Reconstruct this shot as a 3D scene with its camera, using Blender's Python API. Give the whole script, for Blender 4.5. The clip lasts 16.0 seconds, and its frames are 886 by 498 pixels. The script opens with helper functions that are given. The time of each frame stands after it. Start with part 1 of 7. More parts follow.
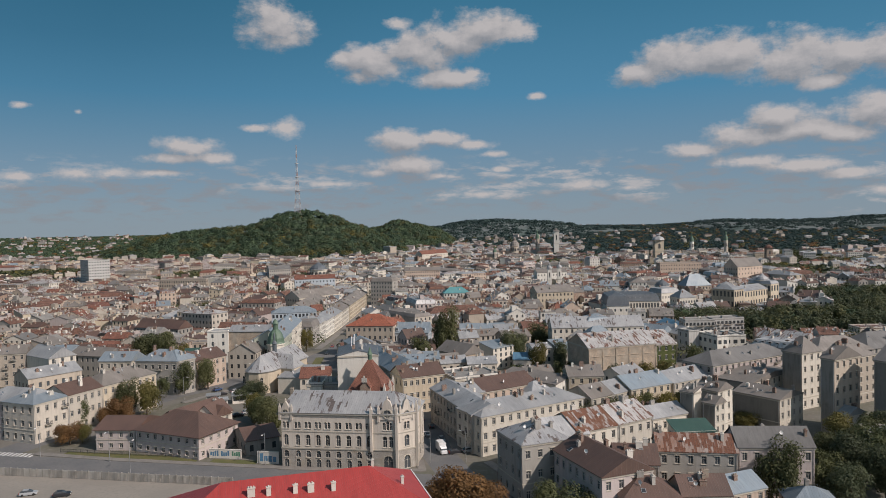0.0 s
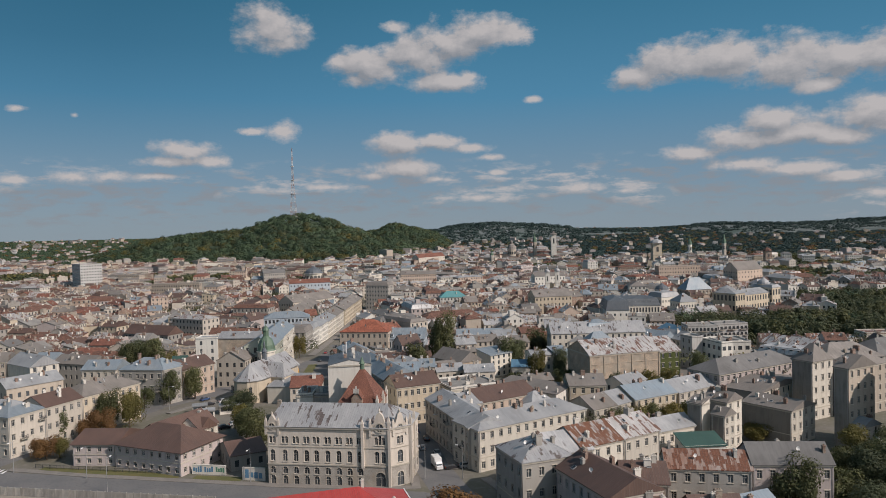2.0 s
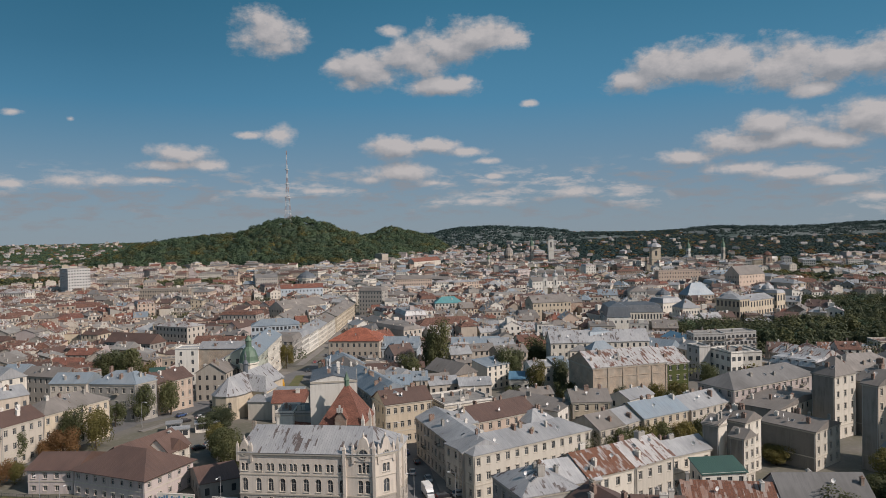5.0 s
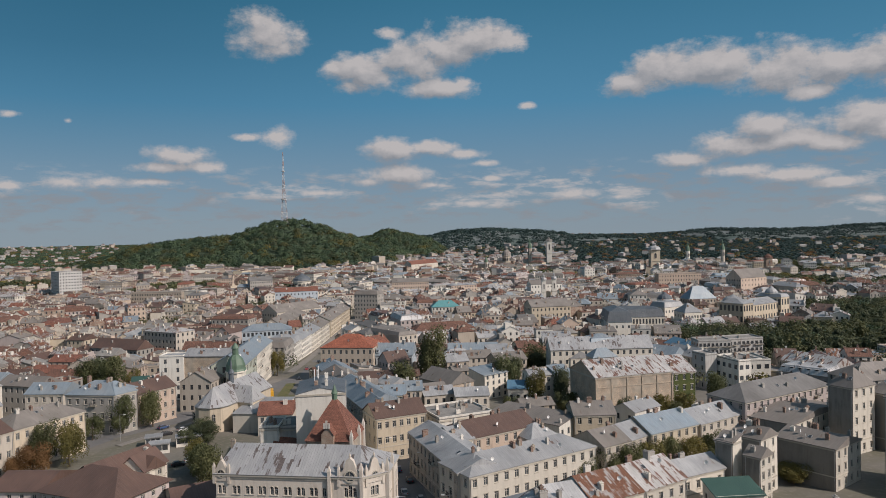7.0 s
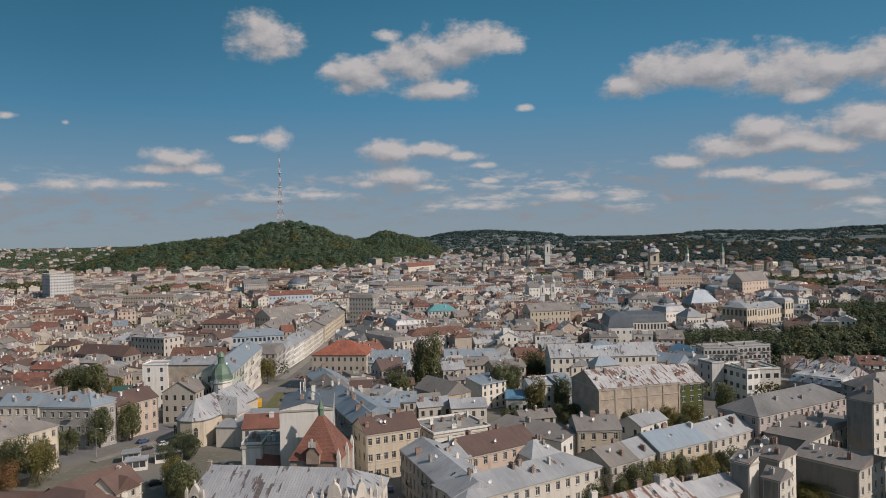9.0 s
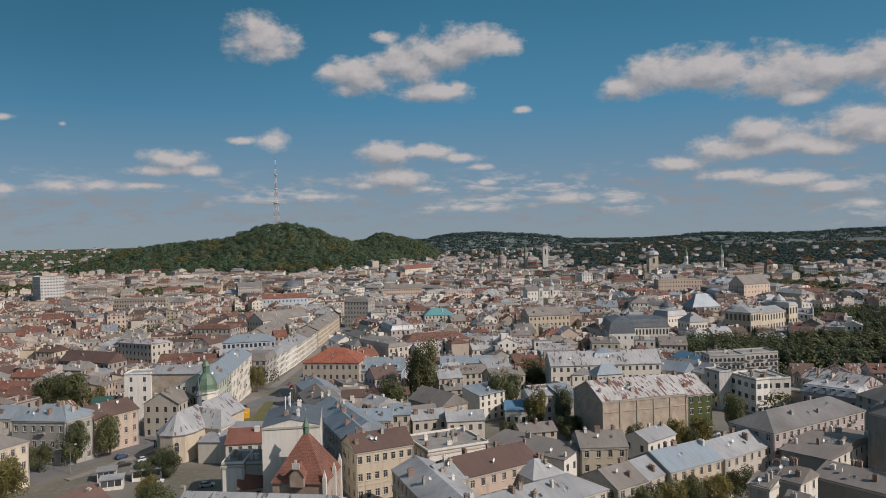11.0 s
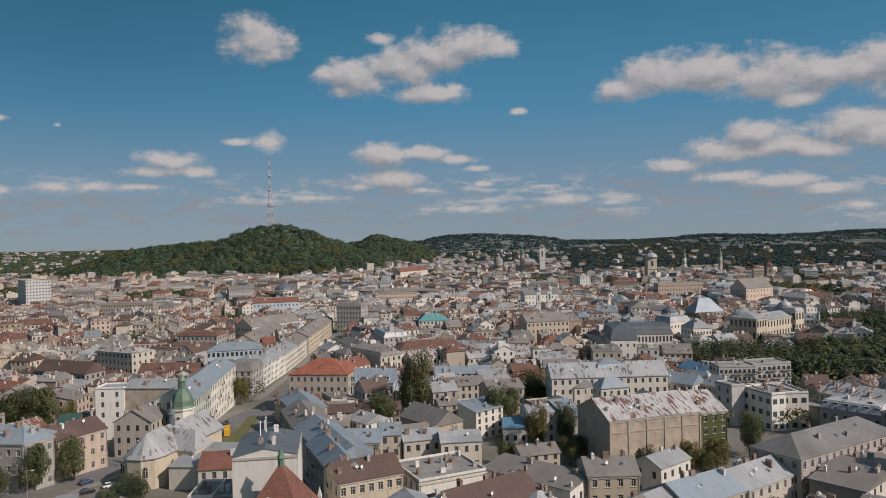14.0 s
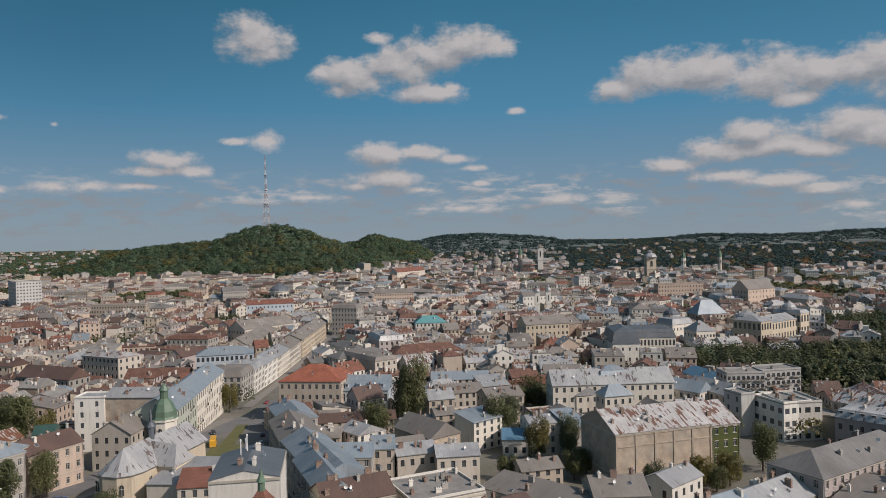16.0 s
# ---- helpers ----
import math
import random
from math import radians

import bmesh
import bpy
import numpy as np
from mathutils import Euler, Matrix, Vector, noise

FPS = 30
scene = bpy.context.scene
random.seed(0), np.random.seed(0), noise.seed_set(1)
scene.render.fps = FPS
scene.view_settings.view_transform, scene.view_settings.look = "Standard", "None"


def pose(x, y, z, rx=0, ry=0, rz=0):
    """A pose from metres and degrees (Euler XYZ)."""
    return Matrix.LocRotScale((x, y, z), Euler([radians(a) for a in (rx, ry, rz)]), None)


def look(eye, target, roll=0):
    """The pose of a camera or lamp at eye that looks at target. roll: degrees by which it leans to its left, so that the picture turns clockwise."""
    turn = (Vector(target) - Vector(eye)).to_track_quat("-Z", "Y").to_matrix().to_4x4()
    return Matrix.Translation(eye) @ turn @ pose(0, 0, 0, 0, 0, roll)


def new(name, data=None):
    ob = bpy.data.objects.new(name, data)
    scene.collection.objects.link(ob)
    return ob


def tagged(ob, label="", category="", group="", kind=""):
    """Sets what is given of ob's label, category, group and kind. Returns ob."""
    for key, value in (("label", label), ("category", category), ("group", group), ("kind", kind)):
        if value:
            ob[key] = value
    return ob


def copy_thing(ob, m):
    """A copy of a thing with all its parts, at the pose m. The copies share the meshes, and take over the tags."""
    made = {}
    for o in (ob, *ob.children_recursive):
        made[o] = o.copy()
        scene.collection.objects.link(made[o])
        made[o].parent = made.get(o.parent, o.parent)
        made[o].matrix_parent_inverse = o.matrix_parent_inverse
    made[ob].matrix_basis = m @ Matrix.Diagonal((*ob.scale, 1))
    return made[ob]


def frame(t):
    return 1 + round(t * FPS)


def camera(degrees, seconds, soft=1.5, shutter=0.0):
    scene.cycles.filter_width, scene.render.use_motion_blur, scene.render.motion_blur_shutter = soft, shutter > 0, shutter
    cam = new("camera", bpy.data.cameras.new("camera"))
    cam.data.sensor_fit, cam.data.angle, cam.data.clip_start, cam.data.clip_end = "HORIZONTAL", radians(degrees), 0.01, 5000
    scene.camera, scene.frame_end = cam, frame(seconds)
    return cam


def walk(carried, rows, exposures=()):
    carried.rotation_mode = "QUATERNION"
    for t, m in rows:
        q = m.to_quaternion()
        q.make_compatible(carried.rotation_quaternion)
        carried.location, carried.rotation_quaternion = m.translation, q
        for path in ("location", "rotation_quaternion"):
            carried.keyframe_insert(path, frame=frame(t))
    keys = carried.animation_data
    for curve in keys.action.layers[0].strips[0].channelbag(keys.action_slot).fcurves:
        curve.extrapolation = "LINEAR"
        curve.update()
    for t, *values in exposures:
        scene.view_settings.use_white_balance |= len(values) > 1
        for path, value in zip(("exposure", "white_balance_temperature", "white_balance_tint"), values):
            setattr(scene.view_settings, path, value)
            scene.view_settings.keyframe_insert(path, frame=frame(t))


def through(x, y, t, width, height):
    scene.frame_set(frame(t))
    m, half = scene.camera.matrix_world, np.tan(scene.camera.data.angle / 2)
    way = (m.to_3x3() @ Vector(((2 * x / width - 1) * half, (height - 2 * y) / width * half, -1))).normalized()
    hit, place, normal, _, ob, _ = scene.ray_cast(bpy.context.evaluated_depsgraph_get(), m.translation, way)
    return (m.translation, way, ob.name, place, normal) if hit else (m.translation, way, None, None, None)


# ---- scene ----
cam = camera(64.04, 16.0, soft=0.6)
PATH = [
    (0.0, (0.193, -1.618, 66.717), (-2.528, 98.292, 63.453), -1.25),
    (1.0, (0.206, 3.255, 66.727), (-2.270, 103.179, 63.695), -1.28),
    (2.0, (0.361, 8.633, 66.723), (-1.910, 108.567, 63.895), -1.31),
    (3.0, (0.617, 14.394, 66.725), (-1.475, 114.337, 64.081), -1.32),
    (4.0, (0.941, 20.431, 66.752), (-0.990, 120.382, 64.276), -1.32),
    (5.0, (1.303, 26.654, 66.815), (-0.476, 126.611, 64.497), -1.32),
    (6.0, (1.679, 32.983, 66.926), (0.049, 132.946, 64.759), -1.31),
    (7.0, (2.050, 39.354, 67.091), (0.572, 139.323, 65.068), -1.30),
    (8.0, (2.400, 45.717, 67.312), (1.082, 145.691, 65.429), -1.28),
    (9.0, (2.721, 52.037, 67.589), (1.571, 152.015, 65.838), -1.26),
    (10.0, (3.009, 58.292, 67.917), (2.035, 158.274, 66.291), -1.25),
    (11.0, (3.264, 64.473, 68.288), (2.475, 164.458, 66.774), -1.23),
    (12.0, (3.491, 70.587, 68.692), (2.893, 170.575, 67.270), -1.22),
    (13.0, (3.702, 76.655, 69.112), (3.296, 176.645, 67.759), -1.21),
    (14.0, (3.912, 82.712, 69.531), (3.693, 182.703, 68.214), -1.22),
    (15.0, (4.142, 88.806, 69.925), (4.099, 188.797, 68.602), -1.22),
    (16.0, (4.418, 95.000, 70.269), (4.529, 194.991, 68.888), -1.24),
]
walk(cam, [(t, look(eye, target, roll)) for t, eye, target, roll in PATH], exposures=[(0.0, 0.0, 6500, 14), (16.0, 0.0, 6500, 14)])

# ---- world and sun ----
SUN_AZ, SUN_EL = 120.0, 38.0          # degrees, azimuth clockwise from +y
world = bpy.data.worlds.new("world")
scene.world = world
world.use_nodes = True
wn, wl = world.node_tree.nodes, world.node_tree.links
wn.clear()


def wmath(op, a, b=None, c=None, clamp=False):
    n = wn.new("ShaderNodeMath")
    n.operation, n.use_clamp = op, clamp
    for i, v in enumerate((a, b, c)):
        if v is None:
            continue
        if isinstance(v, (int, float)):
            n.inputs[i].default_value = v
        else:
            wl.new(v, n.inputs[i])
    return n.outputs[0]


sky = wn.new("ShaderNodeTexSky")
sky.sky_type, sky.sun_disc = "NISHITA", False
sky.sun_elevation, sky.sun_rotation = radians(SUN_EL), radians(SUN_AZ)
sky.air_density, sky.dust_density, sky.ozone_density = 1.0, 0.6, 2.0
coord = wn.new("ShaderNodeTexCoord")
sep = wn.new("ShaderNodeSeparateXYZ")
wl.new(coord.outputs["Generated"], sep.inputs[0])
azimuth = wmath("ARCTAN2", sep.outputs[0], sep.outputs[1])
elevation = wmath("ARCSINE", sep.outputs[2])
flat = wn.new("ShaderNodeCombineXYZ")
wl.new(azimuth, flat.inputs[0])
wl.new(elevation, flat.inputs[1])


def sky_noise(scale, detail, sx=1.0, sy=1.0, ox=0.0, oy=0.0, rough=0.55):
    m = wn.new("ShaderNodeMapping")
    m.inputs["Scale"].default_value = (sx, sy, 1)
    m.inputs["Location"].default_value = (ox, oy, 0)
    wl.new(flat.outputs[0], m.inputs[0])
    n = wn.new("ShaderNodeTexNoise")
    n.inputs["Scale"].default_value, n.inputs["Detail"].default_value = scale, detail
    n.inputs["Roughness"].default_value = rough
    wl.new(m.outputs[0], n.inputs["Vector"])
    return n.outputs[0]


CLOUD_FIELD = [None, None]
above = wn.new("ShaderNodeVectorMath")
wl.new(flat.outputs[0], above.inputs[0])
above.inputs[1].default_value = (0.006, 0.013, 0)


def cloud(az, el, half_w, half_h, thin=0.0):
    """One heap of cloud: its direction and half sizes, in degrees."""
    sx, sy = 1 / radians(half_w), 1 / radians(half_h)
    for k, where in enumerate((flat, above)):
        if k and half_w < 2.4:
            continue
        m = wn.new("ShaderNodeMapping")
        m.inputs["Scale"].default_value = (sx, sy, 1)
        m.inputs["Location"].default_value = (-radians(az) * sx, -radians(el) * sy, 0)
        if CLOUD_FIELD[k] is None:
            wl.new(where.outputs[0], m.inputs[0])
        else:                                  # one after another, to keep the shader small in memory
            q = wn.new("ShaderNodeVectorMath")
            q.operation = "MULTIPLY_ADD"
            wl.new(CLOUD_FIELD[k], q.inputs[0])
            q.inputs[1].default_value = (1e-9, 1e-9, 1e-9)
            wl.new(where.outputs[0], q.inputs[2])
            wl.new(q.outputs[0], m.inputs[0])
        n = wn.new("ShaderNodeVectorMath")
        n.operation = "LENGTH"
        wl.new(m.outputs[0], n.inputs[0])
        d = wmath("ADD", n.outputs["Value"], thin) if thin else n.outputs["Value"]
        CLOUD_FIELD[k] = d if CLOUD_FIELD[k] is None else wmath("SMOOTH_MIN", CLOUD_FIELD[k], d, 0.3)

cloud(-14.43, 15.41, 2.69, 1.96)
cloud(-15.05, 16.41, 1.29, 1.14, 0.3)
cloud(-13.15, 14.71, 1.34, 0.72, 0.3)
cloud(-9.21, 13.23, 1.65, 1.24, 0.3)
cloud(-6.96, 13.03, 3.10, 1.55)
cloud(-3.29, 13.65, 3.62, 1.55)
cloud(-0.51, 14.67, 3.62, 1.65)
cloud(2.25, 15.23, 3.10, 1.55)
cloud(4.30, 14.94, 2.07, 0.93)
cloud(-4.61, 15.79, 1.55, 0.72, 0.3)
cloud(-8.12, 11.94, 1.29, 0.83, 0.3)
cloud(-1.05, 11.57, 3.41, 0.83)
cloud(1.02, 11.95, 1.34, 0.72, 0.3)
cloud(6.23, 10.09, 1.14, 0.41, 0.3)
cloud(14.22, 11.34, 2.58, 0.93)
cloud(17.19, 12.15, 3.62, 1.76)
cloud(20.86, 12.07, 4.65, 1.76)
cloud(24.71, 11.36, 4.65, 1.76)
cloud(28.34, 11.10, 4.13, 1.55)
cloud(30.74, 11.08, 3.62, 1.65)
cloud(26.89, 9.53, 2.07, 0.62)
cloud(33.34, 11.13, 4.65, 2.07)
cloud(23.90, 7.41, 2.58, 1.14)
cloud(20.76, 6.11, 3.10, 1.34, 0.12)
cloud(17.90, 5.30, 2.58, 0.72, 0.12)
cloud(25.75, 6.23, 3.10, 0.93)
cloud(27.92, 5.85, 2.58, 0.72)
cloud(29.68, 7.38, 3.10, 1.34)
cloud(31.36, 6.90, 2.07, 1.14)
cloud(32.66, 6.58, 3.10, 1.34)
cloud(21.92, 4.34, 2.84, 0.62, 0.12)
cloud(25.35, 3.81, 3.62, 0.72, 0.12)
cloud(28.24, 3.15, 3.10, 0.62, 0.3)
cloud(30.64, 1.83, 2.07, 0.52, 0.3)
cloud(-13.79, 7.89, 1.96, 1.24, 0.3)
cloud(-15.95, 7.87, 1.55, 0.41, 0.3)
cloud(-32.01, 8.98, 1.14, 0.41, 0.42)
cloud(-28.45, 8.69, 0.62, 0.36, 0.42)
cloud(-20.99, 6.38, 2.84, 0.93, 0.12)
cloud(-22.22, 5.51, 2.84, 0.52, 0.12)
cloud(-19.38, 5.54, 2.07, 0.62, 0.12)
cloud(-23.04, 4.45, 2.58, 0.41, 0.3)
cloud(-4.85, 6.91, 3.10, 1.24, 0.12)
cloud(-1.63, 6.99, 2.58, 0.83, 0.12)
cloud(1.12, 6.46, 2.07, 0.52, 0.12)
cloud(-4.44, 4.91, 3.62, 1.03, 0.12)
cloud(-6.74, 4.36, 2.07, 0.52, 0.3)
cloud(-1.70, 4.03, 2.07, 0.52, 0.3)
cloud(2.48, 5.65, 1.55, 0.41, 0.3)
cloud(3.14, 4.45, 1.34, 0.36, 0.3)
cloud(-29.05, 4.39, 2.84, 0.93, 0.3)
cloud(-26.49, 4.42, 2.58, 0.72, 0.3)
cloud(-32.33, 4.06, 2.07, 0.52, 0.3)
cloud(-10.38, 3.51, 3.10, 0.46, 0.3)
cloud(9.67, 3.01, 2.58, 0.72, 0.3)
cloud(13.19, 2.66, 1.55, 0.46, 0.3)
cloud(1.94, 2.47, 2.58, 0.46, 0.3)

puff = sky_noise(21, 8, 1, 1.5, rough=0.64)
lit = sky_noise(21, 8, 1, 1.5, 0.006, 0.020, rough=0.64)


def density(field, grain):
    heap = wmath("SUBTRACT", 1.0, field)
    return wmath("ADD", heap, wmath("MULTIPLY", wmath("SUBTRACT", grain, 0.5), 2.1))


dens_raw, dens_up = density(CLOUD_FIELD[0], puff), density(CLOUD_FIELD[1], lit)
dens = wmath("MULTIPLY", wmath("ADD", dens_raw, 0.12), 1.75, clamp=True)
dens = wmath("POWER", dens, 1.25)
# the low bank of small clouds far off
bank_grain = sky_noise(30, 6, 0.75, 2.6, 3.1, 0.7, rough=0.62)
low = wmath("SUBTRACT", 1.0, wmath("ABSOLUTE", wmath("DIVIDE", wmath("SUBTRACT", elevation, 0.050), 0.052)), clamp=True)
bank = wmath("MULTIPLY", wmath("SUBTRACT", wmath("ADD", bank_grain, wmath("MULTIPLY", low, 0.10)), 0.535), 6.0, clamp=True)
bank = wmath("MULTIPLY", bank, wmath("MULTIPLY", low, 2.0, clamp=True))
dens_all = wmath("MAXIMUM", wmath("MULTIPLY", dens, 0.92), wmath("MULTIPLY", bank, 0.72))
shade = wmath("ADD", wmath("MULTIPLY", wmath("SUBTRACT", dens_raw, dens_up), 0.75), wmath("SUBTRACT", 0.78, wmath("MULTIPLY", puff, 0.55)), clamp=True)
tone = wn.new("ShaderNodeValToRGB")
tone.color_ramp.elements[0].color, tone.color_ramp.elements[1].color = (2.5, 2.65, 2.85, 1), (5.0, 4.75, 4.6, 1)
tone.color_ramp.elements[0].position, tone.color_ramp.elements[1].position = 0.15, 0.9
wl.new(shade, tone.inputs[0])
air = wn.new("ShaderNodeValToRGB")            # the clear air's own colour by height: grey haze low, deep teal blue above
air.color_ramp.elements[0].position, air.color_ramp.elements[0].color = 0.0, (2.25, 2.95, 3.45, 1)
air.color_ramp.elements[1].position, air.color_ramp.elements[1].color = 0.62, (0.2, 1.0, 1.75, 1)
for at_, c_ in ((0.08, (1.6, 2.6, 3.5)), (0.20, (0.62, 2.2, 3.55)), (0.37, (0.27, 1.5, 2.45))):
    air.color_ramp.elements.new(at_).color = (*c_, 1)
wl.new(wmath("DIVIDE", elevation, 0.9, clamp=True), air.inputs[0])
tint = wn.new("ShaderNodeMix")
tint.data_type = "RGBA"
tint.inputs["Factor"].default_value = 0.93
wl.new(sky.outputs[0], tint.inputs["A"])
dim = wmath("MULTIPLY", wmath("MULTIPLY", azimuth, -2.2, clamp=True), wmath("MULTIPLY", wmath("SUBTRACT", elevation, 0.08), 6.0, clamp=True))
deep_air = wn.new("ShaderNodeMix")              # deeper blue a quarter turn away from the sun
deep_air.data_type, deep_air.blend_type = "RGBA", "MULTIPLY"
wl.new(dim, deep_air.inputs["Factor"])
wl.new(air.outputs[0], deep_air.inputs["A"])
deep_air.inputs["B"].default_value = (0.62, 0.76, 0.78, 1)
toward = wn.new("ShaderNodeVectorMath")         # brighter air round the sun, behind the camera's shoulder
toward.operation = "DOT_PRODUCT"
wl.new(coord.outputs["Generated"], toward.inputs[0])
toward.inputs[1].default_value = (math.sin(radians(SUN_AZ)) * math.cos(radians(SUN_EL)), math.cos(radians(SUN_AZ)) * math.cos(radians(SUN_EL)), math.sin(radians(SUN_EL)))
glow = wmath("POWER", wmath("MULTIPLY", wmath("SUBTRACT", toward.outputs["Value"], 0.2), 1.25, clamp=True), 1.5)
bright_air = wn.new("ShaderNodeVectorMath")
bright_air.operation = "MULTIPLY_ADD"
for k in range(3):
    bright_air.inputs[1].default_value[k] = (5.2, 5.2, 5.2)[k]
wl.new(glow, bright_air.inputs[0])
wl.new(deep_air.outputs["Result"], bright_air.inputs[2])
wl.new(bright_air.outputs[0], tint.inputs["B"])
mix = wn.new("ShaderNodeMix")
mix.data_type = "RGBA"
wl.new(dens_all, mix.inputs["Factor"])
wl.new(tint.outputs["Result"], mix.inputs["A"])
wl.new(tone.outputs[0], mix.inputs["B"])
back = wn.new("ShaderNodeBackground")
back.inputs[1].default_value = 0.10
wl.new(mix.outputs["Result"], back.inputs[0])
wout = wn.new("ShaderNodeOutputWorld")
wl.new(back.outputs[0], wout.inputs[0])

sun = new("sun", bpy.data.lights.new("sun", "SUN"))
sun.data.energy, sun.data.angle, sun.data.color = 4.0, radians(0.6), (1.0, 0.90, 0.80)
sa, se = radians(SUN_AZ), radians(SUN_EL)
sun.matrix_world = look((0, 0, 300), (-math.sin(sa) * math.cos(se), -math.cos(sa) * math.cos(se), 300 - math.sin(se)))
scene.view_settings.exposure = 0.0


# ---- materials ----
class Graph:
    """A small helper to write a node material."""

    def __init__(self, name, rough=0.8, metal=0.0):
        self.mat = bpy.data.materials.new(name)
        self.mat.use_nodes = True
        self.n, self.l = self.mat.node_tree.nodes, self.mat.node_tree.links
        self.bsdf = self.n["Principled BSDF"]
        self.bsdf.inputs["Roughness"].default_value = rough
        self.bsdf.inputs["Metallic"].default_value = metal
        self.info = self.n.new("ShaderNodeObjectInfo")
        self.tc = self.n.new("ShaderNodeTexCoord")

    def put(self, v, sock):
        if isinstance(v, (int, float)):
            sock.default_value = v
        elif isinstance(v, tuple):
            sock.default_value = (*v, 1) if len(v) == 3 and len(sock.default_value) == 4 else v
        else:
            self.l.new(v, sock)

    def math(self, op, a, b=0.0, clamp=False):
        n = self.n.new("ShaderNodeMath")
        n.operation, n.use_clamp = op, clamp
        self.put(a, n.inputs[0])
        self.put(b, n.inputs[1])
        return n.outputs[0]

    def coords(self, scale=(1, 1, 1), uv=False, shift=True):
        m = self.n.new("ShaderNodeMapping")
        m.inputs["Scale"].default_value = scale
        self.l.new(self.tc.outputs["UV" if uv else "Object"], m.inputs[0])
        if shift:
            c = self.n.new("ShaderNodeCombineXYZ")
            for i, k in enumerate((91, 57, 33)):
                self.l.new(self.math("MULTIPLY", self.info.outputs["Random"], k), c.inputs[i])
            self.l.new(c.outputs[0], m.inputs["Location"])
        return m.outputs[0]

    def noise(self, scale, detail=4, vec=None, rough=0.55):
        n = self.n.new("ShaderNodeTexNoise")
        n.inputs["Scale"].default_value, n.inputs["Detail"].default_value = scale, detail
        n.inputs["Roughness"].default_value = rough
        self.l.new(vec if vec is not None else self.coords(), n.inputs["Vector"])
        return n.outputs[0]

    def ramp(self, v, lo, hi, a=0.0, b=1.0):
        n = self.n.new("ShaderNodeMapRange")
        for i, k in enumerate((v, lo, hi, a, b)):
            self.put(k, n.inputs[i])
        return n.outputs[0]

    def mix(self, f, a, b, blend="MIX"):
        n = self.n.new("ShaderNodeMix")
        n.data_type, n.blend_type = "RGBA", blend
        self.put(f, n.inputs["Factor"])
        self.put(a, n.inputs["A"])
        self.put(b, n.inputs["B"])
        return n.outputs["Result"]

    def bump(self, h, strength=0.3, dist=0.05):
        n = self.n.new("ShaderNodeBump")
        n.inputs["Strength"].default_value, n.inputs["Distance"].default_value = strength, dist
        self.l.new(h, n.inputs["Height"])
        self.l.new(n.outputs[0], self.bsdf.inputs["Normal"])

    def done(self, colour):
        self.put(colour, self.bsdf.inputs["Base Color"])
        return self.mat


def varied(g, c, amount=0.18):
    """The colour c, a little lighter or darker from object to object."""
    k = g.ramp(g.info.outputs["Random"], 0, 1, 1 - amount, 1 + amount)
    n = g.n.new("ShaderNodeVectorMath")
    n.operation = "SCALE"
    n.inputs[0].default_value = c
    g.l.new(k, n.inputs["Scale"])
    return n.outputs[0]


def plaster(name, c, stain=0.45):
    g = Graph(name, 0.9)
    big = g.noise(0.22, 5)
    streak = g.noise(1.0, 4, g.coords((1.1, 1.1, 0.12)))
    fine = g.noise(9, 3)
    dirt = g.math("MULTIPLY", g.ramp(big, 0.42, 0.7), g.ramp(streak, 0.4, 0.65))
    col = g.mix(g.math("MULTIPLY", dirt, stain), varied(g, c), (c[0] * 0.45, c[1] * 0.43, c[2] * 0.42))
    col = g.mix(g.math("MULTIPLY", g.ramp(streak, 0.5, 0.75), 0.25), col, (0.30, 0.27, 0.23))
    col = g.mix(0.25, col, g.ramp(fine, 0.3, 0.7, 0.55, 1.1), "MULTIPLY")
    g.bump(fine, 0.2, 0.02)
    return g.done(col)


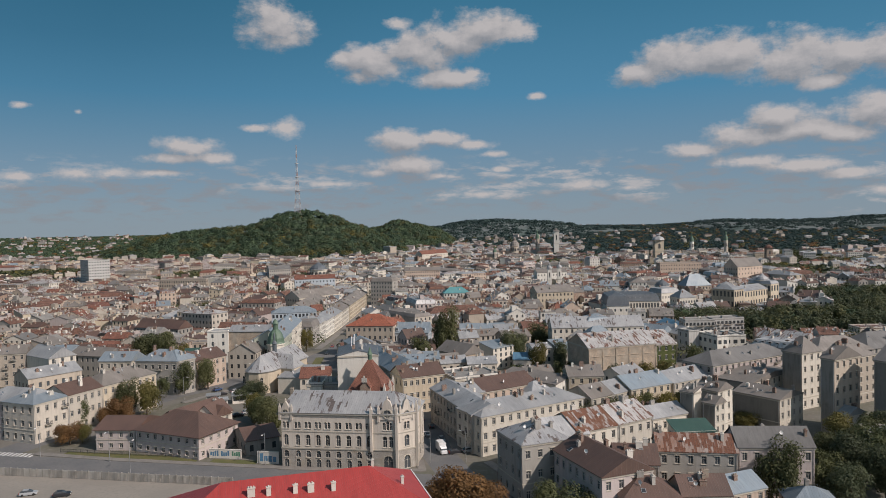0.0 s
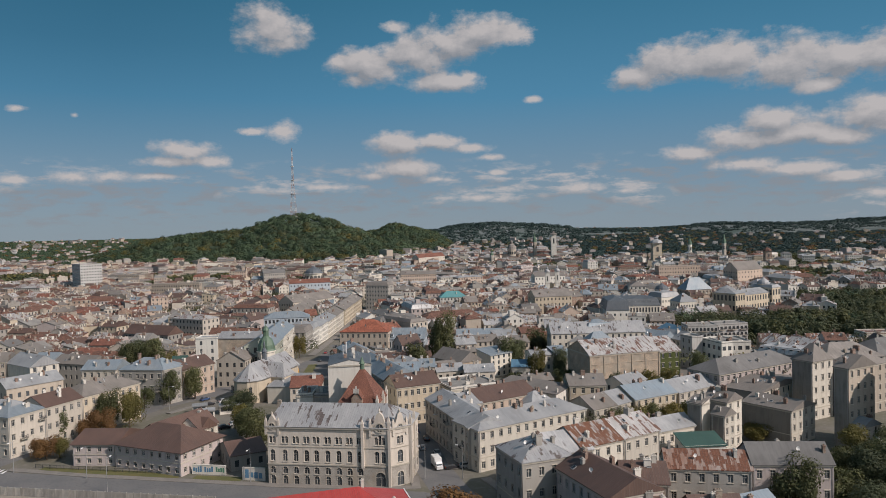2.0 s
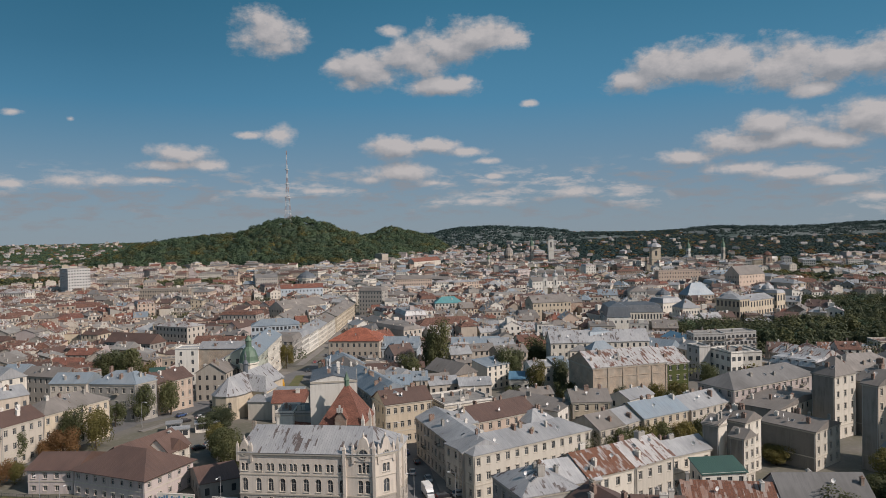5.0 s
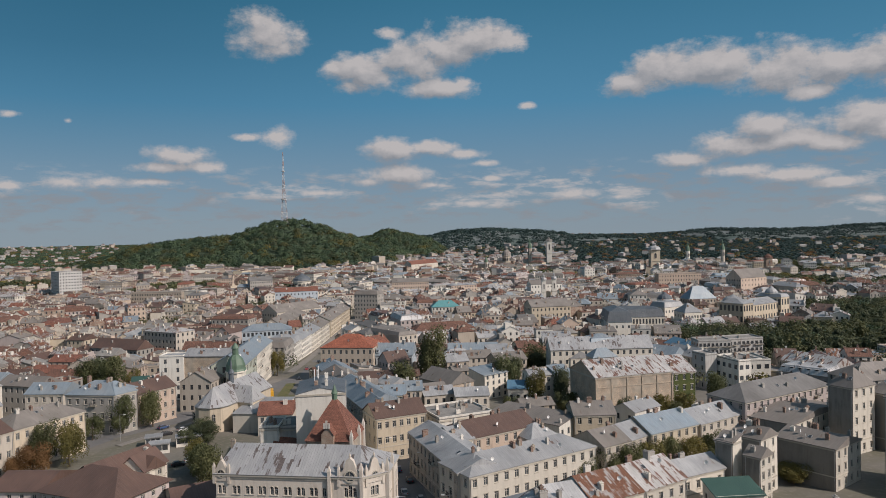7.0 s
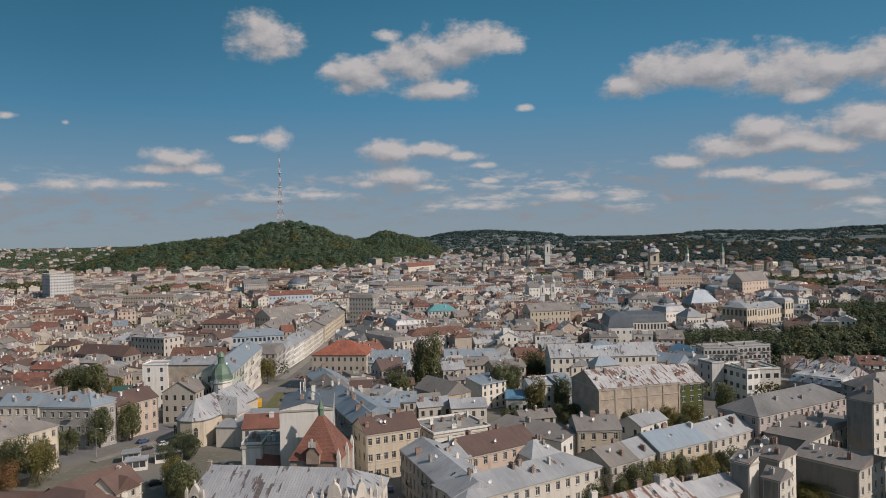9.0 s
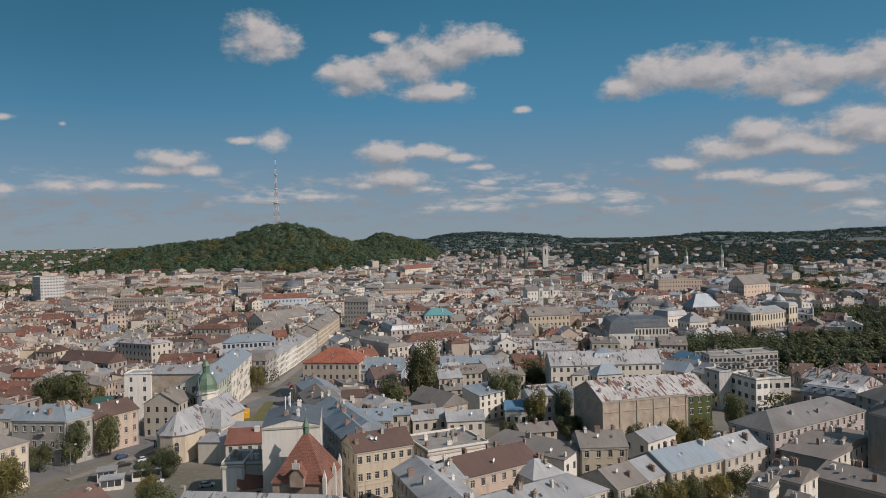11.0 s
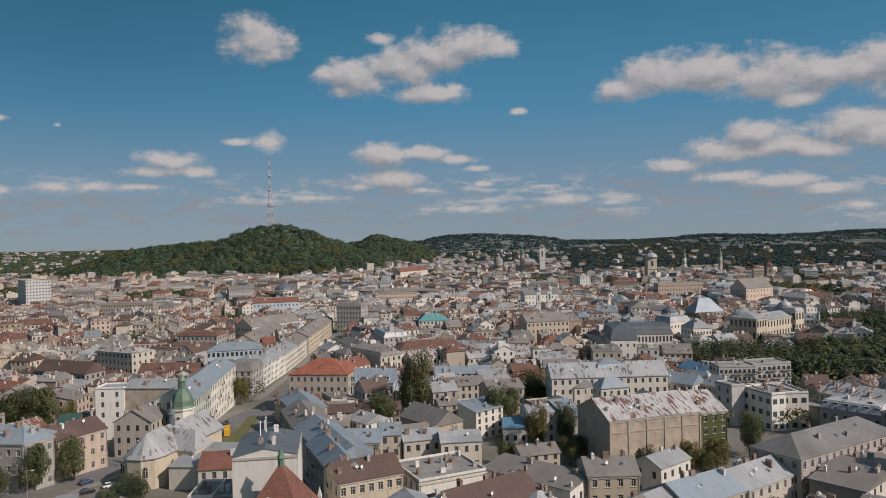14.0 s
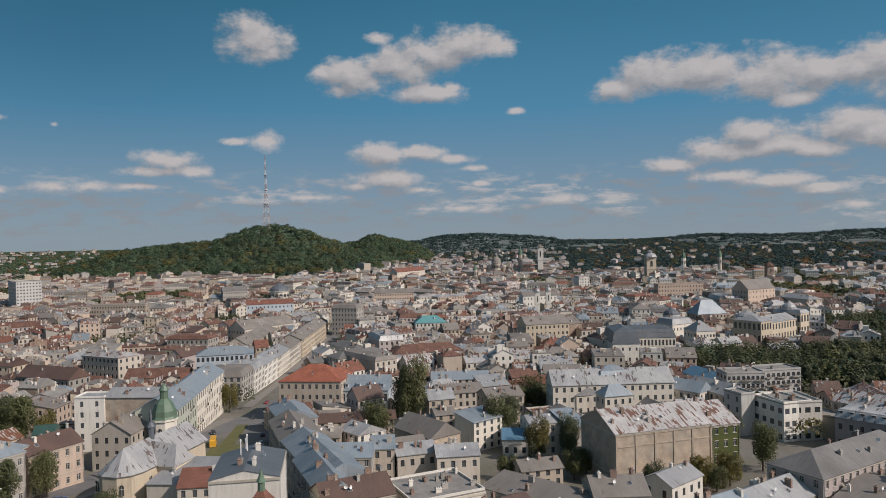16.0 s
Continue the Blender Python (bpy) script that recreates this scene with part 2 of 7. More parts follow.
def sheet_roof(name, c, c2, rust=0.0, seam=0.62, rough=0.5, metal=0.25, rust_c=(0.20, 0.075, 0.035)):
    """Standing-seam sheet metal: panels of differing tone, seams, streaks and rust down the slope."""
    g = Graph(name, rough, metal)
    uv = g.coords((1, 1, 1), uv=True, shift=False)
    s = g.n.new("ShaderNodeSeparateXYZ")
    g.l.new(uv, s.inputs[0])
    u = g.math("DIVIDE", s.outputs[0], seam)
    cell = g.math("FLOOR", u)
    row = g.math("FLOOR", g.math("ADD", g.math("DIVIDE", s.outputs[1], 2.1), g.math("MULTIPLY", cell, 0.37)))
    cc = g.n.new("ShaderNodeCombineXYZ")
    for i, v in enumerate((cell, row, g.math("MULTIPLY", g.info.outputs["Random"], 50))):
        g.l.new(v, cc.inputs[i])
    wn_ = g.n.new("ShaderNodeTexWhiteNoise")
    g.l.new(cc.outputs[0], wn_.inputs[0])
    panel = wn_.outputs["Value"]
    edge = g.math("ABSOLUTE", g.math("SUBTRACT", g.math("FRACT", u), 0.5))
    ridge = g.ramp(edge, 0.43, 0.49)
    big = g.noise(0.12, 5)
    mid = g.noise(0.9, 5, g.coords((1.4, 0.28, 1), uv=True))
    col = g.mix(g.ramp(big, 0.35, 0.65), varied(g, c), c2)
    col = g.mix(g.ramp(panel, 0.72, 0.9, 0, 0.35), col, c2)
    col = g.mix(0.3, col, g.ramp(mid, 0.3, 0.7, 0.5, 1.2), "MULTIPLY")
    if rust:
        m = g.math("ADD", g.math("ADD", g.math("MULTIPLY", mid, 0.75), g.math("MULTIPLY", big, 0.55)), g.math("MULTIPLY", panel, 0.3))
        r = g.ramp(m, 1.22 - rust * 0.62, 1.30 - rust * 0.62)
        tone_ = g.mix(g.ramp(g.noise(3, 3), 0.35, 0.65), rust_c, (rust_c[0] * 0.55, rust_c[1] * 0.55, rust_c[2] * 0.55))
        col = g.mix(r, col, tone_)
        g.put(g.mix(r, (metal, metal, metal), (0, 0, 0)), g.bsdf.inputs["Metallic"])
    col = g.mix(g.math("MULTIPLY", ridge, 0.4), col, (0.10, 0.10, 0.10))
    g.bump(g.math("ADD", ridge, g.math("MULTIPLY", mid, 0.4)), 0.5, 0.06)
    return g.done(col)


def tile_roof(name, c, c2, course=0.33):
    g = Graph(name, 0.85)
    uv = g.coords((1, 1, 1), uv=True, shift=False)
    b = g.n.new("ShaderNodeTexBrick")
    g.l.new(uv, b.inputs["Vector"])
    b.inputs["Scale"].default_value = 1.0
    b.inputs["Brick Width"].default_value, b.inputs["Row Height"].default_value = 0.26, course
    b.inputs["Mortar Size"].default_value = 0.025
    b.inputs["Color1"].default_value, b.inputs["Color2"].default_value = (*c, 1), (*c2, 1)
    b.inputs["Mortar"].default_value = (c2[0] * 0.4, c2[1] * 0.4, c2[2] * 0.4, 1)
    big = g.noise(0.25, 5)
    col = g.mix(0.55, b.outputs[0], g.ramp(big, 0.3, 0.7, 0.55, 1.25), "MULTIPLY")
    g.bump(b.outputs["Fac"], 0.5, -0.04)
    return g.done(col)


def brickwork(name, c, c2):
    g = Graph(name, 0.92)
    uv = g.coords((1, 1, 1), uv=True, shift=False)
    b = g.n.new("ShaderNodeTexBrick")
    g.l.new(uv, b.inputs["Vector"])
    b.inputs["Scale"].default_value = 1.0
    b.inputs["Brick Width"].default_value, b.inputs["Row Height"].default_value = 0.27, 0.08
    b.inputs["Mortar Size"].default_value = 0.012
    b.inputs["Color1"].default_value, b.inputs["Color2"].default_value = (*c, 1), (*c2, 1)
    b.inputs["Mortar"].default_value = (0.3, 0.27, 0.23, 1)
    big = g.noise(0.35, 5)
    patch = g.ramp(g.noise(0.18, 4), 0.5, 0.6)
    col = g.mix(patch, b.outputs[0], (0.36, 0.31, 0.25))
    col = g.mix(0.5, col, g.ramp(big, 0.3, 0.7, 0.5, 1.25), "MULTIPLY")
    return g.done(col)


def ground_mat(name, c, c2, c3, s=0.15, rough=0.95):
    g = Graph(name, rough)
    v = g.coords(shift=False)
    a, b = g.noise(s, 6, v), g.noise(s * 12, 4, v)
    col = g.mix(g.ramp(a, 0.4, 0.6), c, c2)
    col = g.mix(g.ramp(b, 0.5, 0.68, 0, 0.7), col, c3)
    g.bump(b, 0.3, 0.05)
    return g.done(col)


def leaf_mat(name, c, c2, through=0.3, spread=0.35, each=0.4):
    """Leaves: varied from spray to spray, and letting some light through."""
    g = Graph(name, 0.65)
    geo = g.n.new("ShaderNodeNewGeometry")
    k = geo.outputs["Random Per Island"]
    big = g.noise(spread, 3)
    col = g.mix(g.math("ADD", g.ramp(k, 0.0, 1.0, 0.0, each), g.ramp(big, 0.35, 0.65, 0.0, 0.6), True), varied(g, c, 0.3), c2)
    col = g.mix(0.3, col, g.ramp(big, 0.3, 0.7, 0.6, 1.25), "MULTIPLY")
    g.bsdf.inputs["Specular IOR Level"].default_value = 0.25
    t = g.n.new("ShaderNodeBsdfTranslucent")
    g.put(col, t.inputs["Color"])
    m = g.n.new("ShaderNodeMixShader")
    m.inputs[0].default_value = through
    g.l.new(g.bsdf.outputs[0], m.inputs[1])
    g.l.new(t.outputs[0], m.inputs[2])
    g.l.new(m.outputs[0], g.n["Material Output"].inputs["Surface"])
    return g.done(col)


def plain(name, c, rough=0.6, metal=0.0, wear=0.3):
    g = Graph(name, rough, metal)
    col = g.mix(wear, c, g.ramp(g.noise(1.7, 5), 0.3, 0.7, 0.5, 1.15), "MULTIPLY")
    return g.done(col)


WALL = {
    "cream": plaster("plaster_cream", (0.50, 0.45, 0.385)),
    "yellow": plaster("plaster_yellow", (0.54, 0.46, 0.35)),
    "peach": plaster("plaster_peach", (0.52, 0.41, 0.33)),
    "white": plaster("plaster_white", (0.66, 0.63, 0.57), 0.3),
    "grey": plaster("plaster_grey", (0.33, 0.31, 0.28)),
    "tan": plaster("plaster_tan", (0.42, 0.36, 0.295)),
    "green": plaster("plaster_pale_green", (0.47, 0.49, 0.41), 0.3),
    "blue": plaster("plaster_pale_blue", (0.45, 0.50, 0.54), 0.3),
    "lilac": plaster("plaster_lilac_grey", (0.44, 0.38, 0.36), 0.35),
    "brick": brickwork("old_brick", (0.30, 0.19, 0.13), (0.24, 0.15, 0.11)),
    "blank": brickwork("weathered_blockwork", (0.52, 0.405, 0.30), (0.45, 0.35, 0.26)),
    "ivory": plaster("plaster_ivory", (0.60, 0.555, 0.48), 0.35),
    "concrete": plaster("panel_concrete", (0.45, 0.44, 0.42), 0.5),
    "ivy": ground_mat("ivy", (0.05, 0.07, 0.02), (0.08, 0.09, 0.025), (0.10, 0.10, 0.03), 0.6),
}
# weathered firewall render, also darkened in colour to deepen the shaded sides
STAINED_SHADED = plaster("stained_shaded_render", (0.29, 0.265, 0.235), 0.9)
COVER = {
    "zinc": sheet_roof("zinc_sheet", (0.37, 0.37, 0.37), (0.28, 0.285, 0.29), 0.3, metal=0.1, rust_c=(0.16, 0.10, 0.08)),
    "pale": sheet_roof("pale_patched_sheet", (0.47, 0.46, 0.45), (0.36, 0.36, 0.365), 0.5, rust_c=(0.15, 0.12, 0.11)),
    "bluezinc": sheet_roof("blue_grey_sheet", (0.25, 0.30, 0.34), (0.30, 0.335, 0.36), 0.2, rust_c=(0.25, 0.2, 0.17)),
    "rust": sheet_roof("rusting_sheet", (0.46, 0.44, 0.42), (0.38, 0.36, 0.35), 0.86, rust_c=(0.20, 0.085, 0.045)),
    "rustred": sheet_roof("red_rust_sheet", (0.30, 0.17, 0.12), (0.40, 0.36, 0.33), 0.80, rust_c=(0.19, 0.075, 0.04)),
    "rustpale": sheet_roof("pale_rusting_sheet", (0.52, 0.50, 0.48), (0.44, 0.42, 0.40), 0.62, rust_c=(0.20, 0.10, 0.07)),
    "brown": sheet_roof("brown_sheet", (0.125, 0.075, 0.058), (0.10, 0.062, 0.05), 0.25, metal=0.0, rough=0.6, rust_c=(0.16, 0.09, 0.065)),
    "greybrown": sheet_roof("grey_brown_sheet", (0.235, 0.21, 0.19), (0.175, 0.158, 0.14), 0.3, metal=0.0, rough=0.75, rust_c=(0.15, 0.10, 0.075)),
    "slate": sheet_roof("grey_slate", (0.17, 0.165, 0.16), (0.13, 0.125, 0.12), 0.1, seam=0.3, metal=0.0, rough=0.8),
    "red": sheet_roof("red_painted_sheet", (0.42, 0.055, 0.048), (0.36, 0.05, 0.045), 0.0, seam=0.45, metal=0.0, rough=0.45),
    "tile": tile_roof("red_clay_tile", (0.25, 0.105, 0.07), (0.20, 0.085, 0.06)),
    "orange": tile_roof("orange_clay_tile", (0.36, 0.12, 0.07), (0.30, 0.10, 0.06)),
    "oldtile": tile_roof("dark_clay_tile", (0.20, 0.10, 0.07), (0.15, 0.08, 0.06)),
    "teal": sheet_roof("teal_sheet", (0.10, 0.33, 0.33), (0.12, 0.29, 0.30), 0.05, metal=0.0),
    "bluepaint": sheet_roof("blue_painted_sheet", (0.09, 0.19, 0.28), (0.12, 0.23, 0.32), 0.08, metal=0.0),
    "green": sheet_roof("green_painted_sheet", (0.04, 0.09, 0.075), (0.05, 0.105, 0.085), 0.08, metal=0.0),
    "copper": sheet_roof("green_copper", (0.13, 0.20, 0.13), (0.10, 0.16, 0.11), 0.2, metal=0.0, rust_c=(0.08, 0.07, 0.05)),
    "bitumen": ground_mat("roofing_felt", (0.20, 0.19, 0.18), (0.26, 0.25, 0.23), (0.15, 0.14, 0.13), 0.3),
    "dark": sheet_roof("dark_blue_grey_sheet", (0.10, 0.115, 0.13), (0.13, 0.145, 0.16), 0.05, metal=0.1),
}
COVER_WORDS = {
    "zinc": "grey zinc", "pale": "patched pale zinc", "bluezinc": "blue-grey sheet-metal", "rust": "rust-streaked metal", "rustred": "red-rusted metal",
    "rustpale": "pale, rust-spotted metal", "brown": "brown sheet-metal", "greybrown": "weathered grey-brown", "slate": "grey slate", "red": "bright red metal",
    "tile": "red clay-tile", "orange": "orange clay-tile", "oldtile": "dark clay-tile", "teal": "teal metal", "bluepaint": "blue painted metal",
    "green": "dark green metal", "copper": "green copper", "bitumen": "grey felt", "dark": "dark blue-grey metal",
}
WALL_WORDS = {
    "cream": "cream plaster", "yellow": "yellow plaster", "peach": "peach plaster", "white": "white plaster", "grey": "grey plaster", "tan": "tan plaster",
    "green": "pale green plaster", "blue": "pale blue plaster", "lilac": "lilac-grey plaster", "brick": "bare brick", "blank": "bare blockwork",
    "ivory": "ivory plaster", "concrete": "concrete panel", "ivy": "ivy-covered",
}
NUMBER = ("", "single", "two", "three", "four", "five", "six", "seven", "eight", "nine", "ten", "eleven", "twelve")


def glass_mat(name, c):
    g = Graph(name, 0.12)
    col = g.mix(g.ramp(g.info.outputs["Random"], 0.2, 1.0), c, (c[0] * 2.2, c[1] * 2.2, c[2] * 2.2))
    return g.done(col)


GLASS = glass_mat("window_glass", (0.042, 0.046, 0.05))
FRAME = plain("window_frame_paint", (0.55, 0.52, 0.47), 0.5)
TRIM = plaster("stone_trim", (0.46, 0.42, 0.35), 0.3)
BRICK_CH = brickwork("chimney_brick", (0.24, 0.13, 0.09), (0.18, 0.10, 0.075))
WHITEWASH = plaster("whitewash", (0.62, 0.58, 0.52), 0.4)
ASPHALT = ground_mat("asphalt", (0.13, 0.13, 0.132), (0.155, 0.152, 0.15), (0.11, 0.108, 0.108), 0.12)
PAVING = ground_mat("paving", (0.19, 0.175, 0.16), (0.23, 0.21, 0.19), (0.16, 0.15, 0.135), 0.3)


def land_mat():
    """Yards and earth near by; woodland floor on the hills; fields on the far plain, paled for haze."""
    g = Graph("land", 0.95)
    v = g.coords(shift=False)
    s_ = g.n.new("ShaderNodeSeparateXYZ")
    g.l.new(g.tc.outputs["Object"], s_.inputs[0])
    a, b = g.noise(0.05, 6, v), g.noise(0.6, 4, v)
    col = g.mix(g.ramp(a, 0.4, 0.6), (0.16, 0.148, 0.13), (0.12, 0.115, 0.085))
    col = g.mix(g.ramp(b, 0.5, 0.68, 0, 0.7), col, (0.19, 0.17, 0.145))
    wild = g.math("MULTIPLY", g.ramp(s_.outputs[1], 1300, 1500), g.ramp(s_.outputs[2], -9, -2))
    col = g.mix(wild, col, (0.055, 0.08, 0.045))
    # paler, bluer tones put distant haze into the far plain's colour
    hazy_field = g.mix(g.ramp(g.noise(0.004, 6, v), 0.42, 0.58), (0.07, 0.10, 0.09), (0.15, 0.17, 0.165))
    col = g.mix(g.ramp(s_.outputs[1], 2500, 3000), col, hazy_field)
    g.bump(b, 0.3, 0.05)
    return g.done(col)


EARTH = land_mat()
GRASS = ground_mat("grass", (0.10, 0.105, 0.035), (0.135, 0.12, 0.045), (0.075, 0.085, 0.03), 0.3)
PARKING = ground_mat("parking_ground", (0.25, 0.225, 0.195), (0.28, 0.25, 0.215), (0.22, 0.20, 0.175), 0.1)
CONCRETE = plaster("weathered_concrete", (0.34, 0.32, 0.29), 0.7)
BARK = plain("bark", (0.09, 0.07, 0.05), 0.95)
LEAF = {
    "green": leaf_mat("green_leaves", (0.078, 0.092, 0.042), (0.135, 0.135, 0.058)),
    "dark": leaf_mat("dark_leaves", (0.060, 0.076, 0.042), (0.110, 0.120, 0.060)),
    "yellow": leaf_mat("yellowing_leaves", (0.11, 0.105, 0.035), (0.20, 0.165, 0.05)),
    "autumn": leaf_mat("autumn_leaves", (0.15, 0.080, 0.035), (0.24, 0.135, 0.055)),
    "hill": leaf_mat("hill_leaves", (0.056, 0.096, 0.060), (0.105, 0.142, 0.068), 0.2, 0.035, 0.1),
    # far haze and cloud shade are tinted into this dark teal leaf colour
    "ridge": leaf_mat("hazy_ridge_leaves", (0.024, 0.048, 0.044), (0.040, 0.066, 0.058), 0.05, 0.02, 0.1),
}
STEEL = plain("galvanised_steel", (0.45, 0.45, 0.45), 0.45, 0.6)
DARK = plain("dark_metal", (0.05, 0.05, 0.055), 0.5, 0.3)
WHITE = plain("white_paint", (0.75, 0.74, 0.72), 0.45)


# ---- mesh helpers ----
class Shape:
    """Collects faces for one mesh; texture coordinates run level and down the slope of each face."""

    def __init__(self):
        self.v, self.f, self.m, self.uv = [], [], [], []

    def face(self, *pts, mat=0):
        n = len(self.v)
        p = [Vector(q) for q in pts]
        nor = (p[1] - p[0]).cross(p[2] - p[1])
        if nor.length < 1e-9:
            return
        nor.normalize()
        h = Vector((1, 0, 0)) if abs(nor.z) > 0.995 else Vector((-nor.y, nor.x, 0)).normalized()
        k = nor.cross(h)
        self.v += [tuple(q) for q in p]
        self.f.append(tuple(range(n, n + len(p))))
        self.m.append(mat)
        self.uv += [(q.dot(h), q.dot(k)) for q in p]

    def box(self, x0, y0, z0, x1, y1, z1, mat=0, bottom=True):
        a = [(x0, y0), (x1, y0), (x1, y1), (x0, y1)]
        for i in range(4):
            (p, q), (r, s) = a[i], a[(i + 1) % 4]
            self.face((p, q, z0), (r, s, z0), (r, s, z1), (p, q, z1), mat=mat)
        self.face(*[(p, q, z1) for p, q in a], mat=mat)
        if bottom:
            self.face(*[(p, q, z0) for p, q in reversed(a)], mat=mat)

    def prism(self, pts, z0, z1, mat=0):
        for i in range(len(pts)):
            (p, q), (r, s) = pts[i], pts[(i + 1) % len(pts)]
            self.face((p, q, z0), (r, s, z0), (r, s, z1), (p, q, z1), mat=mat)
        self.face(*[(p, q, z1) for p, q in pts], mat=mat)

    def rings(self, rings, mat=0, n=12, cx=0.0, cy=0.0, turn=0.0):
        """A turned shape: rings of (radius, z)."""
        for (r0, z0), (r1, z1) in zip(rings, rings[1:]):
            for i in range(n):
                a, b = [turn + 2 * math.pi * k / n for k in (i, i + 1)]
                p = lambda r, t, z: (cx + r * math.cos(t), cy + r * math.sin(t), z)
                if r1 < 1e-4:
                    self.face(p(r0, a, z0), p(r0, b, z0), p(0, a, z1), mat=mat)
                elif r0 < 1e-4:
                    self.face(p(0, a, z0), p(r1, b, z1), p(r1, a, z1), mat=mat)
                else:
                    self.face(p(r0, a, z0), p(r0, b, z0), p(r1, b, z1), p(r1, a, z1), mat=mat)

    def add(self, other, m, remap):
        """Take over another shape's faces, moved by m, with its materials renumbered."""
        n = len(self.v)
        self.v += [tuple(m @ Vector(q)) for q in other.v]
        self.f += [tuple(i + n for i in f) for f in other.f]
        self.m += [remap[k] for k in other.m]
        self.uv += other.uv

    def mesh(self, name, mats):
        me = bpy.data.meshes.new(name)
        me.from_pydata(self.v, [], self.f)
        for m in mats:
            me.materials.append(m)
        me.polygons.foreach_set("material_index", self.m)
        layer = me.uv_layers.new(name="UVMap")
        layer.data.foreach_set("uv", [c for q in self.uv for c in q])
        me.update()
        return me


def part(name, data, parent, label="", m=None):
    ob = new(name, data)
    ob.parent = parent
    if m is not None:
        ob.matrix_basis = m
    if label:
        ob["label"] = label
    return ob


def smooth(a, b, x):
    k = min(1.0, max(0.0, (x - a) / (b - a)))
    return k * k * (3 - 2 * k)


def bell(x, y, cx, cy, sx, sy, turn=0.0):
    c, s = math.cos(radians(turn)), math.sin(radians(turn))
    u, v = ((x - cx) * c + (y - cy) * s) / sx, (-(x - cx) * s + (y - cy) * c) / sy
    return math.exp(-(u * u + v * v))


CASTLE = ((-1010, 0), (-895, 25), (-800, 60), (-675, 69), (-565, 73), (-518, 91), (-456, 106), (-394, 110), (-333, 93), (-272, 70), (-195, 40), (-90, 0))
HUMP = ((-430, 0), (-357, 56), (-296, 66), (-235, 90), (-155, 72), (-94, 56), (-10, 0))
RIDGE = ((-420, 0), (-223, 32), (-136, 37), (-49, 53), (38, 63), (183, 68), (384, 58), (528, 46), (614, 24), (814, 20), (957, 14), (1156, 7), (1228, 29), (1356, 42),
         (1526, 36), (1808, 30), (1949, 35), (2140, 48), (2341, 55), (3100, 62), (4500, 60))


def profile(x, rows):
    """A smooth line through the rows of (place, height)."""
    if x <= rows[0][0]:
        return 0.0
    for (a, u), (b, v) in zip(rows, rows[1:]):
        if x < b:
            return u + (v - u) * smooth(a, b, x)
    return rows[-1][1]


def ground_z(x, y):
    """The lie of the land: level near by, falling gently to the old town, hills beyond."""
    z = -12 * smooth(250, 560, y)
    if y > 1100:
        n = noise.noise((x / 300, y / 300, 0.3)) * 0.5 + noise.noise((x / 110, y / 110, 2.3)) * 0.3
        z += profile(x + 40 * n, CASTLE) * math.exp(-((y - 1900) / 230) ** 2) * (1 + 0.10 * n)
        z += profile(x + 40 * n, HUMP) * math.exp(-((y - 2500) / 260) ** 2) * (1 + 0.12 * n)
        z += profile(x, RIDGE) * math.exp(-((y - 3600) / 520) ** 2) * (1 + 0.10 * n)
        z += 58 * smooth(2600, 4900, y)
    return z


# ---- houses ----
PLACED = []


def facade(s, p0, p1, z0, z1, floors, bays, ww, wh, deep, spots, pane, out):
    """One outer wall from p0 to p1 with real window recesses; out turns it to face outwards."""
    a, b = Vector((*p0, 0)), Vector((*p1, 0))
    length = (b - a).length
    d = (b - a) / length
    n = Vector((d.y, -d.x, 0))
    at = lambda u, z, k=0.0: tuple(a + d * u - n * k + Vector((0, 0, z)))
    if bays < 1 or floors < 1:
        s.face(at(0, z0), at(length, z0), at(length, z1), at(0, z1))
        return
    ww = min(ww, length / bays * 0.62)
    pitch = length / bays
    fh = z1 / floors
    wh = min(wh, fh * 0.66)
    prev = 0.0
    for i in range(bays):
        c = pitch * (i + 0.5)
        u0, u1 = c - ww / 2, c + ww / 2
        s.face(at(prev, z0), at(u0, z0), at(u0, z1), at(prev, z1))
        zp = z0
        for k in range(floors):
            w0 = fh * k + fh * 0.24
            w1 = w0 + wh
            s.face(at(u0, zp), at(u1, zp), at(u1, w0), at(u0, w0))
            s.face(at(u0, w0), at(u1, w0), at(u1, w0, deep), at(u0, w0, deep))
            s.face(at(u0, w1, deep), at(u1, w1, deep), at(u1, w1), at(u0, w1))
            s.face(at(u0, w0), at(u0, w0, deep), at(u0, w1, deep), at(u0, w1))
            s.face(at(u1, w0, deep), at(u1, w0), at(u1, w1), at(u1, w1, deep))
            if pane:
                s.face(at(u0, w0, deep), at(u1, w0, deep), at(u1, w1, deep), at(u0, w1, deep), mat=1)
            if spots is not None:
                spots.append((at(c, w0, deep), math.atan2(d.y, d.x), ww, w1 - w0))
            zp = w1
        s.face(at(u0, zp), at(u1, zp), at(u1, z1), at(u0, z1))
        prev = u1
    s.face(at(prev, z0), at(length, z0), at(length, z1), at(prev, z1))


WINDOW_MESH = {}


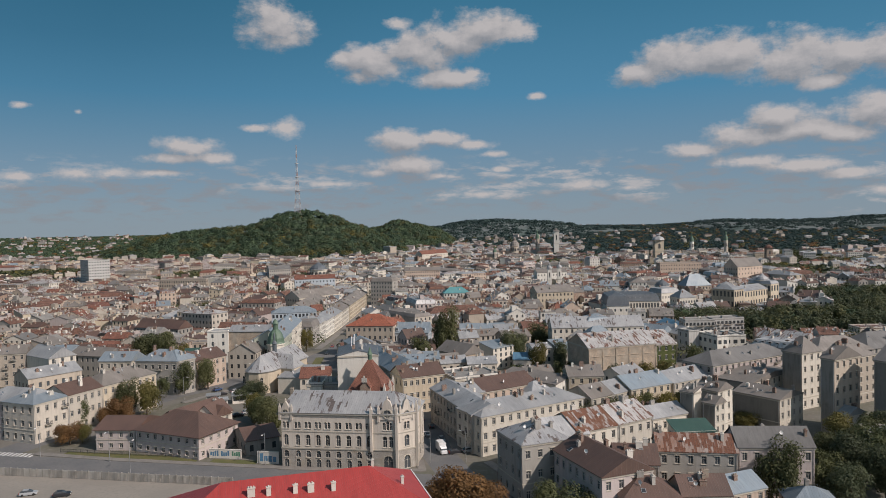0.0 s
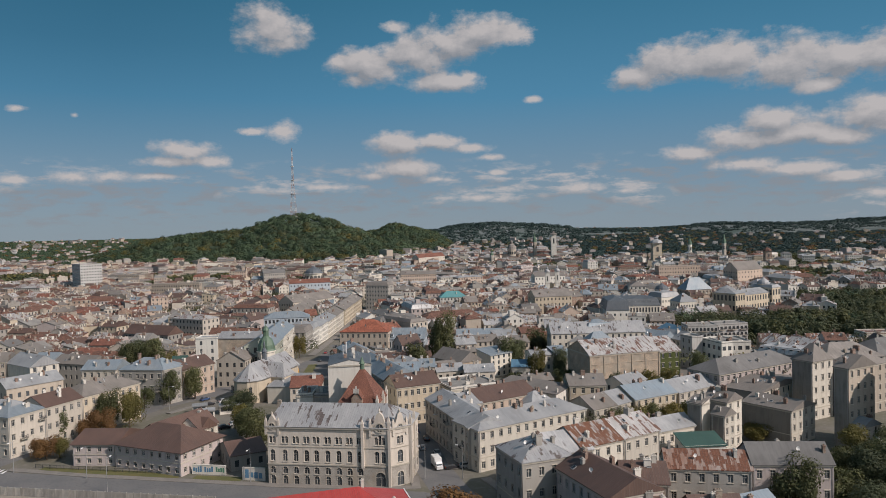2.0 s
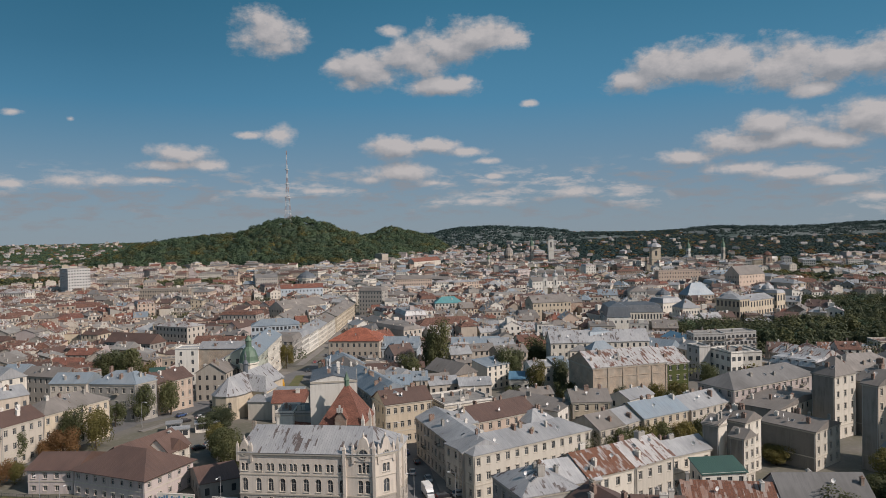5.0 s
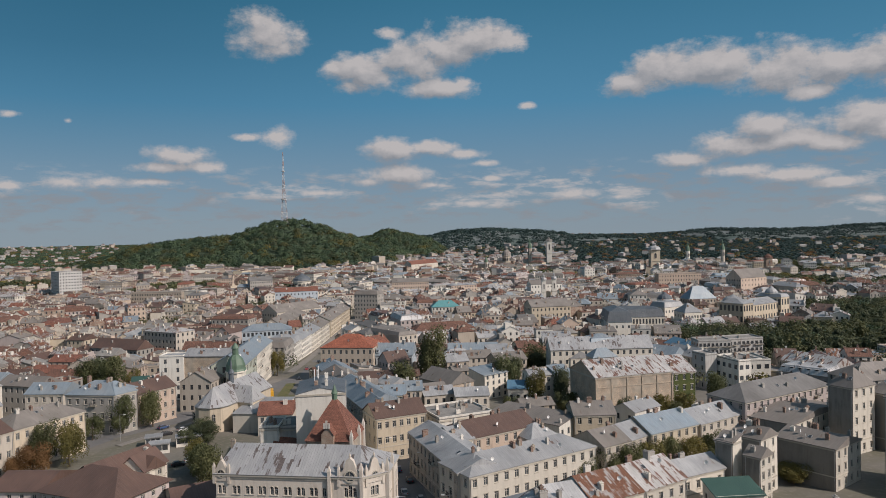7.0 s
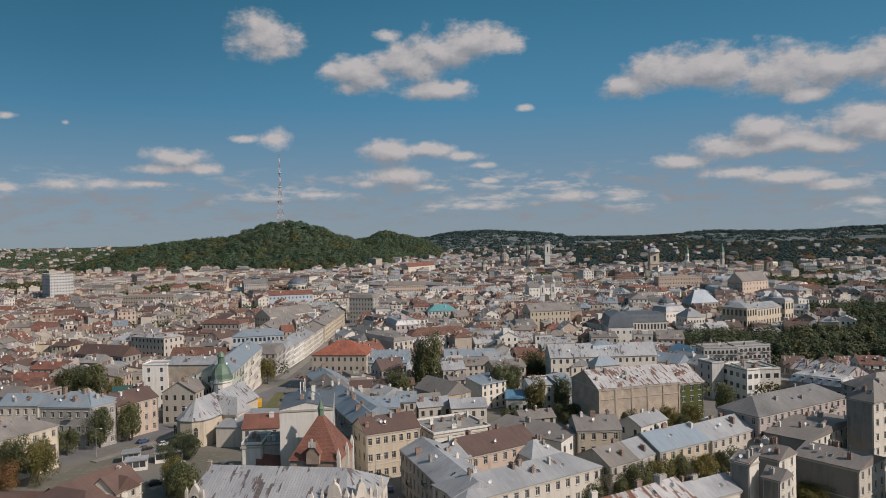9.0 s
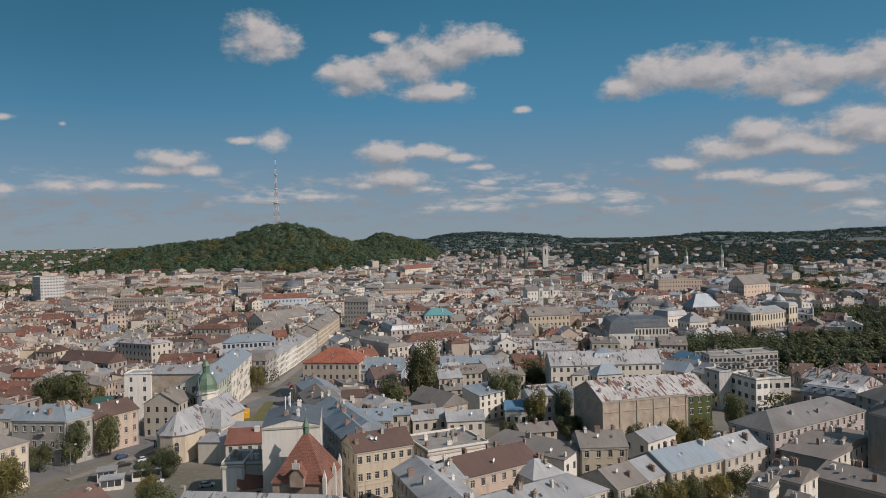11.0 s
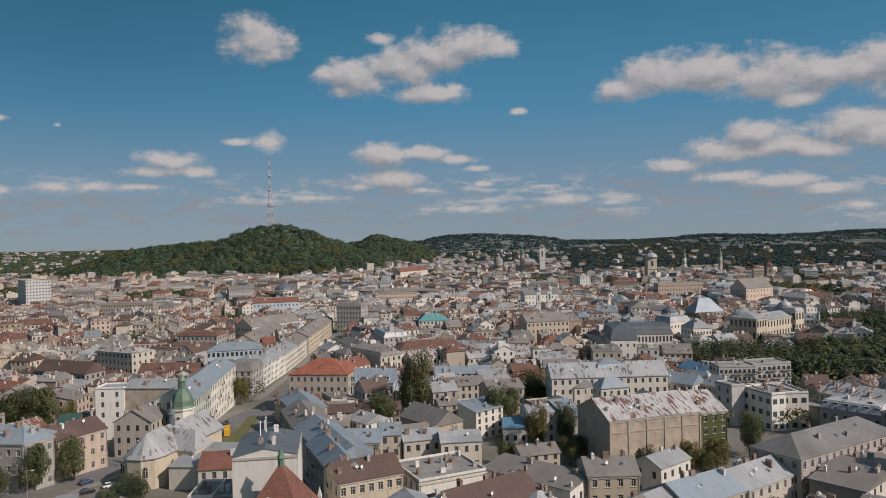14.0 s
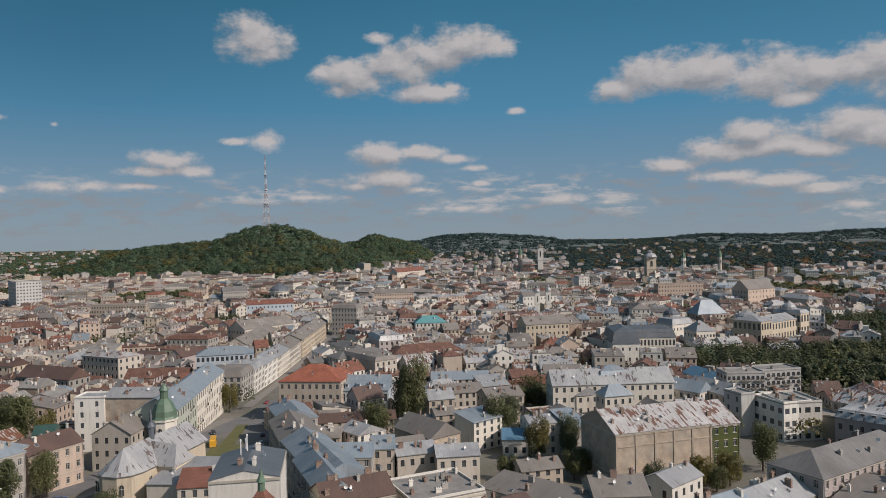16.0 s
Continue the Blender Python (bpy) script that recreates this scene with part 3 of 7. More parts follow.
def window_mesh(w, h):
    key = (round(w, 1), round(h, 1))
    if key not in WINDOW_MESH:
        w, h = key
        s = Shape()
        t = 0.07
        s.box(-w / 2, -0.05, 0, -w / 2 + t, 0.03, h)
        s.box(w / 2 - t, -0.05, 0, w / 2, 0.03, h)
        s.box(-w / 2 + t, -0.05, h - t, w / 2 - t, 0.03, h)
        s.box(-w / 2 + t, -0.05, 0, w / 2 - t, 0.03, t)
        s.box(-0.035, -0.055, t, 0.035, 0.02, h - t)
        s.box(-w / 2 + t, -0.055, h * 0.68, w / 2 - t, 0.02, h * 0.68 + 0.06)
        # the sill and the hood stand out of the wall
        s.box(-w / 2 - 0.14, -0.36, -0.14, w / 2 + 0.14, -0.02, -0.02, mat=1)
        s.box(-w / 2 - 0.16, -0.36, h + 0.02, w / 2 + 0.16, -0.20, h + 0.22, mat=1)
        p = Shape()
        p.face((-w / 2 + t, 0, t), (w / 2 - t, 0, t), (w / 2 - t, 0, h - t), (-w / 2 + t, 0, h - t))
        WINDOW_MESH[key] = (s.mesh("window", [FRAME, TRIM]), p.mesh("pane", [GLASS]))
    return WINDOW_MESH[key]


CHIMNEY_MESH = {}


def chimney_mesh(kind, w, h):
    key = (kind, w, h)
    if key not in CHIMNEY_MESH:
        s = Shape()
        s.box(-w / 2, -0.35, -2.2, w / 2, 0.35, h)
        s.box(-w / 2 - 0.09, -0.44, h, w / 2 + 0.09, 0.44, h + 0.16)
        n = max(1, int(w / 0.5))
        for i in range(n):
            c = -w / 2 + (i + 0.5) * w / n
            s.box(c - 0.14, -0.14, h + 0.16, c + 0.14, 0.14, h + 0.45)
        CHIMNEY_MESH[key] = s.mesh("chimney", [kind])
    return CHIMNEY_MESH[key]


SMALL = {}


def downpipe_mesh(h):
    if h not in SMALL:
        s = Shape()
        s.rings([(0.07, 0.0), (0.07, h - 0.9), (0.16, h - 0.8), (0.16, h - 0.4)], n=6)
        SMALL[h] = s.mesh("downpipe", [STEEL])
    return SMALL[h]


def balcony_meshes():
    """A small balcony: slab on brackets, and its iron railing."""
    if "balcony" not in SMALL:
        s, r = Shape(), Shape()
        s.box(-1.2, -1.05, -0.18, 1.2, 0.05, 0.0)
        for u in (-0.8, 0.8):
            s.box(u - 0.1, -0.7, -0.55, u + 0.1, 0.02, -0.18)
        for z in (0.08, 0.95):
            r.box(-1.15, -1.02, z, 1.15, -0.96, z + 0.06)
            for u in (-1.15, 1.09):
                r.box(u, -0.96, z, u + 0.06, 0.0, z + 0.06)
        for k in range(20):
            u = -1.13 + k * 0.118
            r.box(u, -1.0, 0.14, u + 0.03, -0.98, 0.95)
        SMALL["balcony"] = (s.mesh("balcony", [TRIM]), r.mesh("railing", [DARK]))
    return SMALL["balcony"]


def dish_mesh():
    """A white satellite dish on a short stalk."""
    if "dish" not in SMALL:
        s = Shape()
        s.box(-0.03, -0.03, -0.3, 0.03, 0.03, 0.8)
        for k in range(10):
            a, b = 2 * math.pi * k / 10, 2 * math.pi * (k + 1) / 10
            for r0, r1, y0, y1 in ((0.0, 0.25, 0.06, 0.03), (0.25, 0.48, 0.03, -0.08)):
                s.face(*[(r * math.cos(t), yy, 1.0 + r * math.sin(t)) for r, t, yy in ((r0, a, y0), (r1, a, y1), (r1, b, y1), (r0, b, y0))] if r0 else [(0, y0, 1.0)] + [(r1 * math.cos(t), y1, 1.0 + r1 * math.sin(t)) for t in (a, b)])
        s.box(-0.02, -0.5, 0.6, 0.02, -0.02, 0.64)
        SMALL["dish"] = s.mesh("satellite_dish", [WHITE])
    return SMALL["dish"]


def skylight_mesh():
    """A roof window lying in the slope."""
    if "sky" not in SMALL:
        s = Shape()
        s.box(-0.5, -0.6, -0.1, 0.5, 0.6, 0.12)
        s.face((-0.4, -0.5, 0.125), (0.4, -0.5, 0.125), (0.4, 0.5, 0.125), (-0.4, 0.5, 0.125), mat=1)
        SMALL["sky"] = s.mesh("skylight", [STEEL, GLASS])
    return SMALL["sky"]


def roof_shape(w, d, eave, roof, rise, over):
    """The roof as a closed slab, and the gable triangles for the wall."""
    s, gables = Shape(), []
    X, Y, t = w / 2 + over, d / 2 + over, 0.18
    drop = rise * over / (d / 2)
    e = eave - min(drop, 0.5)
    if roof == "flat":
        s.box(-w / 2 - 0.1, -d / 2 - 0.1, eave - 0.05, w / 2 + 0.1, d / 2 + 0.1, eave + 0.25)
        return s, gables
    if roof == "shed":
        top = [(-X, -Y, e), (X, -Y, e), (X, Y, eave + rise), (-X, Y, eave + rise)]
        low = [(a, b, c - t) for a, b, c in top]
        s.face(*top)
        s.face(*reversed(low))
        for i in range(4):
            s.face(low[i], low[(i + 1) % 4], top[(i + 1) % 4], top[i])
        for sx in (-1, 1):
            gables.append(((sx * w / 2, -d / 2, eave), (sx * w / 2, d / 2, eave), (sx * w / 2, d / 2, eave + rise - t)))
        gables.append(((-w / 2, d / 2, eave), (w / 2, d / 2, eave), (w / 2, d / 2, eave + rise - t), (-w / 2, d / 2, eave + rise - t)))
        return s, gables
    inset = 0.0 if roof == "gable" else min(d / 2, w / 2 - 0.3)
    if roof == "mansard":
        k, mid = 1.6, eave + rise * 0.72
        lo = [(-X, -Y, e), (X, -Y, e), (X, Y, e), (-X, Y, e)]
        hi = [(-X + k, -Y + k, mid), (X - k, -Y + k, mid), (X - k, Y - k, mid), (-X + k, Y - k, mid)]
        for i in range(4):
            s.face(lo[i], lo[(i + 1) % 4], hi[(i + 1) % 4], hi[i])
        rx = max(0.3, w / 2 - d / 2)
        a, b = (-rx, 0, eave + rise), (rx, 0, eave + rise)
        s.face(hi[0], hi[1], b, a)
        s.face(hi[2], hi[3], a, b)
        s.face(hi[1], hi[2], b)
        s.face(hi[3], hi[0], a)
        s.face(*reversed(lo))
        return s, gables
    rx = X - inset
    a, b = (-rx, 0, eave + rise), (rx, 0, eave + rise)
    c = [(-X, -Y, e), (X, -Y, e), (X, Y, e), (-X, Y, e)]
    s.face(c[0], c[1], b, a)
    s.face(c[2], c[3], a, b)
    if inset:
        s.face(c[1], c[2], b)
        s.face(c[3], c[0], a)
    low = [(p, q, r - t) for p, q, r in c]
    la, lb = (-rx, 0, eave + rise - t), (rx, 0, eave + rise - t)
    for i in (0, 2):
        s.face(low[i], low[i + 1], c[i + 1], c[i])
    if inset:
        for i in (1, 3):
            s.face(low[i], low[(i + 1) % 4], c[(i + 1) % 4], c[i])
        s.face(*reversed(low))
    else:
        s.face(low[1], low[2], lb)
        s.face(low[0], c[0], a, la)
        s.face(c[3], low[3], la, a)
        s.face(c[1], low[1], lb, b)
        s.face(low[2], c[2], b, lb)
        s.face(low[1], low[0], la, lb)
        s.face(low[3], low[2], lb, la)
        for sx in (-1, 1):
            gables.append(((sx * w / 2, -d / 2, eave), (sx * w / 2, d / 2, eave), (sx * w / 2, 0, eave + rise - 0.05)))
    return s, gables


def house(x, y, rot, w, d, eave, roof="gable", rise=3.0, floors=3, wall="cream", cover="zinc", near=False, bays=None, blank="", chimneys=3,
          dormers=0, ww=1.15, wh=1.9, over=0.35, label="", name="house", base=None, balconies=0, piers=0, bare=None):
    rnd = random.Random(int(x * 13 + y * 7))
    z = ground_z(x, y) if base is None else base
    root = new(name)
    root.matrix_basis = pose(x, y, z, 0, 0, rot)
    floors_word = NUMBER[min(12, max(1, floors))]
    tagged(root, label or "%s-storey %s house with %s roof" % (floors_word, WALL_WORDS[wall], COVER_WORDS[cover]), "house")
    PLACED.append((x, y, radians(rot), w, d))
    s, spots = Shape(), []
    bf = max(1, round(w / 3.1)) if bays is None else bays
    bs = max(1, round(d / 3.6))
    deep = 0.22 if y < 330 else 0.12
    near = near and y < 330
    P = [(-w / 2, -d / 2), (w / 2, -d / 2), (w / 2, d / 2), (-w / 2, d / 2)]
    for i, (k, nb) in enumerate((("f", bf), ("r", bs), ("b", 0), ("l", bs))):
        if bare and k in bare:                  # a stained firewall without windows, its colour darkened as the shaded side
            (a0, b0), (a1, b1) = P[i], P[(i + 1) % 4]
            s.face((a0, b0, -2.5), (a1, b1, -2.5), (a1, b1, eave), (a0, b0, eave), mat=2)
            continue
        facade(s, P[i], P[(i + 1) % 4], -2.5, eave, floors, 0 if k in blank else nb, ww, wh, deep, spots, not near or y > 250, 1)
    r, gables = roof_shape(w, d, eave, roof, rise, over)
    for q in gables:
        s.face(*q)
    if roof == "flat":
        for x0, y0, x1, y1 in ((-w / 2, -d / 2, w / 2, -d / 2 + 0.3), (-w / 2, d / 2 - 0.3, w / 2, d / 2), (-w / 2, -d / 2 + 0.3, -w / 2 + 0.3, d / 2 - 0.3), (w / 2 - 0.3, -d / 2 + 0.3, w / 2, d / 2 - 0.3)):
            s.box(x0, y0, eave + 0.2, x1, y1, eave + 0.8)
    part("wall", s.mesh("wall", [WALL[wall], GLASS, STAINED_SHADED]), root)
    part("roof", r.mesh("roof", [COVER[cover]]), root)
    if near:
        for title, z0, z1, k in (("cornice", eave - 0.75, eave - 0.25, 0.22), ("string_course", eave / floors - 0.15, eave / floors + 0.12, 0.10)):
            c = Shape()
            for x0, y0, x1, y1 in ((-w / 2 - k, -d / 2 - k, w / 2 + k, -d / 2 + 0.02), (-w / 2 - k, -d / 2 + 0.02, -w / 2 + 0.02, d / 2), (w / 2 - 0.02, -d / 2 + 0.02, w / 2 + k, d / 2)):
                c.box(x0, y0, z0, x1, y1, z1)
            part(title, c.mesh(title, [TRIM]), root)
        for u in (-w / 2 + 0.25, w / 2 - 0.25):
            part("downpipe", downpipe_mesh(round(eave)), root, m=pose(u, -d / 2 - 0.12, eave - round(eave)))
        for p, turn, a, b in spots:
            f, g = window_mesh(a, b)
            o = part("window", f, root, m=Matrix.Translation(p) @ Matrix.Rotation(turn, 4, "Z"))
            if y <= 250:
                part("pane", g, o)
    for i in range(chimneys):
        u = (rnd.random() - 0.5) * (w - 1.5)
        v = (rnd.random() - 0.5) * d * 0.7
        top = eave + (0.2 if roof == "flat" else rise * (1 - abs(v) / (d / 2)) if roof != "shed" else rise * (v / d + 0.5))
        if roof in ("hip", "mansard"):
            u *= 0.6
        kind = rnd.choice((BRICK_CH, BRICK_CH, WHITEWASH, CONCRETE))
        part("chimney", chimney_mesh(kind, rnd.choice((0.6, 1.0, 1.5)), rnd.choice((0.9, 1.3))), root,
             m=pose(u, v, top, 0, 0, rnd.choice((0, 90))))
    for i in range(min(3, chimneys // 2) if y < 420 and roof != "flat" else 0):
        u, v = (rnd.random() - 0.5) * (w - 2) * 0.7, -d / 2 * rnd.uniform(0.25, 0.75)
        top = eave + (rise * (1 - abs(v) / (d / 2)) if roof != "shed" else rise * (v / d + 0.5))
        if i == 1:
            part("skylight", skylight_mesh(), root, m=pose(u, v, top, math.degrees(math.atan2(rise, d / 2 if roof != "shed" else d))))
        else:
            part("satellite_dish", dish_mesh(), root, m=pose(u, v, top - 0.1, 0, 0, rnd.uniform(-60, 60) - rot))
    for i in range(balconies):
        u = -w / 2 + w / bf * (int((i + 0.5) * bf / balconies) + 0.5)
        k = 1 + i % max(1, floors - 1)
        a, b = balcony_meshes()
        o = part("balcony", a, root, m=pose(u, -d / 2, eave / floors * (k + 0.2)))
        part("railing", b, o)
    for i in range(piers + 1 if piers else 0):
        q = Shape()
        u = -w / 2 + 0.3 + (w - 0.6) * i / piers
        q.box(u - 0.3, -d / 2 - 0.22, -2, u + 0.3, -d / 2 + 0.05, eave - 0.8)
        if i < piers:
            L = (w - 0.6) / piers
            q.box(u + 0.3, -d / 2 - 0.16, eave - 1.1, u + L - 0.3, -d / 2 + 0.05, eave - 0.8)
            q.box(u + 0.3, -d / 2 - 0.16, eave - 4.2, u + L - 0.3, -d / 2 + 0.05, eave - 3.9)
        part("pier", q.mesh("pier", [WALL[wall]]), root)
    for i in range(dormers):
        u = -w / 2 + w * (i + 0.5) / dormers
        q = Shape()
        zz = eave + rise * 0.25
        q.box(u - 0.7, -d / 2 + 0.6, zz - 0.4, u + 0.7, -d / 2 + 2.6, zz + 1.1)
        q.face((u - 0.95, -d / 2 + 0.4, zz + 1.1), (u + 0.95, -d / 2 + 0.4, zz + 1.1), (u + 0.95, -d / 2 + 3.2, zz + 1.6), (u - 0.95, -d / 2 + 3.2, zz + 1.6), mat=1)
        q.face((u - 0.45, -d / 2 + 0.585, zz), (u + 0.45, -d / 2 + 0.585, zz), (u + 0.45, -d / 2 + 0.585, zz + 0.9), (u - 0.45, -d / 2 + 0.585, zz + 0.9), mat=2)
        part("dormer", q.mesh("dormer", [WALL[wall], COVER[cover], GLASS]), root)
    return root

# ---- ground: one sheet to the horizon ----
def axis(lo, hi, fine, step, far):
    out, v = [], 0.0
    while v < hi:
        out.append(v)
        v += step if v < fine else step + (v - fine) * far
    out.append(hi)
    neg, v = [], -step
    while v > lo:
        neg.append(v)
        v -= step if v > -fine else step + (-fine - v) * far
    return [lo] + neg[::-1] + out


xs, ys = axis(-4950, 4950, 1200, 40, 0.12), axis(-1500, 4950, 2600, 40, 0.05)
gv = [(a, b, ground_z(a, b)) for b in ys for a in xs]
nx = len(xs)
gf = [(j * nx + i, j * nx + i + 1, (j + 1) * nx + i + 1, (j + 1) * nx + i) for j in range(len(ys) - 1) for i in range(nx - 1)]
me = bpy.data.meshes.new("ground")
me.from_pydata(gv, [], gf)
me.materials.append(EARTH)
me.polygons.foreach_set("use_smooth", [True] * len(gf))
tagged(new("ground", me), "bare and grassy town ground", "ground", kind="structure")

ROADS = []


def strip(name, pts, width, lift, mat, label, thick=0.0, kind="structure"):
    """A strip of road or pavement along a line, laid on the ground."""
    s, line = Shape(), []
    for (x0, y0), (x1, y1) in zip(pts, pts[1:]):
        n = max(1, int(math.hypot(x1 - x0, y1 - y0) / 15))
        line += [(x0 + (x1 - x0) * k / n, y0 + (y1 - y0) * k / n) for k in range(n)]
    line.append(pts[-1])
    left, right = [], []
    for i, (x, y) in enumerate(line):
        (ax, ay), (bx, by) = line[max(0, i - 1)], line[min(len(line) - 1, i + 1)]
        k = math.hypot(bx - ax, by - ay)
        nx_, ny_ = -(by - ay) / k * width / 2, (bx - ax) / k * width / 2
        left.append((x + nx_, y + ny_, ground_z(x, y) + lift))
        right.append((x - nx_, y - ny_, ground_z(x, y) + lift))
    for i in range(len(line) - 1):
        s.face(left[i + 1], left[i], right[i], right[i + 1])
        if thick:
            for e in (left, right):
                a, b = e[i], e[i + 1]
                s.face((a[0], a[1], a[2] - thick), (b[0], b[1], b[2] - thick), b, a)
    for p, q in zip(line, line[1:]):
        ROADS.append((p, q, width / 2))
    return tagged(new(name, s.mesh(name, [mat])), label, name, kind=kind)


# ---- trees ----
def crown_mesh(name, mat, seed, count, size, blobs, tall):
    """A crown of many small leaf sprays on the skin of uneven lobes."""
    rnd = random.Random(seed)
    s = Shape()
    lobes = []
    for i in range(blobs):
        a, r = rnd.uniform(0, 6.283), rnd.uniform(0.15, 0.62)
        zc = rnd.uniform(0.28, 0.86)
        r *= 1.15 - abs(zc - 0.5)
        lobes.append((r * math.cos(a), r * math.sin(a), zc * tall, rnd.uniform(0.25, 0.46)))
    for i in range(count):
        cx, cy, cz, r = rnd.choice(lobes)
        d = Vector((rnd.gauss(0, 1), rnd.gauss(0, 1), rnd.gauss(0.25, 1))).normalized()
        p = Vector((cx, cy, cz)) + d * r * rnd.uniform(0.72, 1.08)
        n = (d + Vector((rnd.gauss(0, 0.32), rnd.gauss(0, 0.32), rnd.gauss(0.2, 0.32)))).normalized()
        u = n.orthogonal().normalized()
        u = (Matrix.Rotation(rnd.uniform(0, 6.28), 3, n) @ u)
        v = n.cross(u)
        k = size * rnd.uniform(0.6, 1.3)
        s.face(p - u * k * 0.5, p - v * k * 0.34 + u * k * 0.1, p + u * k * 0.6, p + v * k * 0.4)
    return s.mesh(name, [mat])


def trunk_mesh(tall):
    s = Shape()
    s.rings([(0.075, -0.15), (0.05, 0.12), (0.036, 0.38 * tall), (0.015, 0.75 * tall)], n=7)
    for i in range(5):
        a = i * 1.26
        z = (0.28 + 0.07 * i) * tall
        p, q = Vector((0, 0, z)), Vector((0.42 * math.cos(a), 0.42 * math.sin(a), z + 0.28 * tall))
        for k in range(3):
            b, c = 2.1 * k, 2.1 * (k + 1)
            o = lambda t, r: Vector((r * math.cos(t), r * math.sin(t), 0))
            s.face(p + o(b, 0.022), p + o(c, 0.022), q + o(c, 0.007), q + o(b, 0.007))
    return s.mesh("trunk", [BARK])


CROWNS, TRUNKS = {}, {}


def crown(kind, far, tall, seed):
    key = (kind, far, tall, seed % 3)
    if key not in CROWNS:
        CROWNS[key] = crown_mesh("crown", LEAF[kind], 7 + seed % 3 * 11, 900 if far else 6200, 0.18 if far else 0.070, 11 if far else 18, tall)
    return CROWNS[key]


TREE_WORDS = {"green": "leafy green street tree, turning slightly yellow", "dark": "dense dark green tree with a full crown",
              "yellow": "tree with yellowing autumn leaves", "autumn": "tree with orange-brown autumn leaves"}


def tree(x, y, height, radius, kind="green", far=False, z=None):
    """A tapered trunk with limbs under a crown of leaf sprays."""
    seed = int(abs(x * 3 + y * 5))
    tall = 2.4 if height / radius > 3.6 else 1.8
    root = new("tree")
    root.matrix_basis = pose(x, y, ground_z(x, y) if z is None else z, 0, 0, seed * 37 % 360) @ Matrix.Diagonal((radius, radius, height / tall, 1))
    if y < 430:
        PLACED.append((x, y, 0, radius * 1.3, radius * 1.3))
    tagged(root, TREE_WORDS[kind], "tree")
    if tall not in TRUNKS:
        TRUNKS[tall] = trunk_mesh(tall)
    part("trunk", TRUNKS[tall], root)
    part("crown", crown(kind, far, tall, seed), root)
    return root

# ---- houses, each placed by its street front ----
house(0.7, 222.8, -68.9, 37.6, 12.0, 11.7, balconies=3, roof='gable', rise=2.6, floors=3, wall='cream', cover='zinc', near=True, chimneys=5)
house(17.5, 216.4, 33.2, 39.5, 13.0, 11.8, roof='hip', rise=2.8, floors=3, wall='ivory', cover='zinc', near=True, chimneys=6)
house(41.3, 232.7, 33.5, 9.7, 12.0, 10.5, rise=3, floors=3, wall='cream', cover='greybrown', near=True, chimneys=2)
house(48.5, 238.0, 38.8, 9.2, 12.0, 10.5, rise=3, floors=3, wall='cream', cover='zinc', near=True, chimneys=1)
house(60.2, 244.8, 30.6, 18.6, 13.0, 11.0, rise=3.4, floors=3, wall='yellow', cover='bluezinc', near=True, chimneys=3)
house(77.6, 255.7, 34.2, 20.0, 12.0, 10.5, rise=3.2, floors=3, wall='cream', cover='zinc', near=True, chimneys=6)
house(16.8, 174.0, -68.3, 13.9, 13.0, 14.5, roof='hip', rise=3.2, floors=3, wall='grey', cover='pale', near=True, chimneys=4)
house(24.1, 183.2, 20.7, 11.1, 13.0, 13.0, roof='gable', rise=3.4, floors=3, wall='grey', cover='pale', near=True, chimneys=3)
house(31.4, 187.5, 29.7, 13.5, 13.0, 13.5, rise=3.6, floors=3, wall='ivory', cover='rust', near=True, chimneys=3)
house(42.3, 194.2, 34.1, 13.0, 13.0, 13.5, rise=3.6, floors=3, wall='ivory', cover='rustpale', near=True, chimneys=4)
house(30.9, 159.2, -67.7, 20.2, 13.0, 13.0, roof='gable', rise=3.2, floors=3, wall='lilac', cover='brown', near=True, chimneys=5)
house(39.4, 163.7, -6.7, 9.7, 11.0, 12.0, rise=3, floors=2, wall='tan', cover='brown', chimneys=5, near=True)
house(55.1, 169.5, -7.7, 18.1, 9.0, 12.5, rise=3.0, floors=3, wall='grey', cover='rustred', near=True, chimneys=3)
house(72.9, 169.5, -2.5, 17.3, 10.0, 13.5, balconies=2, rise=3.4, floors=3, wall='lilac', cover='slate', near=True, chimneys=2, dormers=0)
house(59.7, 156.4, 23.1, 9.5, 9.0, 8.0, rise=2.4, floors=2, wall='peach', cover='bluezinc', near=True, chimneys=1)
house(50.9, 152.8, 1.8, 10.3, 9.0, 8.5, rise=3, floors=2, wall='peach', cover='brown', near=True, chimneys=4)
house(38.5, 150.8, 2.6, 12.4, 11.0, 9.0, roof='hip', rise=3, floors=2, wall='tan', cover='brown', near=True, chimneys=5)
house(74.7, 152.8, -8.6, 10.1, 9.0, 6.0, roof='hip', rise=2.5, floors=2, wall='peach', cover='bluezinc', chimneys=1)
house(64.0, 199.3, 5.9, 11.0, 7.0, 8.0, roof='shed', rise=1.6, floors=2, wall='white', cover='green', chimneys=0)
house(58.2, 211.2, 27.2, 13.7, 9.0, 9.5, rise=2.6, floors=2, wall='ivory', cover='zinc', near=True, chimneys=3)
house(104.5, 271.5, 30.8, 43.5, 14.0, 14.5, roof='hip', rise=3.8, floors=4, wall='lilac', cover='slate', near=True, bays=14, chimneys=5, balconies=14)
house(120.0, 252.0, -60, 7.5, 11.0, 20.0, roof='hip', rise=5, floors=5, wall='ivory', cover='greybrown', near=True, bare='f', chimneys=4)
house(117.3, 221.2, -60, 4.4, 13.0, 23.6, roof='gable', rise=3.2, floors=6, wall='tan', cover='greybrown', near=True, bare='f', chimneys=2)
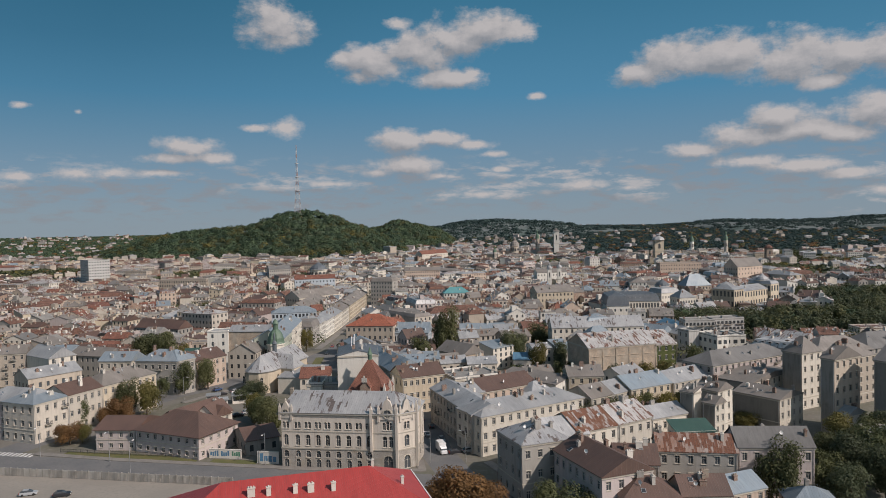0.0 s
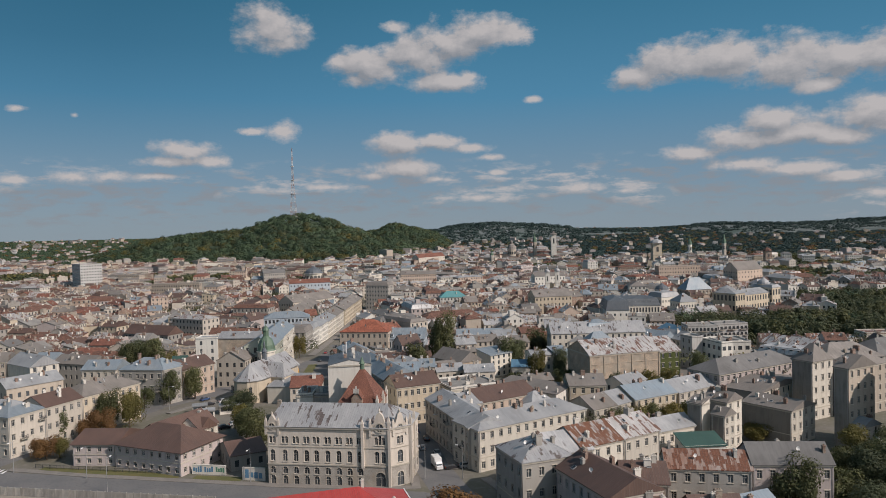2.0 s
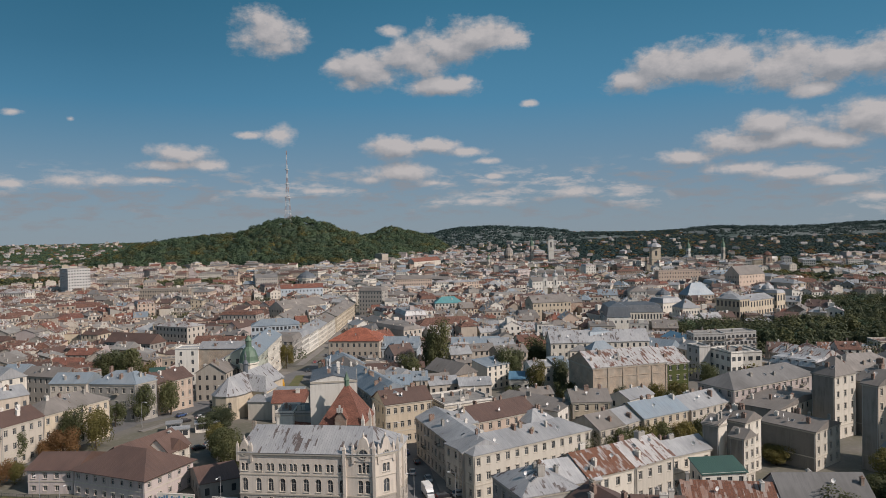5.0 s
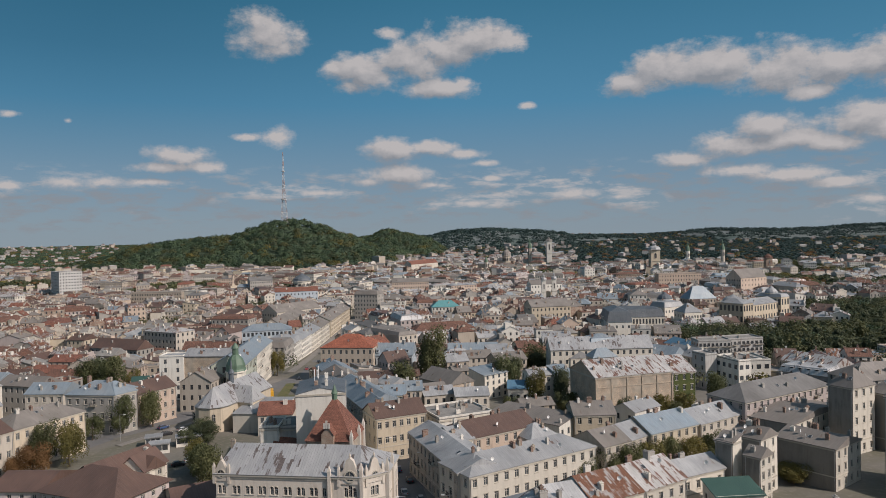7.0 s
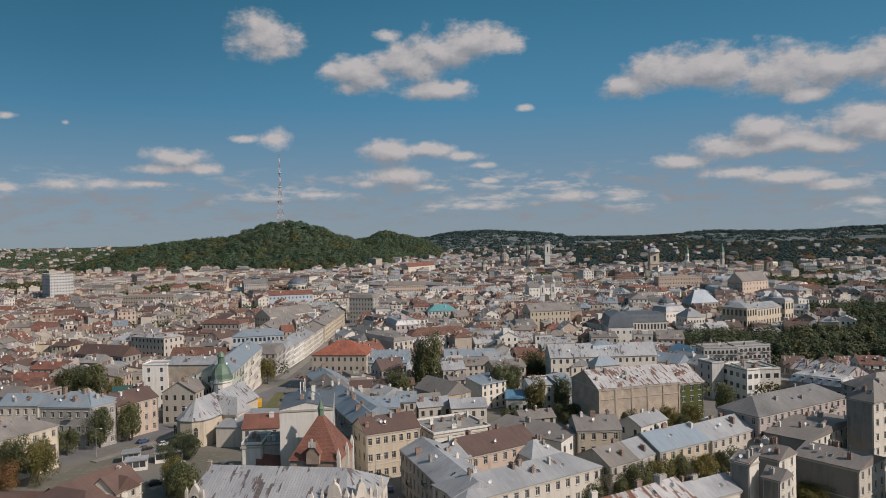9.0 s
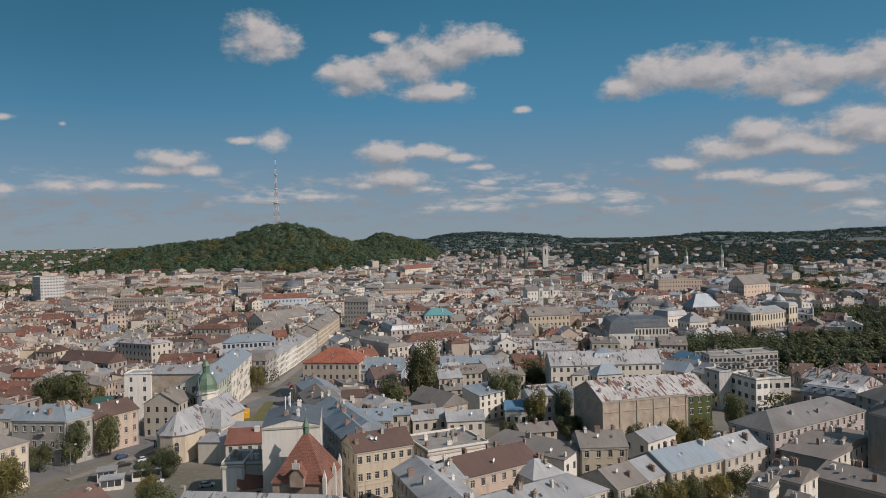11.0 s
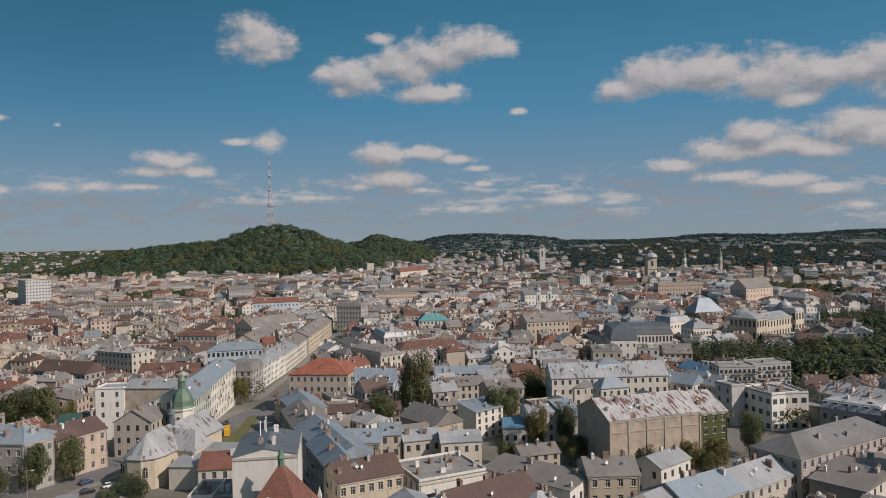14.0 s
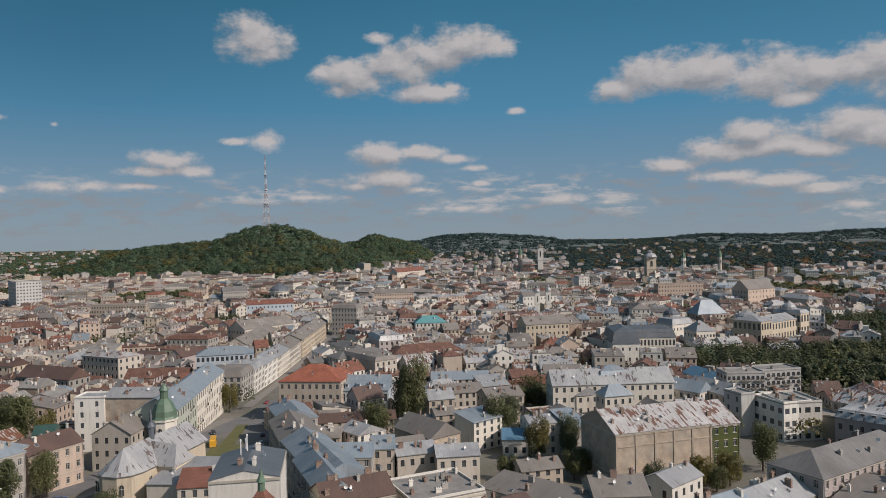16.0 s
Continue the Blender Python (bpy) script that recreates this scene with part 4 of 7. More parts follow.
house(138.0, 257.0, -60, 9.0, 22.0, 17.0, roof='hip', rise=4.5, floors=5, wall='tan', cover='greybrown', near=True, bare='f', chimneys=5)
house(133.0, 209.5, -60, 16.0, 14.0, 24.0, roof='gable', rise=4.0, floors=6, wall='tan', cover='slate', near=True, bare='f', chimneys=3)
house(-121.0, 500.0, 14.0, 31.0, 15.0, 19.0, roof='hip', rise=3.6, floors=4, wall='blue', cover='bluezinc', ww=1.5, wh=2.3, bays=12, chimneys=5)
house(124.9, 531.7, -0.2, 39.3, 18.0, 20.0, roof='mansard', rise=6.5, floors=3, wall='ivory', cover='dark', bays=18, chimneys=4, dormers=10, wh=3.4)
house(158.8, 306.4, 10.0, 26.4, 16.0, 12.0, roof='hip', rise=5, floors=4, wall='grey', cover='greybrown', chimneys=4)
house(186.0, 317.4, 19.4, 36.0, 18.0, 12.0, roof='hip', rise=5.5, floors=4, wall='grey', cover='slate', chimneys=4)
house(117.3, 218.1, -59.8, 6.3, 9.0, 7.0, rise=2, floors=2, wall='white', cover='bluezinc', chimneys=1)
house(110.7, 190.3, -11.8, 6.3, 9.0, 9.0, roof='flat', rise=2, floors=2, wall='white', cover='zinc', blank='f', chimneys=0)
house(-17.3, 255.8, 26.2, 16.2, 12.0, 13.5, rise=3.2, floors=3, wall='yellow', cover='brown', near=True, bays=7, chimneys=6)
house(-25.5, 267.8, -66.7, 32.2, 9.0, 13.3, rise=3.2, floors=3, wall='grey', cover='bluezinc', near=True, chimneys=3, balconies=4)
house(-29.5, 286.5, -64.5, 38.7, 13.0, 13.0, rise=3.2, floors=3, wall='grey', cover='bluezinc', near=True, chimneys=4)
house(-41.9, 314.7, -69.1, 34.3, 13.0, 13.0, rise=3, floors=3, wall='grey', cover='greybrown', near=True, chimneys=5)
house(-51.1, 351.1, -66.4, 22.5, 13.0, 12.0, rise=3, floors=3, wall='grey', cover='bluezinc', chimneys=4)
house(1.3, 264.5, 25.2, 18.4, 17.0, 11.0, roof='flat', floors=3, wall='white', cover='bitumen', blank='f', near=True, chimneys=12)
house(11.8, 242.4, 33.7, 22.2, 14.0, 12.0, rise=3, floors=3, wall='peach', cover='brown', near=True, chimneys=3)
house(0.7, 233.8, 33.4, 5.8, 12.0, 12.0, rise=2.5, floors=3, wall='white', cover='zinc', near=True, chimneys=2)
house(24.1, 240.6, 29.3, 9.6, 10.0, 10.0, roof='hip', rise=3, floors=2, wall='white', cover='zinc', chimneys=3)
house(25.8, 262.8, -41.9, 26.8, 10.0, 9.5, roof='shed', rise=1.5, floors=2, wall='white', cover='greybrown', blank='f', chimneys=4)
house(43.8, 260.7, 1.3, 12.6, 13.0, 11.5, rise=2.8, floors=3, wall='yellow', cover='greybrown', near=True, blank='l', chimneys=4)
house(61.6, 274.4, 39.1, 13.6, 9.0, 9.0, rise=2.2, floors=2, wall='white', cover='zinc', chimneys=2)
house(63.9, 306.2, 17.0, 31.8, 20.0, 16.0, rise=4.6, floors=4, wall='blank', cover='rustpale', blank='fl', near=True, chimneys=8, piers=5)
house(83.7, 312.1, 17.0, 9.7, 20.0, 15.6, rise=4.6, floors=4, wall='ivy', cover='rustpale', near=True, bays=3, chimneys=3)
house(45.8, 330.9, 20.3, 7.5, 13.0, 10.5, roof='shed', rise=3.0, floors=3, wall='grey', cover='bluezinc', near=True, chimneys=1)
house(37.2, 334.6, 9.8, 12.4, 12.0, 11.0, rise=1.6, floors=3, wall='ivory', cover='pale', near=True, chimneys=5)
house(71.4, 384.0, 2.5, 49.0, 14.0, 16.0, rise=5.0, floors=4, wall='ivory', cover='pale', chimneys=8, near=True)
house(69.1, 365.4, 13.4, 11.8, 8.0, 13.8, roof='hip', rise=3.4, floors=3, wall='ivory', cover='bluezinc', chimneys=0)
house(72.5, 386.6, 11.4, 14.5, 12.0, 16.0, roof='mansard', rise=6, floors=3, wall='ivory', cover='bluezinc', chimneys=0)
house(58.9, 393.6, -81.3, 34.3, 10.0, 12.5, rise=3.0, floors=3, wall='ivory', cover='zinc', chimneys=4)
house(102.0, 383.9, -47.1, 18.8, 10.0, 12.5, rise=3.5, floors=3, wall='ivory', cover='bluezinc', chimneys=2)
house(15.8, 342.2, 39.5, 13.3, 10.0, 10.5, roof='shed', rise=2, floors=4, wall='ivory', cover='bluezinc', blank='l', near=True, chimneys=2)
house(3.3, 353.2, 13.5, 7.4, 10.0, 10.5, rise=1.5, floors=4, wall='tan', cover='greybrown', near=True, chimneys=3, blank='l')
house(27.8, 334.7, -5.6, 8.4, 14.0, 6.0, rise=2, floors=1, wall='white', cover='bluepaint', chimneys=0)
house(7.2, 302.6, 7.0, 12.4, 10.0, 9.0, rise=2.2, floors=2, wall='cream', cover='zinc', chimneys=3)
house(-5.6, 305.7, 16.9, 11.9, 10.0, 9.0, rise=2.2, floors=2, wall='cream', cover='zinc', chimneys=3)
house(-1.8, 322.2, -51.3, 19.2, 12.0, 11.0, rise=4, floors=2, wall='blank', cover='greybrown', blank='fl', chimneys=0)
house(-51.5, 403.5, -7.0, 27.0, 21.0, 17.6, roof='hip', rise=5.4, floors=4, wall='tan', cover='orange', chimneys=3, near=True)
house(-29.4, 402.6, -4.2, 20.3, 16.0, 13.0, rise=5.0, floors=2, wall='blue', cover='bluezinc', near=True, bays=9, ww=1.4, wh=3.2, chimneys=3, dormers=4)
house(-58.9, 379.6, 26.5, 17.3, 12.0, 7.5, rise=2.2, floors=3, wall='tan', cover='oldtile', chimneys=6)
house(-31.4, 365.9, 8.6, 32.3, 11.0, 6.5, rise=2.2, floors=2, wall='tan', cover='brown', chimneys=6)
house(-44.0, 366.5, 7.0, 15.0, 11.0, 7.0, rise=2.4, floors=2, wall='tan', cover='greybrown', chimneys=4)
house(-36.7, 337.2, 2.4, 10.0, 11.0, 7.0, rise=2.4, floors=2, wall='tan', cover='greybrown', chimneys=3)
house(-25.2, 342.4, -47.7, 11.1, 11.0, 7.0, rise=2.4, floors=2, wall='white', cover='zinc', chimneys=2)
house(-22.2, 297.8, 0.2, 11.3, 13.0, 11.0, rise=2.4, floors=3, wall='grey', cover='bluezinc', near=True, chimneys=5)
house(-14.5, 305.7, 4.5, 6.7, 12.0, 11.0, rise=2.4, floors=3, wall='tan', cover='bluezinc', chimneys=4)
house(-7.5, 311.5, 20.5, 9.5, 10.0, 8.5, rise=3, floors=2, wall='blank', cover='greybrown', blank='f', chimneys=1)
house(1.4, 384.5, 15.6, 10.8, 12.0, 11.0, rise=3, floors=3, wall='tan', cover='zinc', chimneys=3)
house(-94.0, 344.6, 94.5, 23.6, 14.0, 17.5, rise=4, floors=4, wall='green', cover='bluezinc', ww=1.4, wh=2.4, near=True, balconies=4, chimneys=3)
house(-102.0, 395.4, 95.3, 50.0, 14.0, 17.5, rise=4, floors=4, wall='ivory', cover='bluezinc', ww=1.5, wh=2.5, near=True, balconies=6, chimneys=4)
house(-115.3, 305.0, 62.1, 17.0, 12.0, 12.5, rise=3.4, floors=3, wall='peach', cover='brown', near=True, chimneys=5)
house(-125.9, 292.1, -7.6, 18.6, 14.0, 14.5, balconies=3, roof='hip', rise=3.6, floors=3, wall='grey', cover='bluezinc', near=True, chimneys=6)
house(-120.9, 291.1, 61.6, 8.8, 13.0, 14.5, roof='hip', rise=3.4, floors=3, wall='grey', cover='bluezinc', near=True, chimneys=3)
house(-149.4, 302.3, -1.9, 14.5, 12.0, 13.0, rise=3, floors=3, wall='cream', cover='bluezinc', near=True, chimneys=5)
house(-101.8, 330.0, 86.7, 19.6, 13.0, 12.5, rise=4, floors=3, wall='cream', cover='greybrown', near=True, chimneys=6)
house(-141.3, 226.4, 69.8, 12.6, 14.0, 13.0, balconies=2, roof='hip', rise=3.2, floors=3, wall='cream', cover='bluezinc', near=True, chimneys=2)
house(-147.1, 228.6, -19.2, 24.8, 12.0, 13.0, roof='hip', rise=3.2, floors=3, wall='lilac', cover='zinc', near=True, chimneys=3)
house(-135.7, 238.5, 69.8, 14.0, 12.0, 13.0, rise=3, floors=3, wall='cream', cover='brown', near=True, chimneys=3)
house(-129.0, 256.9, 67.2, 24.5, 13.0, 13.0, roof='hip', rise=3.4, floors=3, wall='yellow', cover='greybrown', near=True, chimneys=4)
house(-169.4, 280.8, 53.6, 20.6, 13.0, 11.0, rise=3, floors=2, wall='tan', cover='zinc', chimneys=6)
house(-207.2, 315.2, 14.6, 16.5, 13.0, 15.0, balconies=8, rise=3, floors=4, wall='tan', cover='greybrown', chimneys=4, near=True)
house(-186.2, 311.2, -33.2, 20.4, 12.0, 14.0, roof='gable', rise=4, floors=4, wall='ivory', cover='zinc', blank='f', chimneys=2)
house(-194.3, 338.3, -5.4, 10.7, 12.0, 12.0, rise=3, floors=3, wall='grey', cover='bluezinc', chimneys=3)
house(-173.4, 327.2, -16.9, 21.5, 12.0, 12.0, rise=3, floors=3, wall='grey', cover='greybrown', chimneys=5)
house(-85.8, 213.0, -22.1, 24.6, 17.0, 7.2, roof='hip', rise=4.4, floors=2, wall='lilac', cover='brown', near=True, chimneys=0, over=0.8, wh=1.4)
house(-106.9, 218.5, -2.8, 12.9, 15.0, 6.6, roof='gable', rise=2.4, floors=2, wall='lilac', cover='brown', near=True, chimneys=0, over=0.6, wh=1.4)
house(-64.2, 212.5, 31.5, 10.1, 14.0, 4.5, rise=2.4, floors=1, wall='grey', cover='brown', chimneys=0)
house(-83.2, 228.6, 76.4, 9.7, 8.0, 6.8, rise=3.6, floors=2, wall='ivory', cover='brown', near=True, chimneys=1)
house(-83.0, 228.7, -24.2, 7.8, 7.0, 6.5, rise=3.0, floors=2, wall='ivory', cover='brown', near=True, chimneys=0)
house(-51.8, 244.9, 1.6, 5.5, 11.0, 13.0, roof='flat', floors=3, wall='white', cover='bitumen', blank='fl', near=True, chimneys=3)
house(-45.5, 246.8, 3.8, 8.1, 11.0, 12.4, roof='flat', floors=3, wall='concrete', cover='bitumen', blank='fl', near=True, chimneys=4)
house(-46.0, 242.2, 14.9, 9.6, 8.0, 8.0, roof='gable', rise=2.4, floors=2, wall='tan', cover='tile', chimneys=0)
house(-61.0, 286.5, 6.3, 11.6, 14.0, 7.5, rise=3, floors=2, wall='cream', cover='tile', chimneys=1)
house(-67.7, 293.8, -4.6, 15.8, 20.0, 7.0, roof='shed', rise=1.2, floors=2, wall='ivory', cover='zinc', blank='fl', chimneys=2)
house(-37.0, 243.0, 98.5, 18.0, 13.6, 24.0, roof='gable', rise=1.6, floors=4, wall='white', cover='dark', near=True, blank='fl', chimneys=3, over=0.1)
house(-122.8, 351.5, 2.0, 10.6, 9.0, 19.2, roof='flat', floors=5, wall='white', cover='zinc', near=True, bays=2, chimneys=0)
house(-105.5, 352.5, -4.0, 23.0, 11.0, 19.5, rise=2.5, floors=5, wall='blank', cover='zinc', blank='f', chimneys=8)
house(-130.0, 332.7, 17.4, 6.2, 9.0, 11.0, rise=2, floors=2, wall='brick', cover='green', blank='f', chimneys=0)
house(-250.1, 504.2, 42.2, 11.4, 12.0, 12.0, rise=3, floors=3, wall='tan', cover='greybrown', chimneys=4)
house(-199.5, 463.5, -22.1, 37.0, 13.0, 13.0, rise=5, floors=3, wall='grey', cover='brown', chimneys=4)
house(-258.5, 521.4, 20.1, 11.9, 12.0, 13.0, rise=3, floors=3, wall='tan', cover='brown', chimneys=4)
house(-226.6, 530.7, -38.8, 19.7, 9.0, 11.0, rise=3, floors=3, wall='white', cover='zinc', chimneys=1)
house(-232.5, 562.4, 95.1, 66.5, 10.0, 12.0, rise=3, floors=3, wall='yellow', cover='zinc', chimneys=4)
house(-145.1, 675.2, 55.7, 51.8, 20.0, 15.0, rise=6, floors=3, wall='cream', cover='greybrown', chimneys=6)
house(-169.3, 803.9, 15.2, 45.2, 16.0, 22.0, rise=4, floors=4, wall='blue', cover='tile', chimneys=3, bays=12)
house(-80.3, 719.3, -15.4, 23.7, 16.0, 24.0, roof='mansard', rise=4, floors=6, wall='grey', cover='greybrown', chimneys=4)
house(-6.6, 666.7, 5.3, 24.4, 14.0, 16.0, roof='hip', rise=5, floors=4, wall='white', cover='teal', chimneys=3)
house(74.5, 596.0, 11.8, 31.6, 20.0, 22.0, roof='gable', rise=5, floors=5, wall='yellow', cover='greybrown', chimneys=5)
house(94.7, 609.7, 25.5, 11.0, 18.0, 20.0, roof='gable', rise=4, floors=5, wall='brick', cover='greybrown', blank='f', chimneys=2)
house(113.1, 529.1, -93.2, 30.3, 16.0, 18.0, roof='mansard', rise=9, floors=3, wall='white', cover='dark', blank='f', chimneys=1)
house(172.0, 609.1, 26.7, 19.4, 16.0, 18.0, roof='mansard', rise=5, floors=3, wall='ivory', cover='zinc', bays=6, chimneys=2)
house(176.4, 571.0, 11.0, 13.8, 16.0, 18.0, roof='hip', rise=6, floors=3, wall='ivory', cover='zinc', bays=6, chimneys=2)
house(233.0, 590.0, 36.0, 64.0, 17.0, 21.0, roof='hip', rise=3.6, floors=3, wall='yellow', cover='zinc', bays=17, chimneys=3, wh=4.0, ww=1.7)
house(213.0, 573.0, 36.0, 13.0, 20.0, 23.5, roof='hip', rise=3.4, floors=3, wall='yellow', cover='zinc', bays=4, chimneys=0, wh=4.2, ww=1.8)
house(255.0, 605.0, 36.0, 12.0, 20.0, 24.5, roof='mansard', rise=3.0, floors=3, wall='yellow', cover='zinc', bays=3, chimneys=0, wh=4.6, ww=2.2)
house(129.5, 394.2, 0.4, 16.0, 11.0, 17.0, balconies=20, roof='flat', floors=5, wall='concrete', cover='bitumen', bays=8, chimneys=3, ww=2.2, wh=1.6)
house(146.8, 401.8, 10.7, 19.1, 11.0, 17.0, balconies=20, roof='flat', floors=5, wall='concrete', cover='bitumen', bays=8, chimneys=3, ww=2.2, wh=1.6)
house(124.4, 347.1, 16.9, 11.8, 15.0, 13.5, roof='flat', floors=3, wall='white', cover='bitumen', near=True, bays=4, ww=2.0, chimneys=4)
house(127.9, 348.6, -85.5, 16.9, 14.0, 13.5, roof='flat', floors=3, wall='white', cover='bitumen', near=True, bays=5, ww=2.0, chimneys=2)
house(112.2, 354.0, 18.5, 6.0, 9.0, 15.0, roof='flat', floors=4, wall='concrete', cover='bitumen', blank='fr', chimneys=0)
house(140.9, 346.1, -39.2, 8.0, 12.0, 8.0, roof='flat', floors=2, wall='yellow', cover='bitumen', blank='f', chimneys=0)
house(155.2, 341.5, -62.3, 24.1, 14.0, 12.0, rise=3.5, floors=3, wall='grey', cover='rustpale', chimneys=6)
house(145.0, 326.7, -47.1, 19.3, 13.0, 10.5, roof='mansard', rise=3.5, floors=2, wall='lilac', cover='pale', chimneys=5, dormers=6)
house(114.4, 381.6, -68.3, 23.0, 11.0, 12.0, rise=3.5, floors=3, wall='cream', cover='zinc', chimneys=4)
house(125.1, 412.8, -78.4, 31.3, 12.0, 12.0, rise=3, floors=3, wall='cream', cover='bluepaint', chimneys=4)
house(42.5, 443.6, 10.6, 13.7, 12.0, 11.0, rise=3, floors=3, wall='yellow', cover='oldtile', chimneys=4)
house(45.2, 439.4, -3.7, 19.2, 12.0, 8.0, rise=3, floors=2, wall='tan', cover='tile', chimneys=1)
house(27.0, 386.4, 20.7, 16.0, 12.0, 11.0, rise=3, floors=3, wall='tan', cover='greybrown', chimneys=4)
house(9.7, 405.5, 12.6, 20.5, 12.0, 10.0, rise=3, floors=3, wall='cream', cover='greybrown', chimneys=6)
house(11.8, 447.1, 0.8, 28.2, 12.0, 10.0, rise=3, floors=3, wall='cream', cover='bluezinc', chimneys=6)
house(30.4, 298.8, 14.6, 12.3, 9.0, 5.5, roof='gable', rise=2, floors=2, wall='tan', cover='greybrown', chimneys=3)
house(-505.0, 958.0, -47.3, 40.0, 27.0, 42.0, roof='flat', floors=11, wall='concrete', cover='bitumen', bays=10, chimneys=2, ww=1.6, wh=1.5)
house(-290.9, 831.5, -15.9, 23.7, 14.0, 22.0, roof='flat', floors=6, wall='white', cover='bitumen', blank='f', chimneys=0)
house(-328.7, 826.7, -0.6, 55.9, 14.0, 22.0, roof='flat', floors=5, wall='tan', cover='bitumen', bays=20, chimneys=0)
house(-290.6, 888.6, -16.5, 25.4, 14.0, 20.0, roof='flat', floors=5, wall='cream', cover='bitumen', bays=8, chimneys=0)
house(-256.4, 978.7, 26.5, 29.6, 16.0, 24.0, rise=5, floors=5, wall='grey', cover='slate', bays=10, chimneys=2)
house(-52.8, 916.9, 6.2, 45.4, 16.0, 22.0, rise=4, floors=5, wall='peach', cover='greybrown', bays=16, chimneys=4)
house(281.0, 926.9, 2.7, 53.3, 16.0, 24.0, roof='flat', floors=5, wall='peach', cover='greybrown', bays=16, chimneys=2)
house(319.7, 813.8, 26.1, 38.4, 20.0, 26.0, rise=9, floors=5, wall='peach', cover='greybrown', bays=8, chimneys=2)
house(215.7, 663.2, 11.2, 25.2, 16.0, 19.0, roof='hip', rise=10, floors=4, wall='tan', cover='bluezinc', bays=8, chimneys=1)
house(103.1, 834.5, 9.7, 35.9, 16.0, 22.0, rise=4, floors=4, wall='white', cover='greybrown', bays=10, chimneys=3)
house(-489.3, 2046.8, 39.3, 78.5, 14.0, 20.0, rise=4, floors=4, wall='peach', cover='tile', bays=10, chimneys=1)
house(-60.8, 1425.8, 58.3, 93.2, 16.0, 24.0, rise=7, floors=4, wall='cream', cover='tile', bays=10, chimneys=1)
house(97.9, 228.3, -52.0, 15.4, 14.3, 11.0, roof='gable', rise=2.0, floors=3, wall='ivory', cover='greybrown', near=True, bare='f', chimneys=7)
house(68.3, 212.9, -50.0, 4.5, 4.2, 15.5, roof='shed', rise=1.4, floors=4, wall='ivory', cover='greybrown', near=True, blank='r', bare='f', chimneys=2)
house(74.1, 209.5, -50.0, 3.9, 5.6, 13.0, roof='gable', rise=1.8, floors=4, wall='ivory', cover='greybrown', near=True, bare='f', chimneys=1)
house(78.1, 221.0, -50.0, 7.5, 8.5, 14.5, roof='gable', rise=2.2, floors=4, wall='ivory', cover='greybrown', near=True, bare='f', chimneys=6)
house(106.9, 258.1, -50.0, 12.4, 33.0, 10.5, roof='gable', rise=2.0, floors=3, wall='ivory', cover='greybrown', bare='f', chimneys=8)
house(-88.9, 226.2, 65.9, 19.2, 13.0, 6.4, roof='gable', rise=4.1, floors=2, wall='lilac', cover='brown', chimneys=0, over=0.8)
house(-106.5, 457.0, 90.0, 22.0, 20.0, 13.0, roof='mansard', rise=4, floors=4, wall='grey', cover='greybrown', ww=1.5, wh=2.2, chimneys=6)
house(-104.5, 479.5, 90.0, 21.0, 16.0, 13.0, roof='mansard', rise=4, floors=4, wall='white', cover='zinc', ww=1.5, wh=2.2, chimneys=6)
house(-104.0, 506.5, 90.0, 31.0, 15.0, 13.0, roof='gable', rise=3.5, floors=4, wall='white', cover='zinc', ww=1.5, wh=2.2, chimneys=6)
house(-104.0, 539.5, 90.0, 33.0, 15.0, 13.0, roof='gable', rise=3.5, floors=4, wall='ivory', cover='zinc', ww=1.5, wh=2.2, chimneys=6)
house(-104.0, 574.5, 90.0, 35.0, 15.0, 13.0, roof='gable', rise=4, floors=4, wall='ivory', cover='greybrown', ww=1.5, wh=2.2, chimneys=6)
house(-105.0, 623.0, 90.0, 50.0, 17.0, 13.0, roof='gable', rise=4, floors=4, wall='yellow', cover='greybrown', ww=1.5, wh=2.2, chimneys=6)
house(-105.0, 675.5, 90.0, 53.0, 17.0, 13.0, roof='gable', rise=4, floors=4, wall='yellow', cover='greybrown', ww=1.5, wh=2.2, chimneys=6)
house(-140.0, 640.0, 90.0, 110.0, 16.0, 12.0, roof='gable', rise=5, floors=3, wall='cream', cover='greybrown', chimneys=8)

# ---- the great corner house with the rose windows ----
def arch_points(w, h, n=8):
    """Outline of a round-headed opening, from its lower left corner."""
    r = w / 2
    return [(-r, 0), (r, 0)] + [(r * math.cos(math.pi * k / n), h - r + r * math.sin(math.pi * k / n)) for k in range(n + 1)]


ARCH = {}


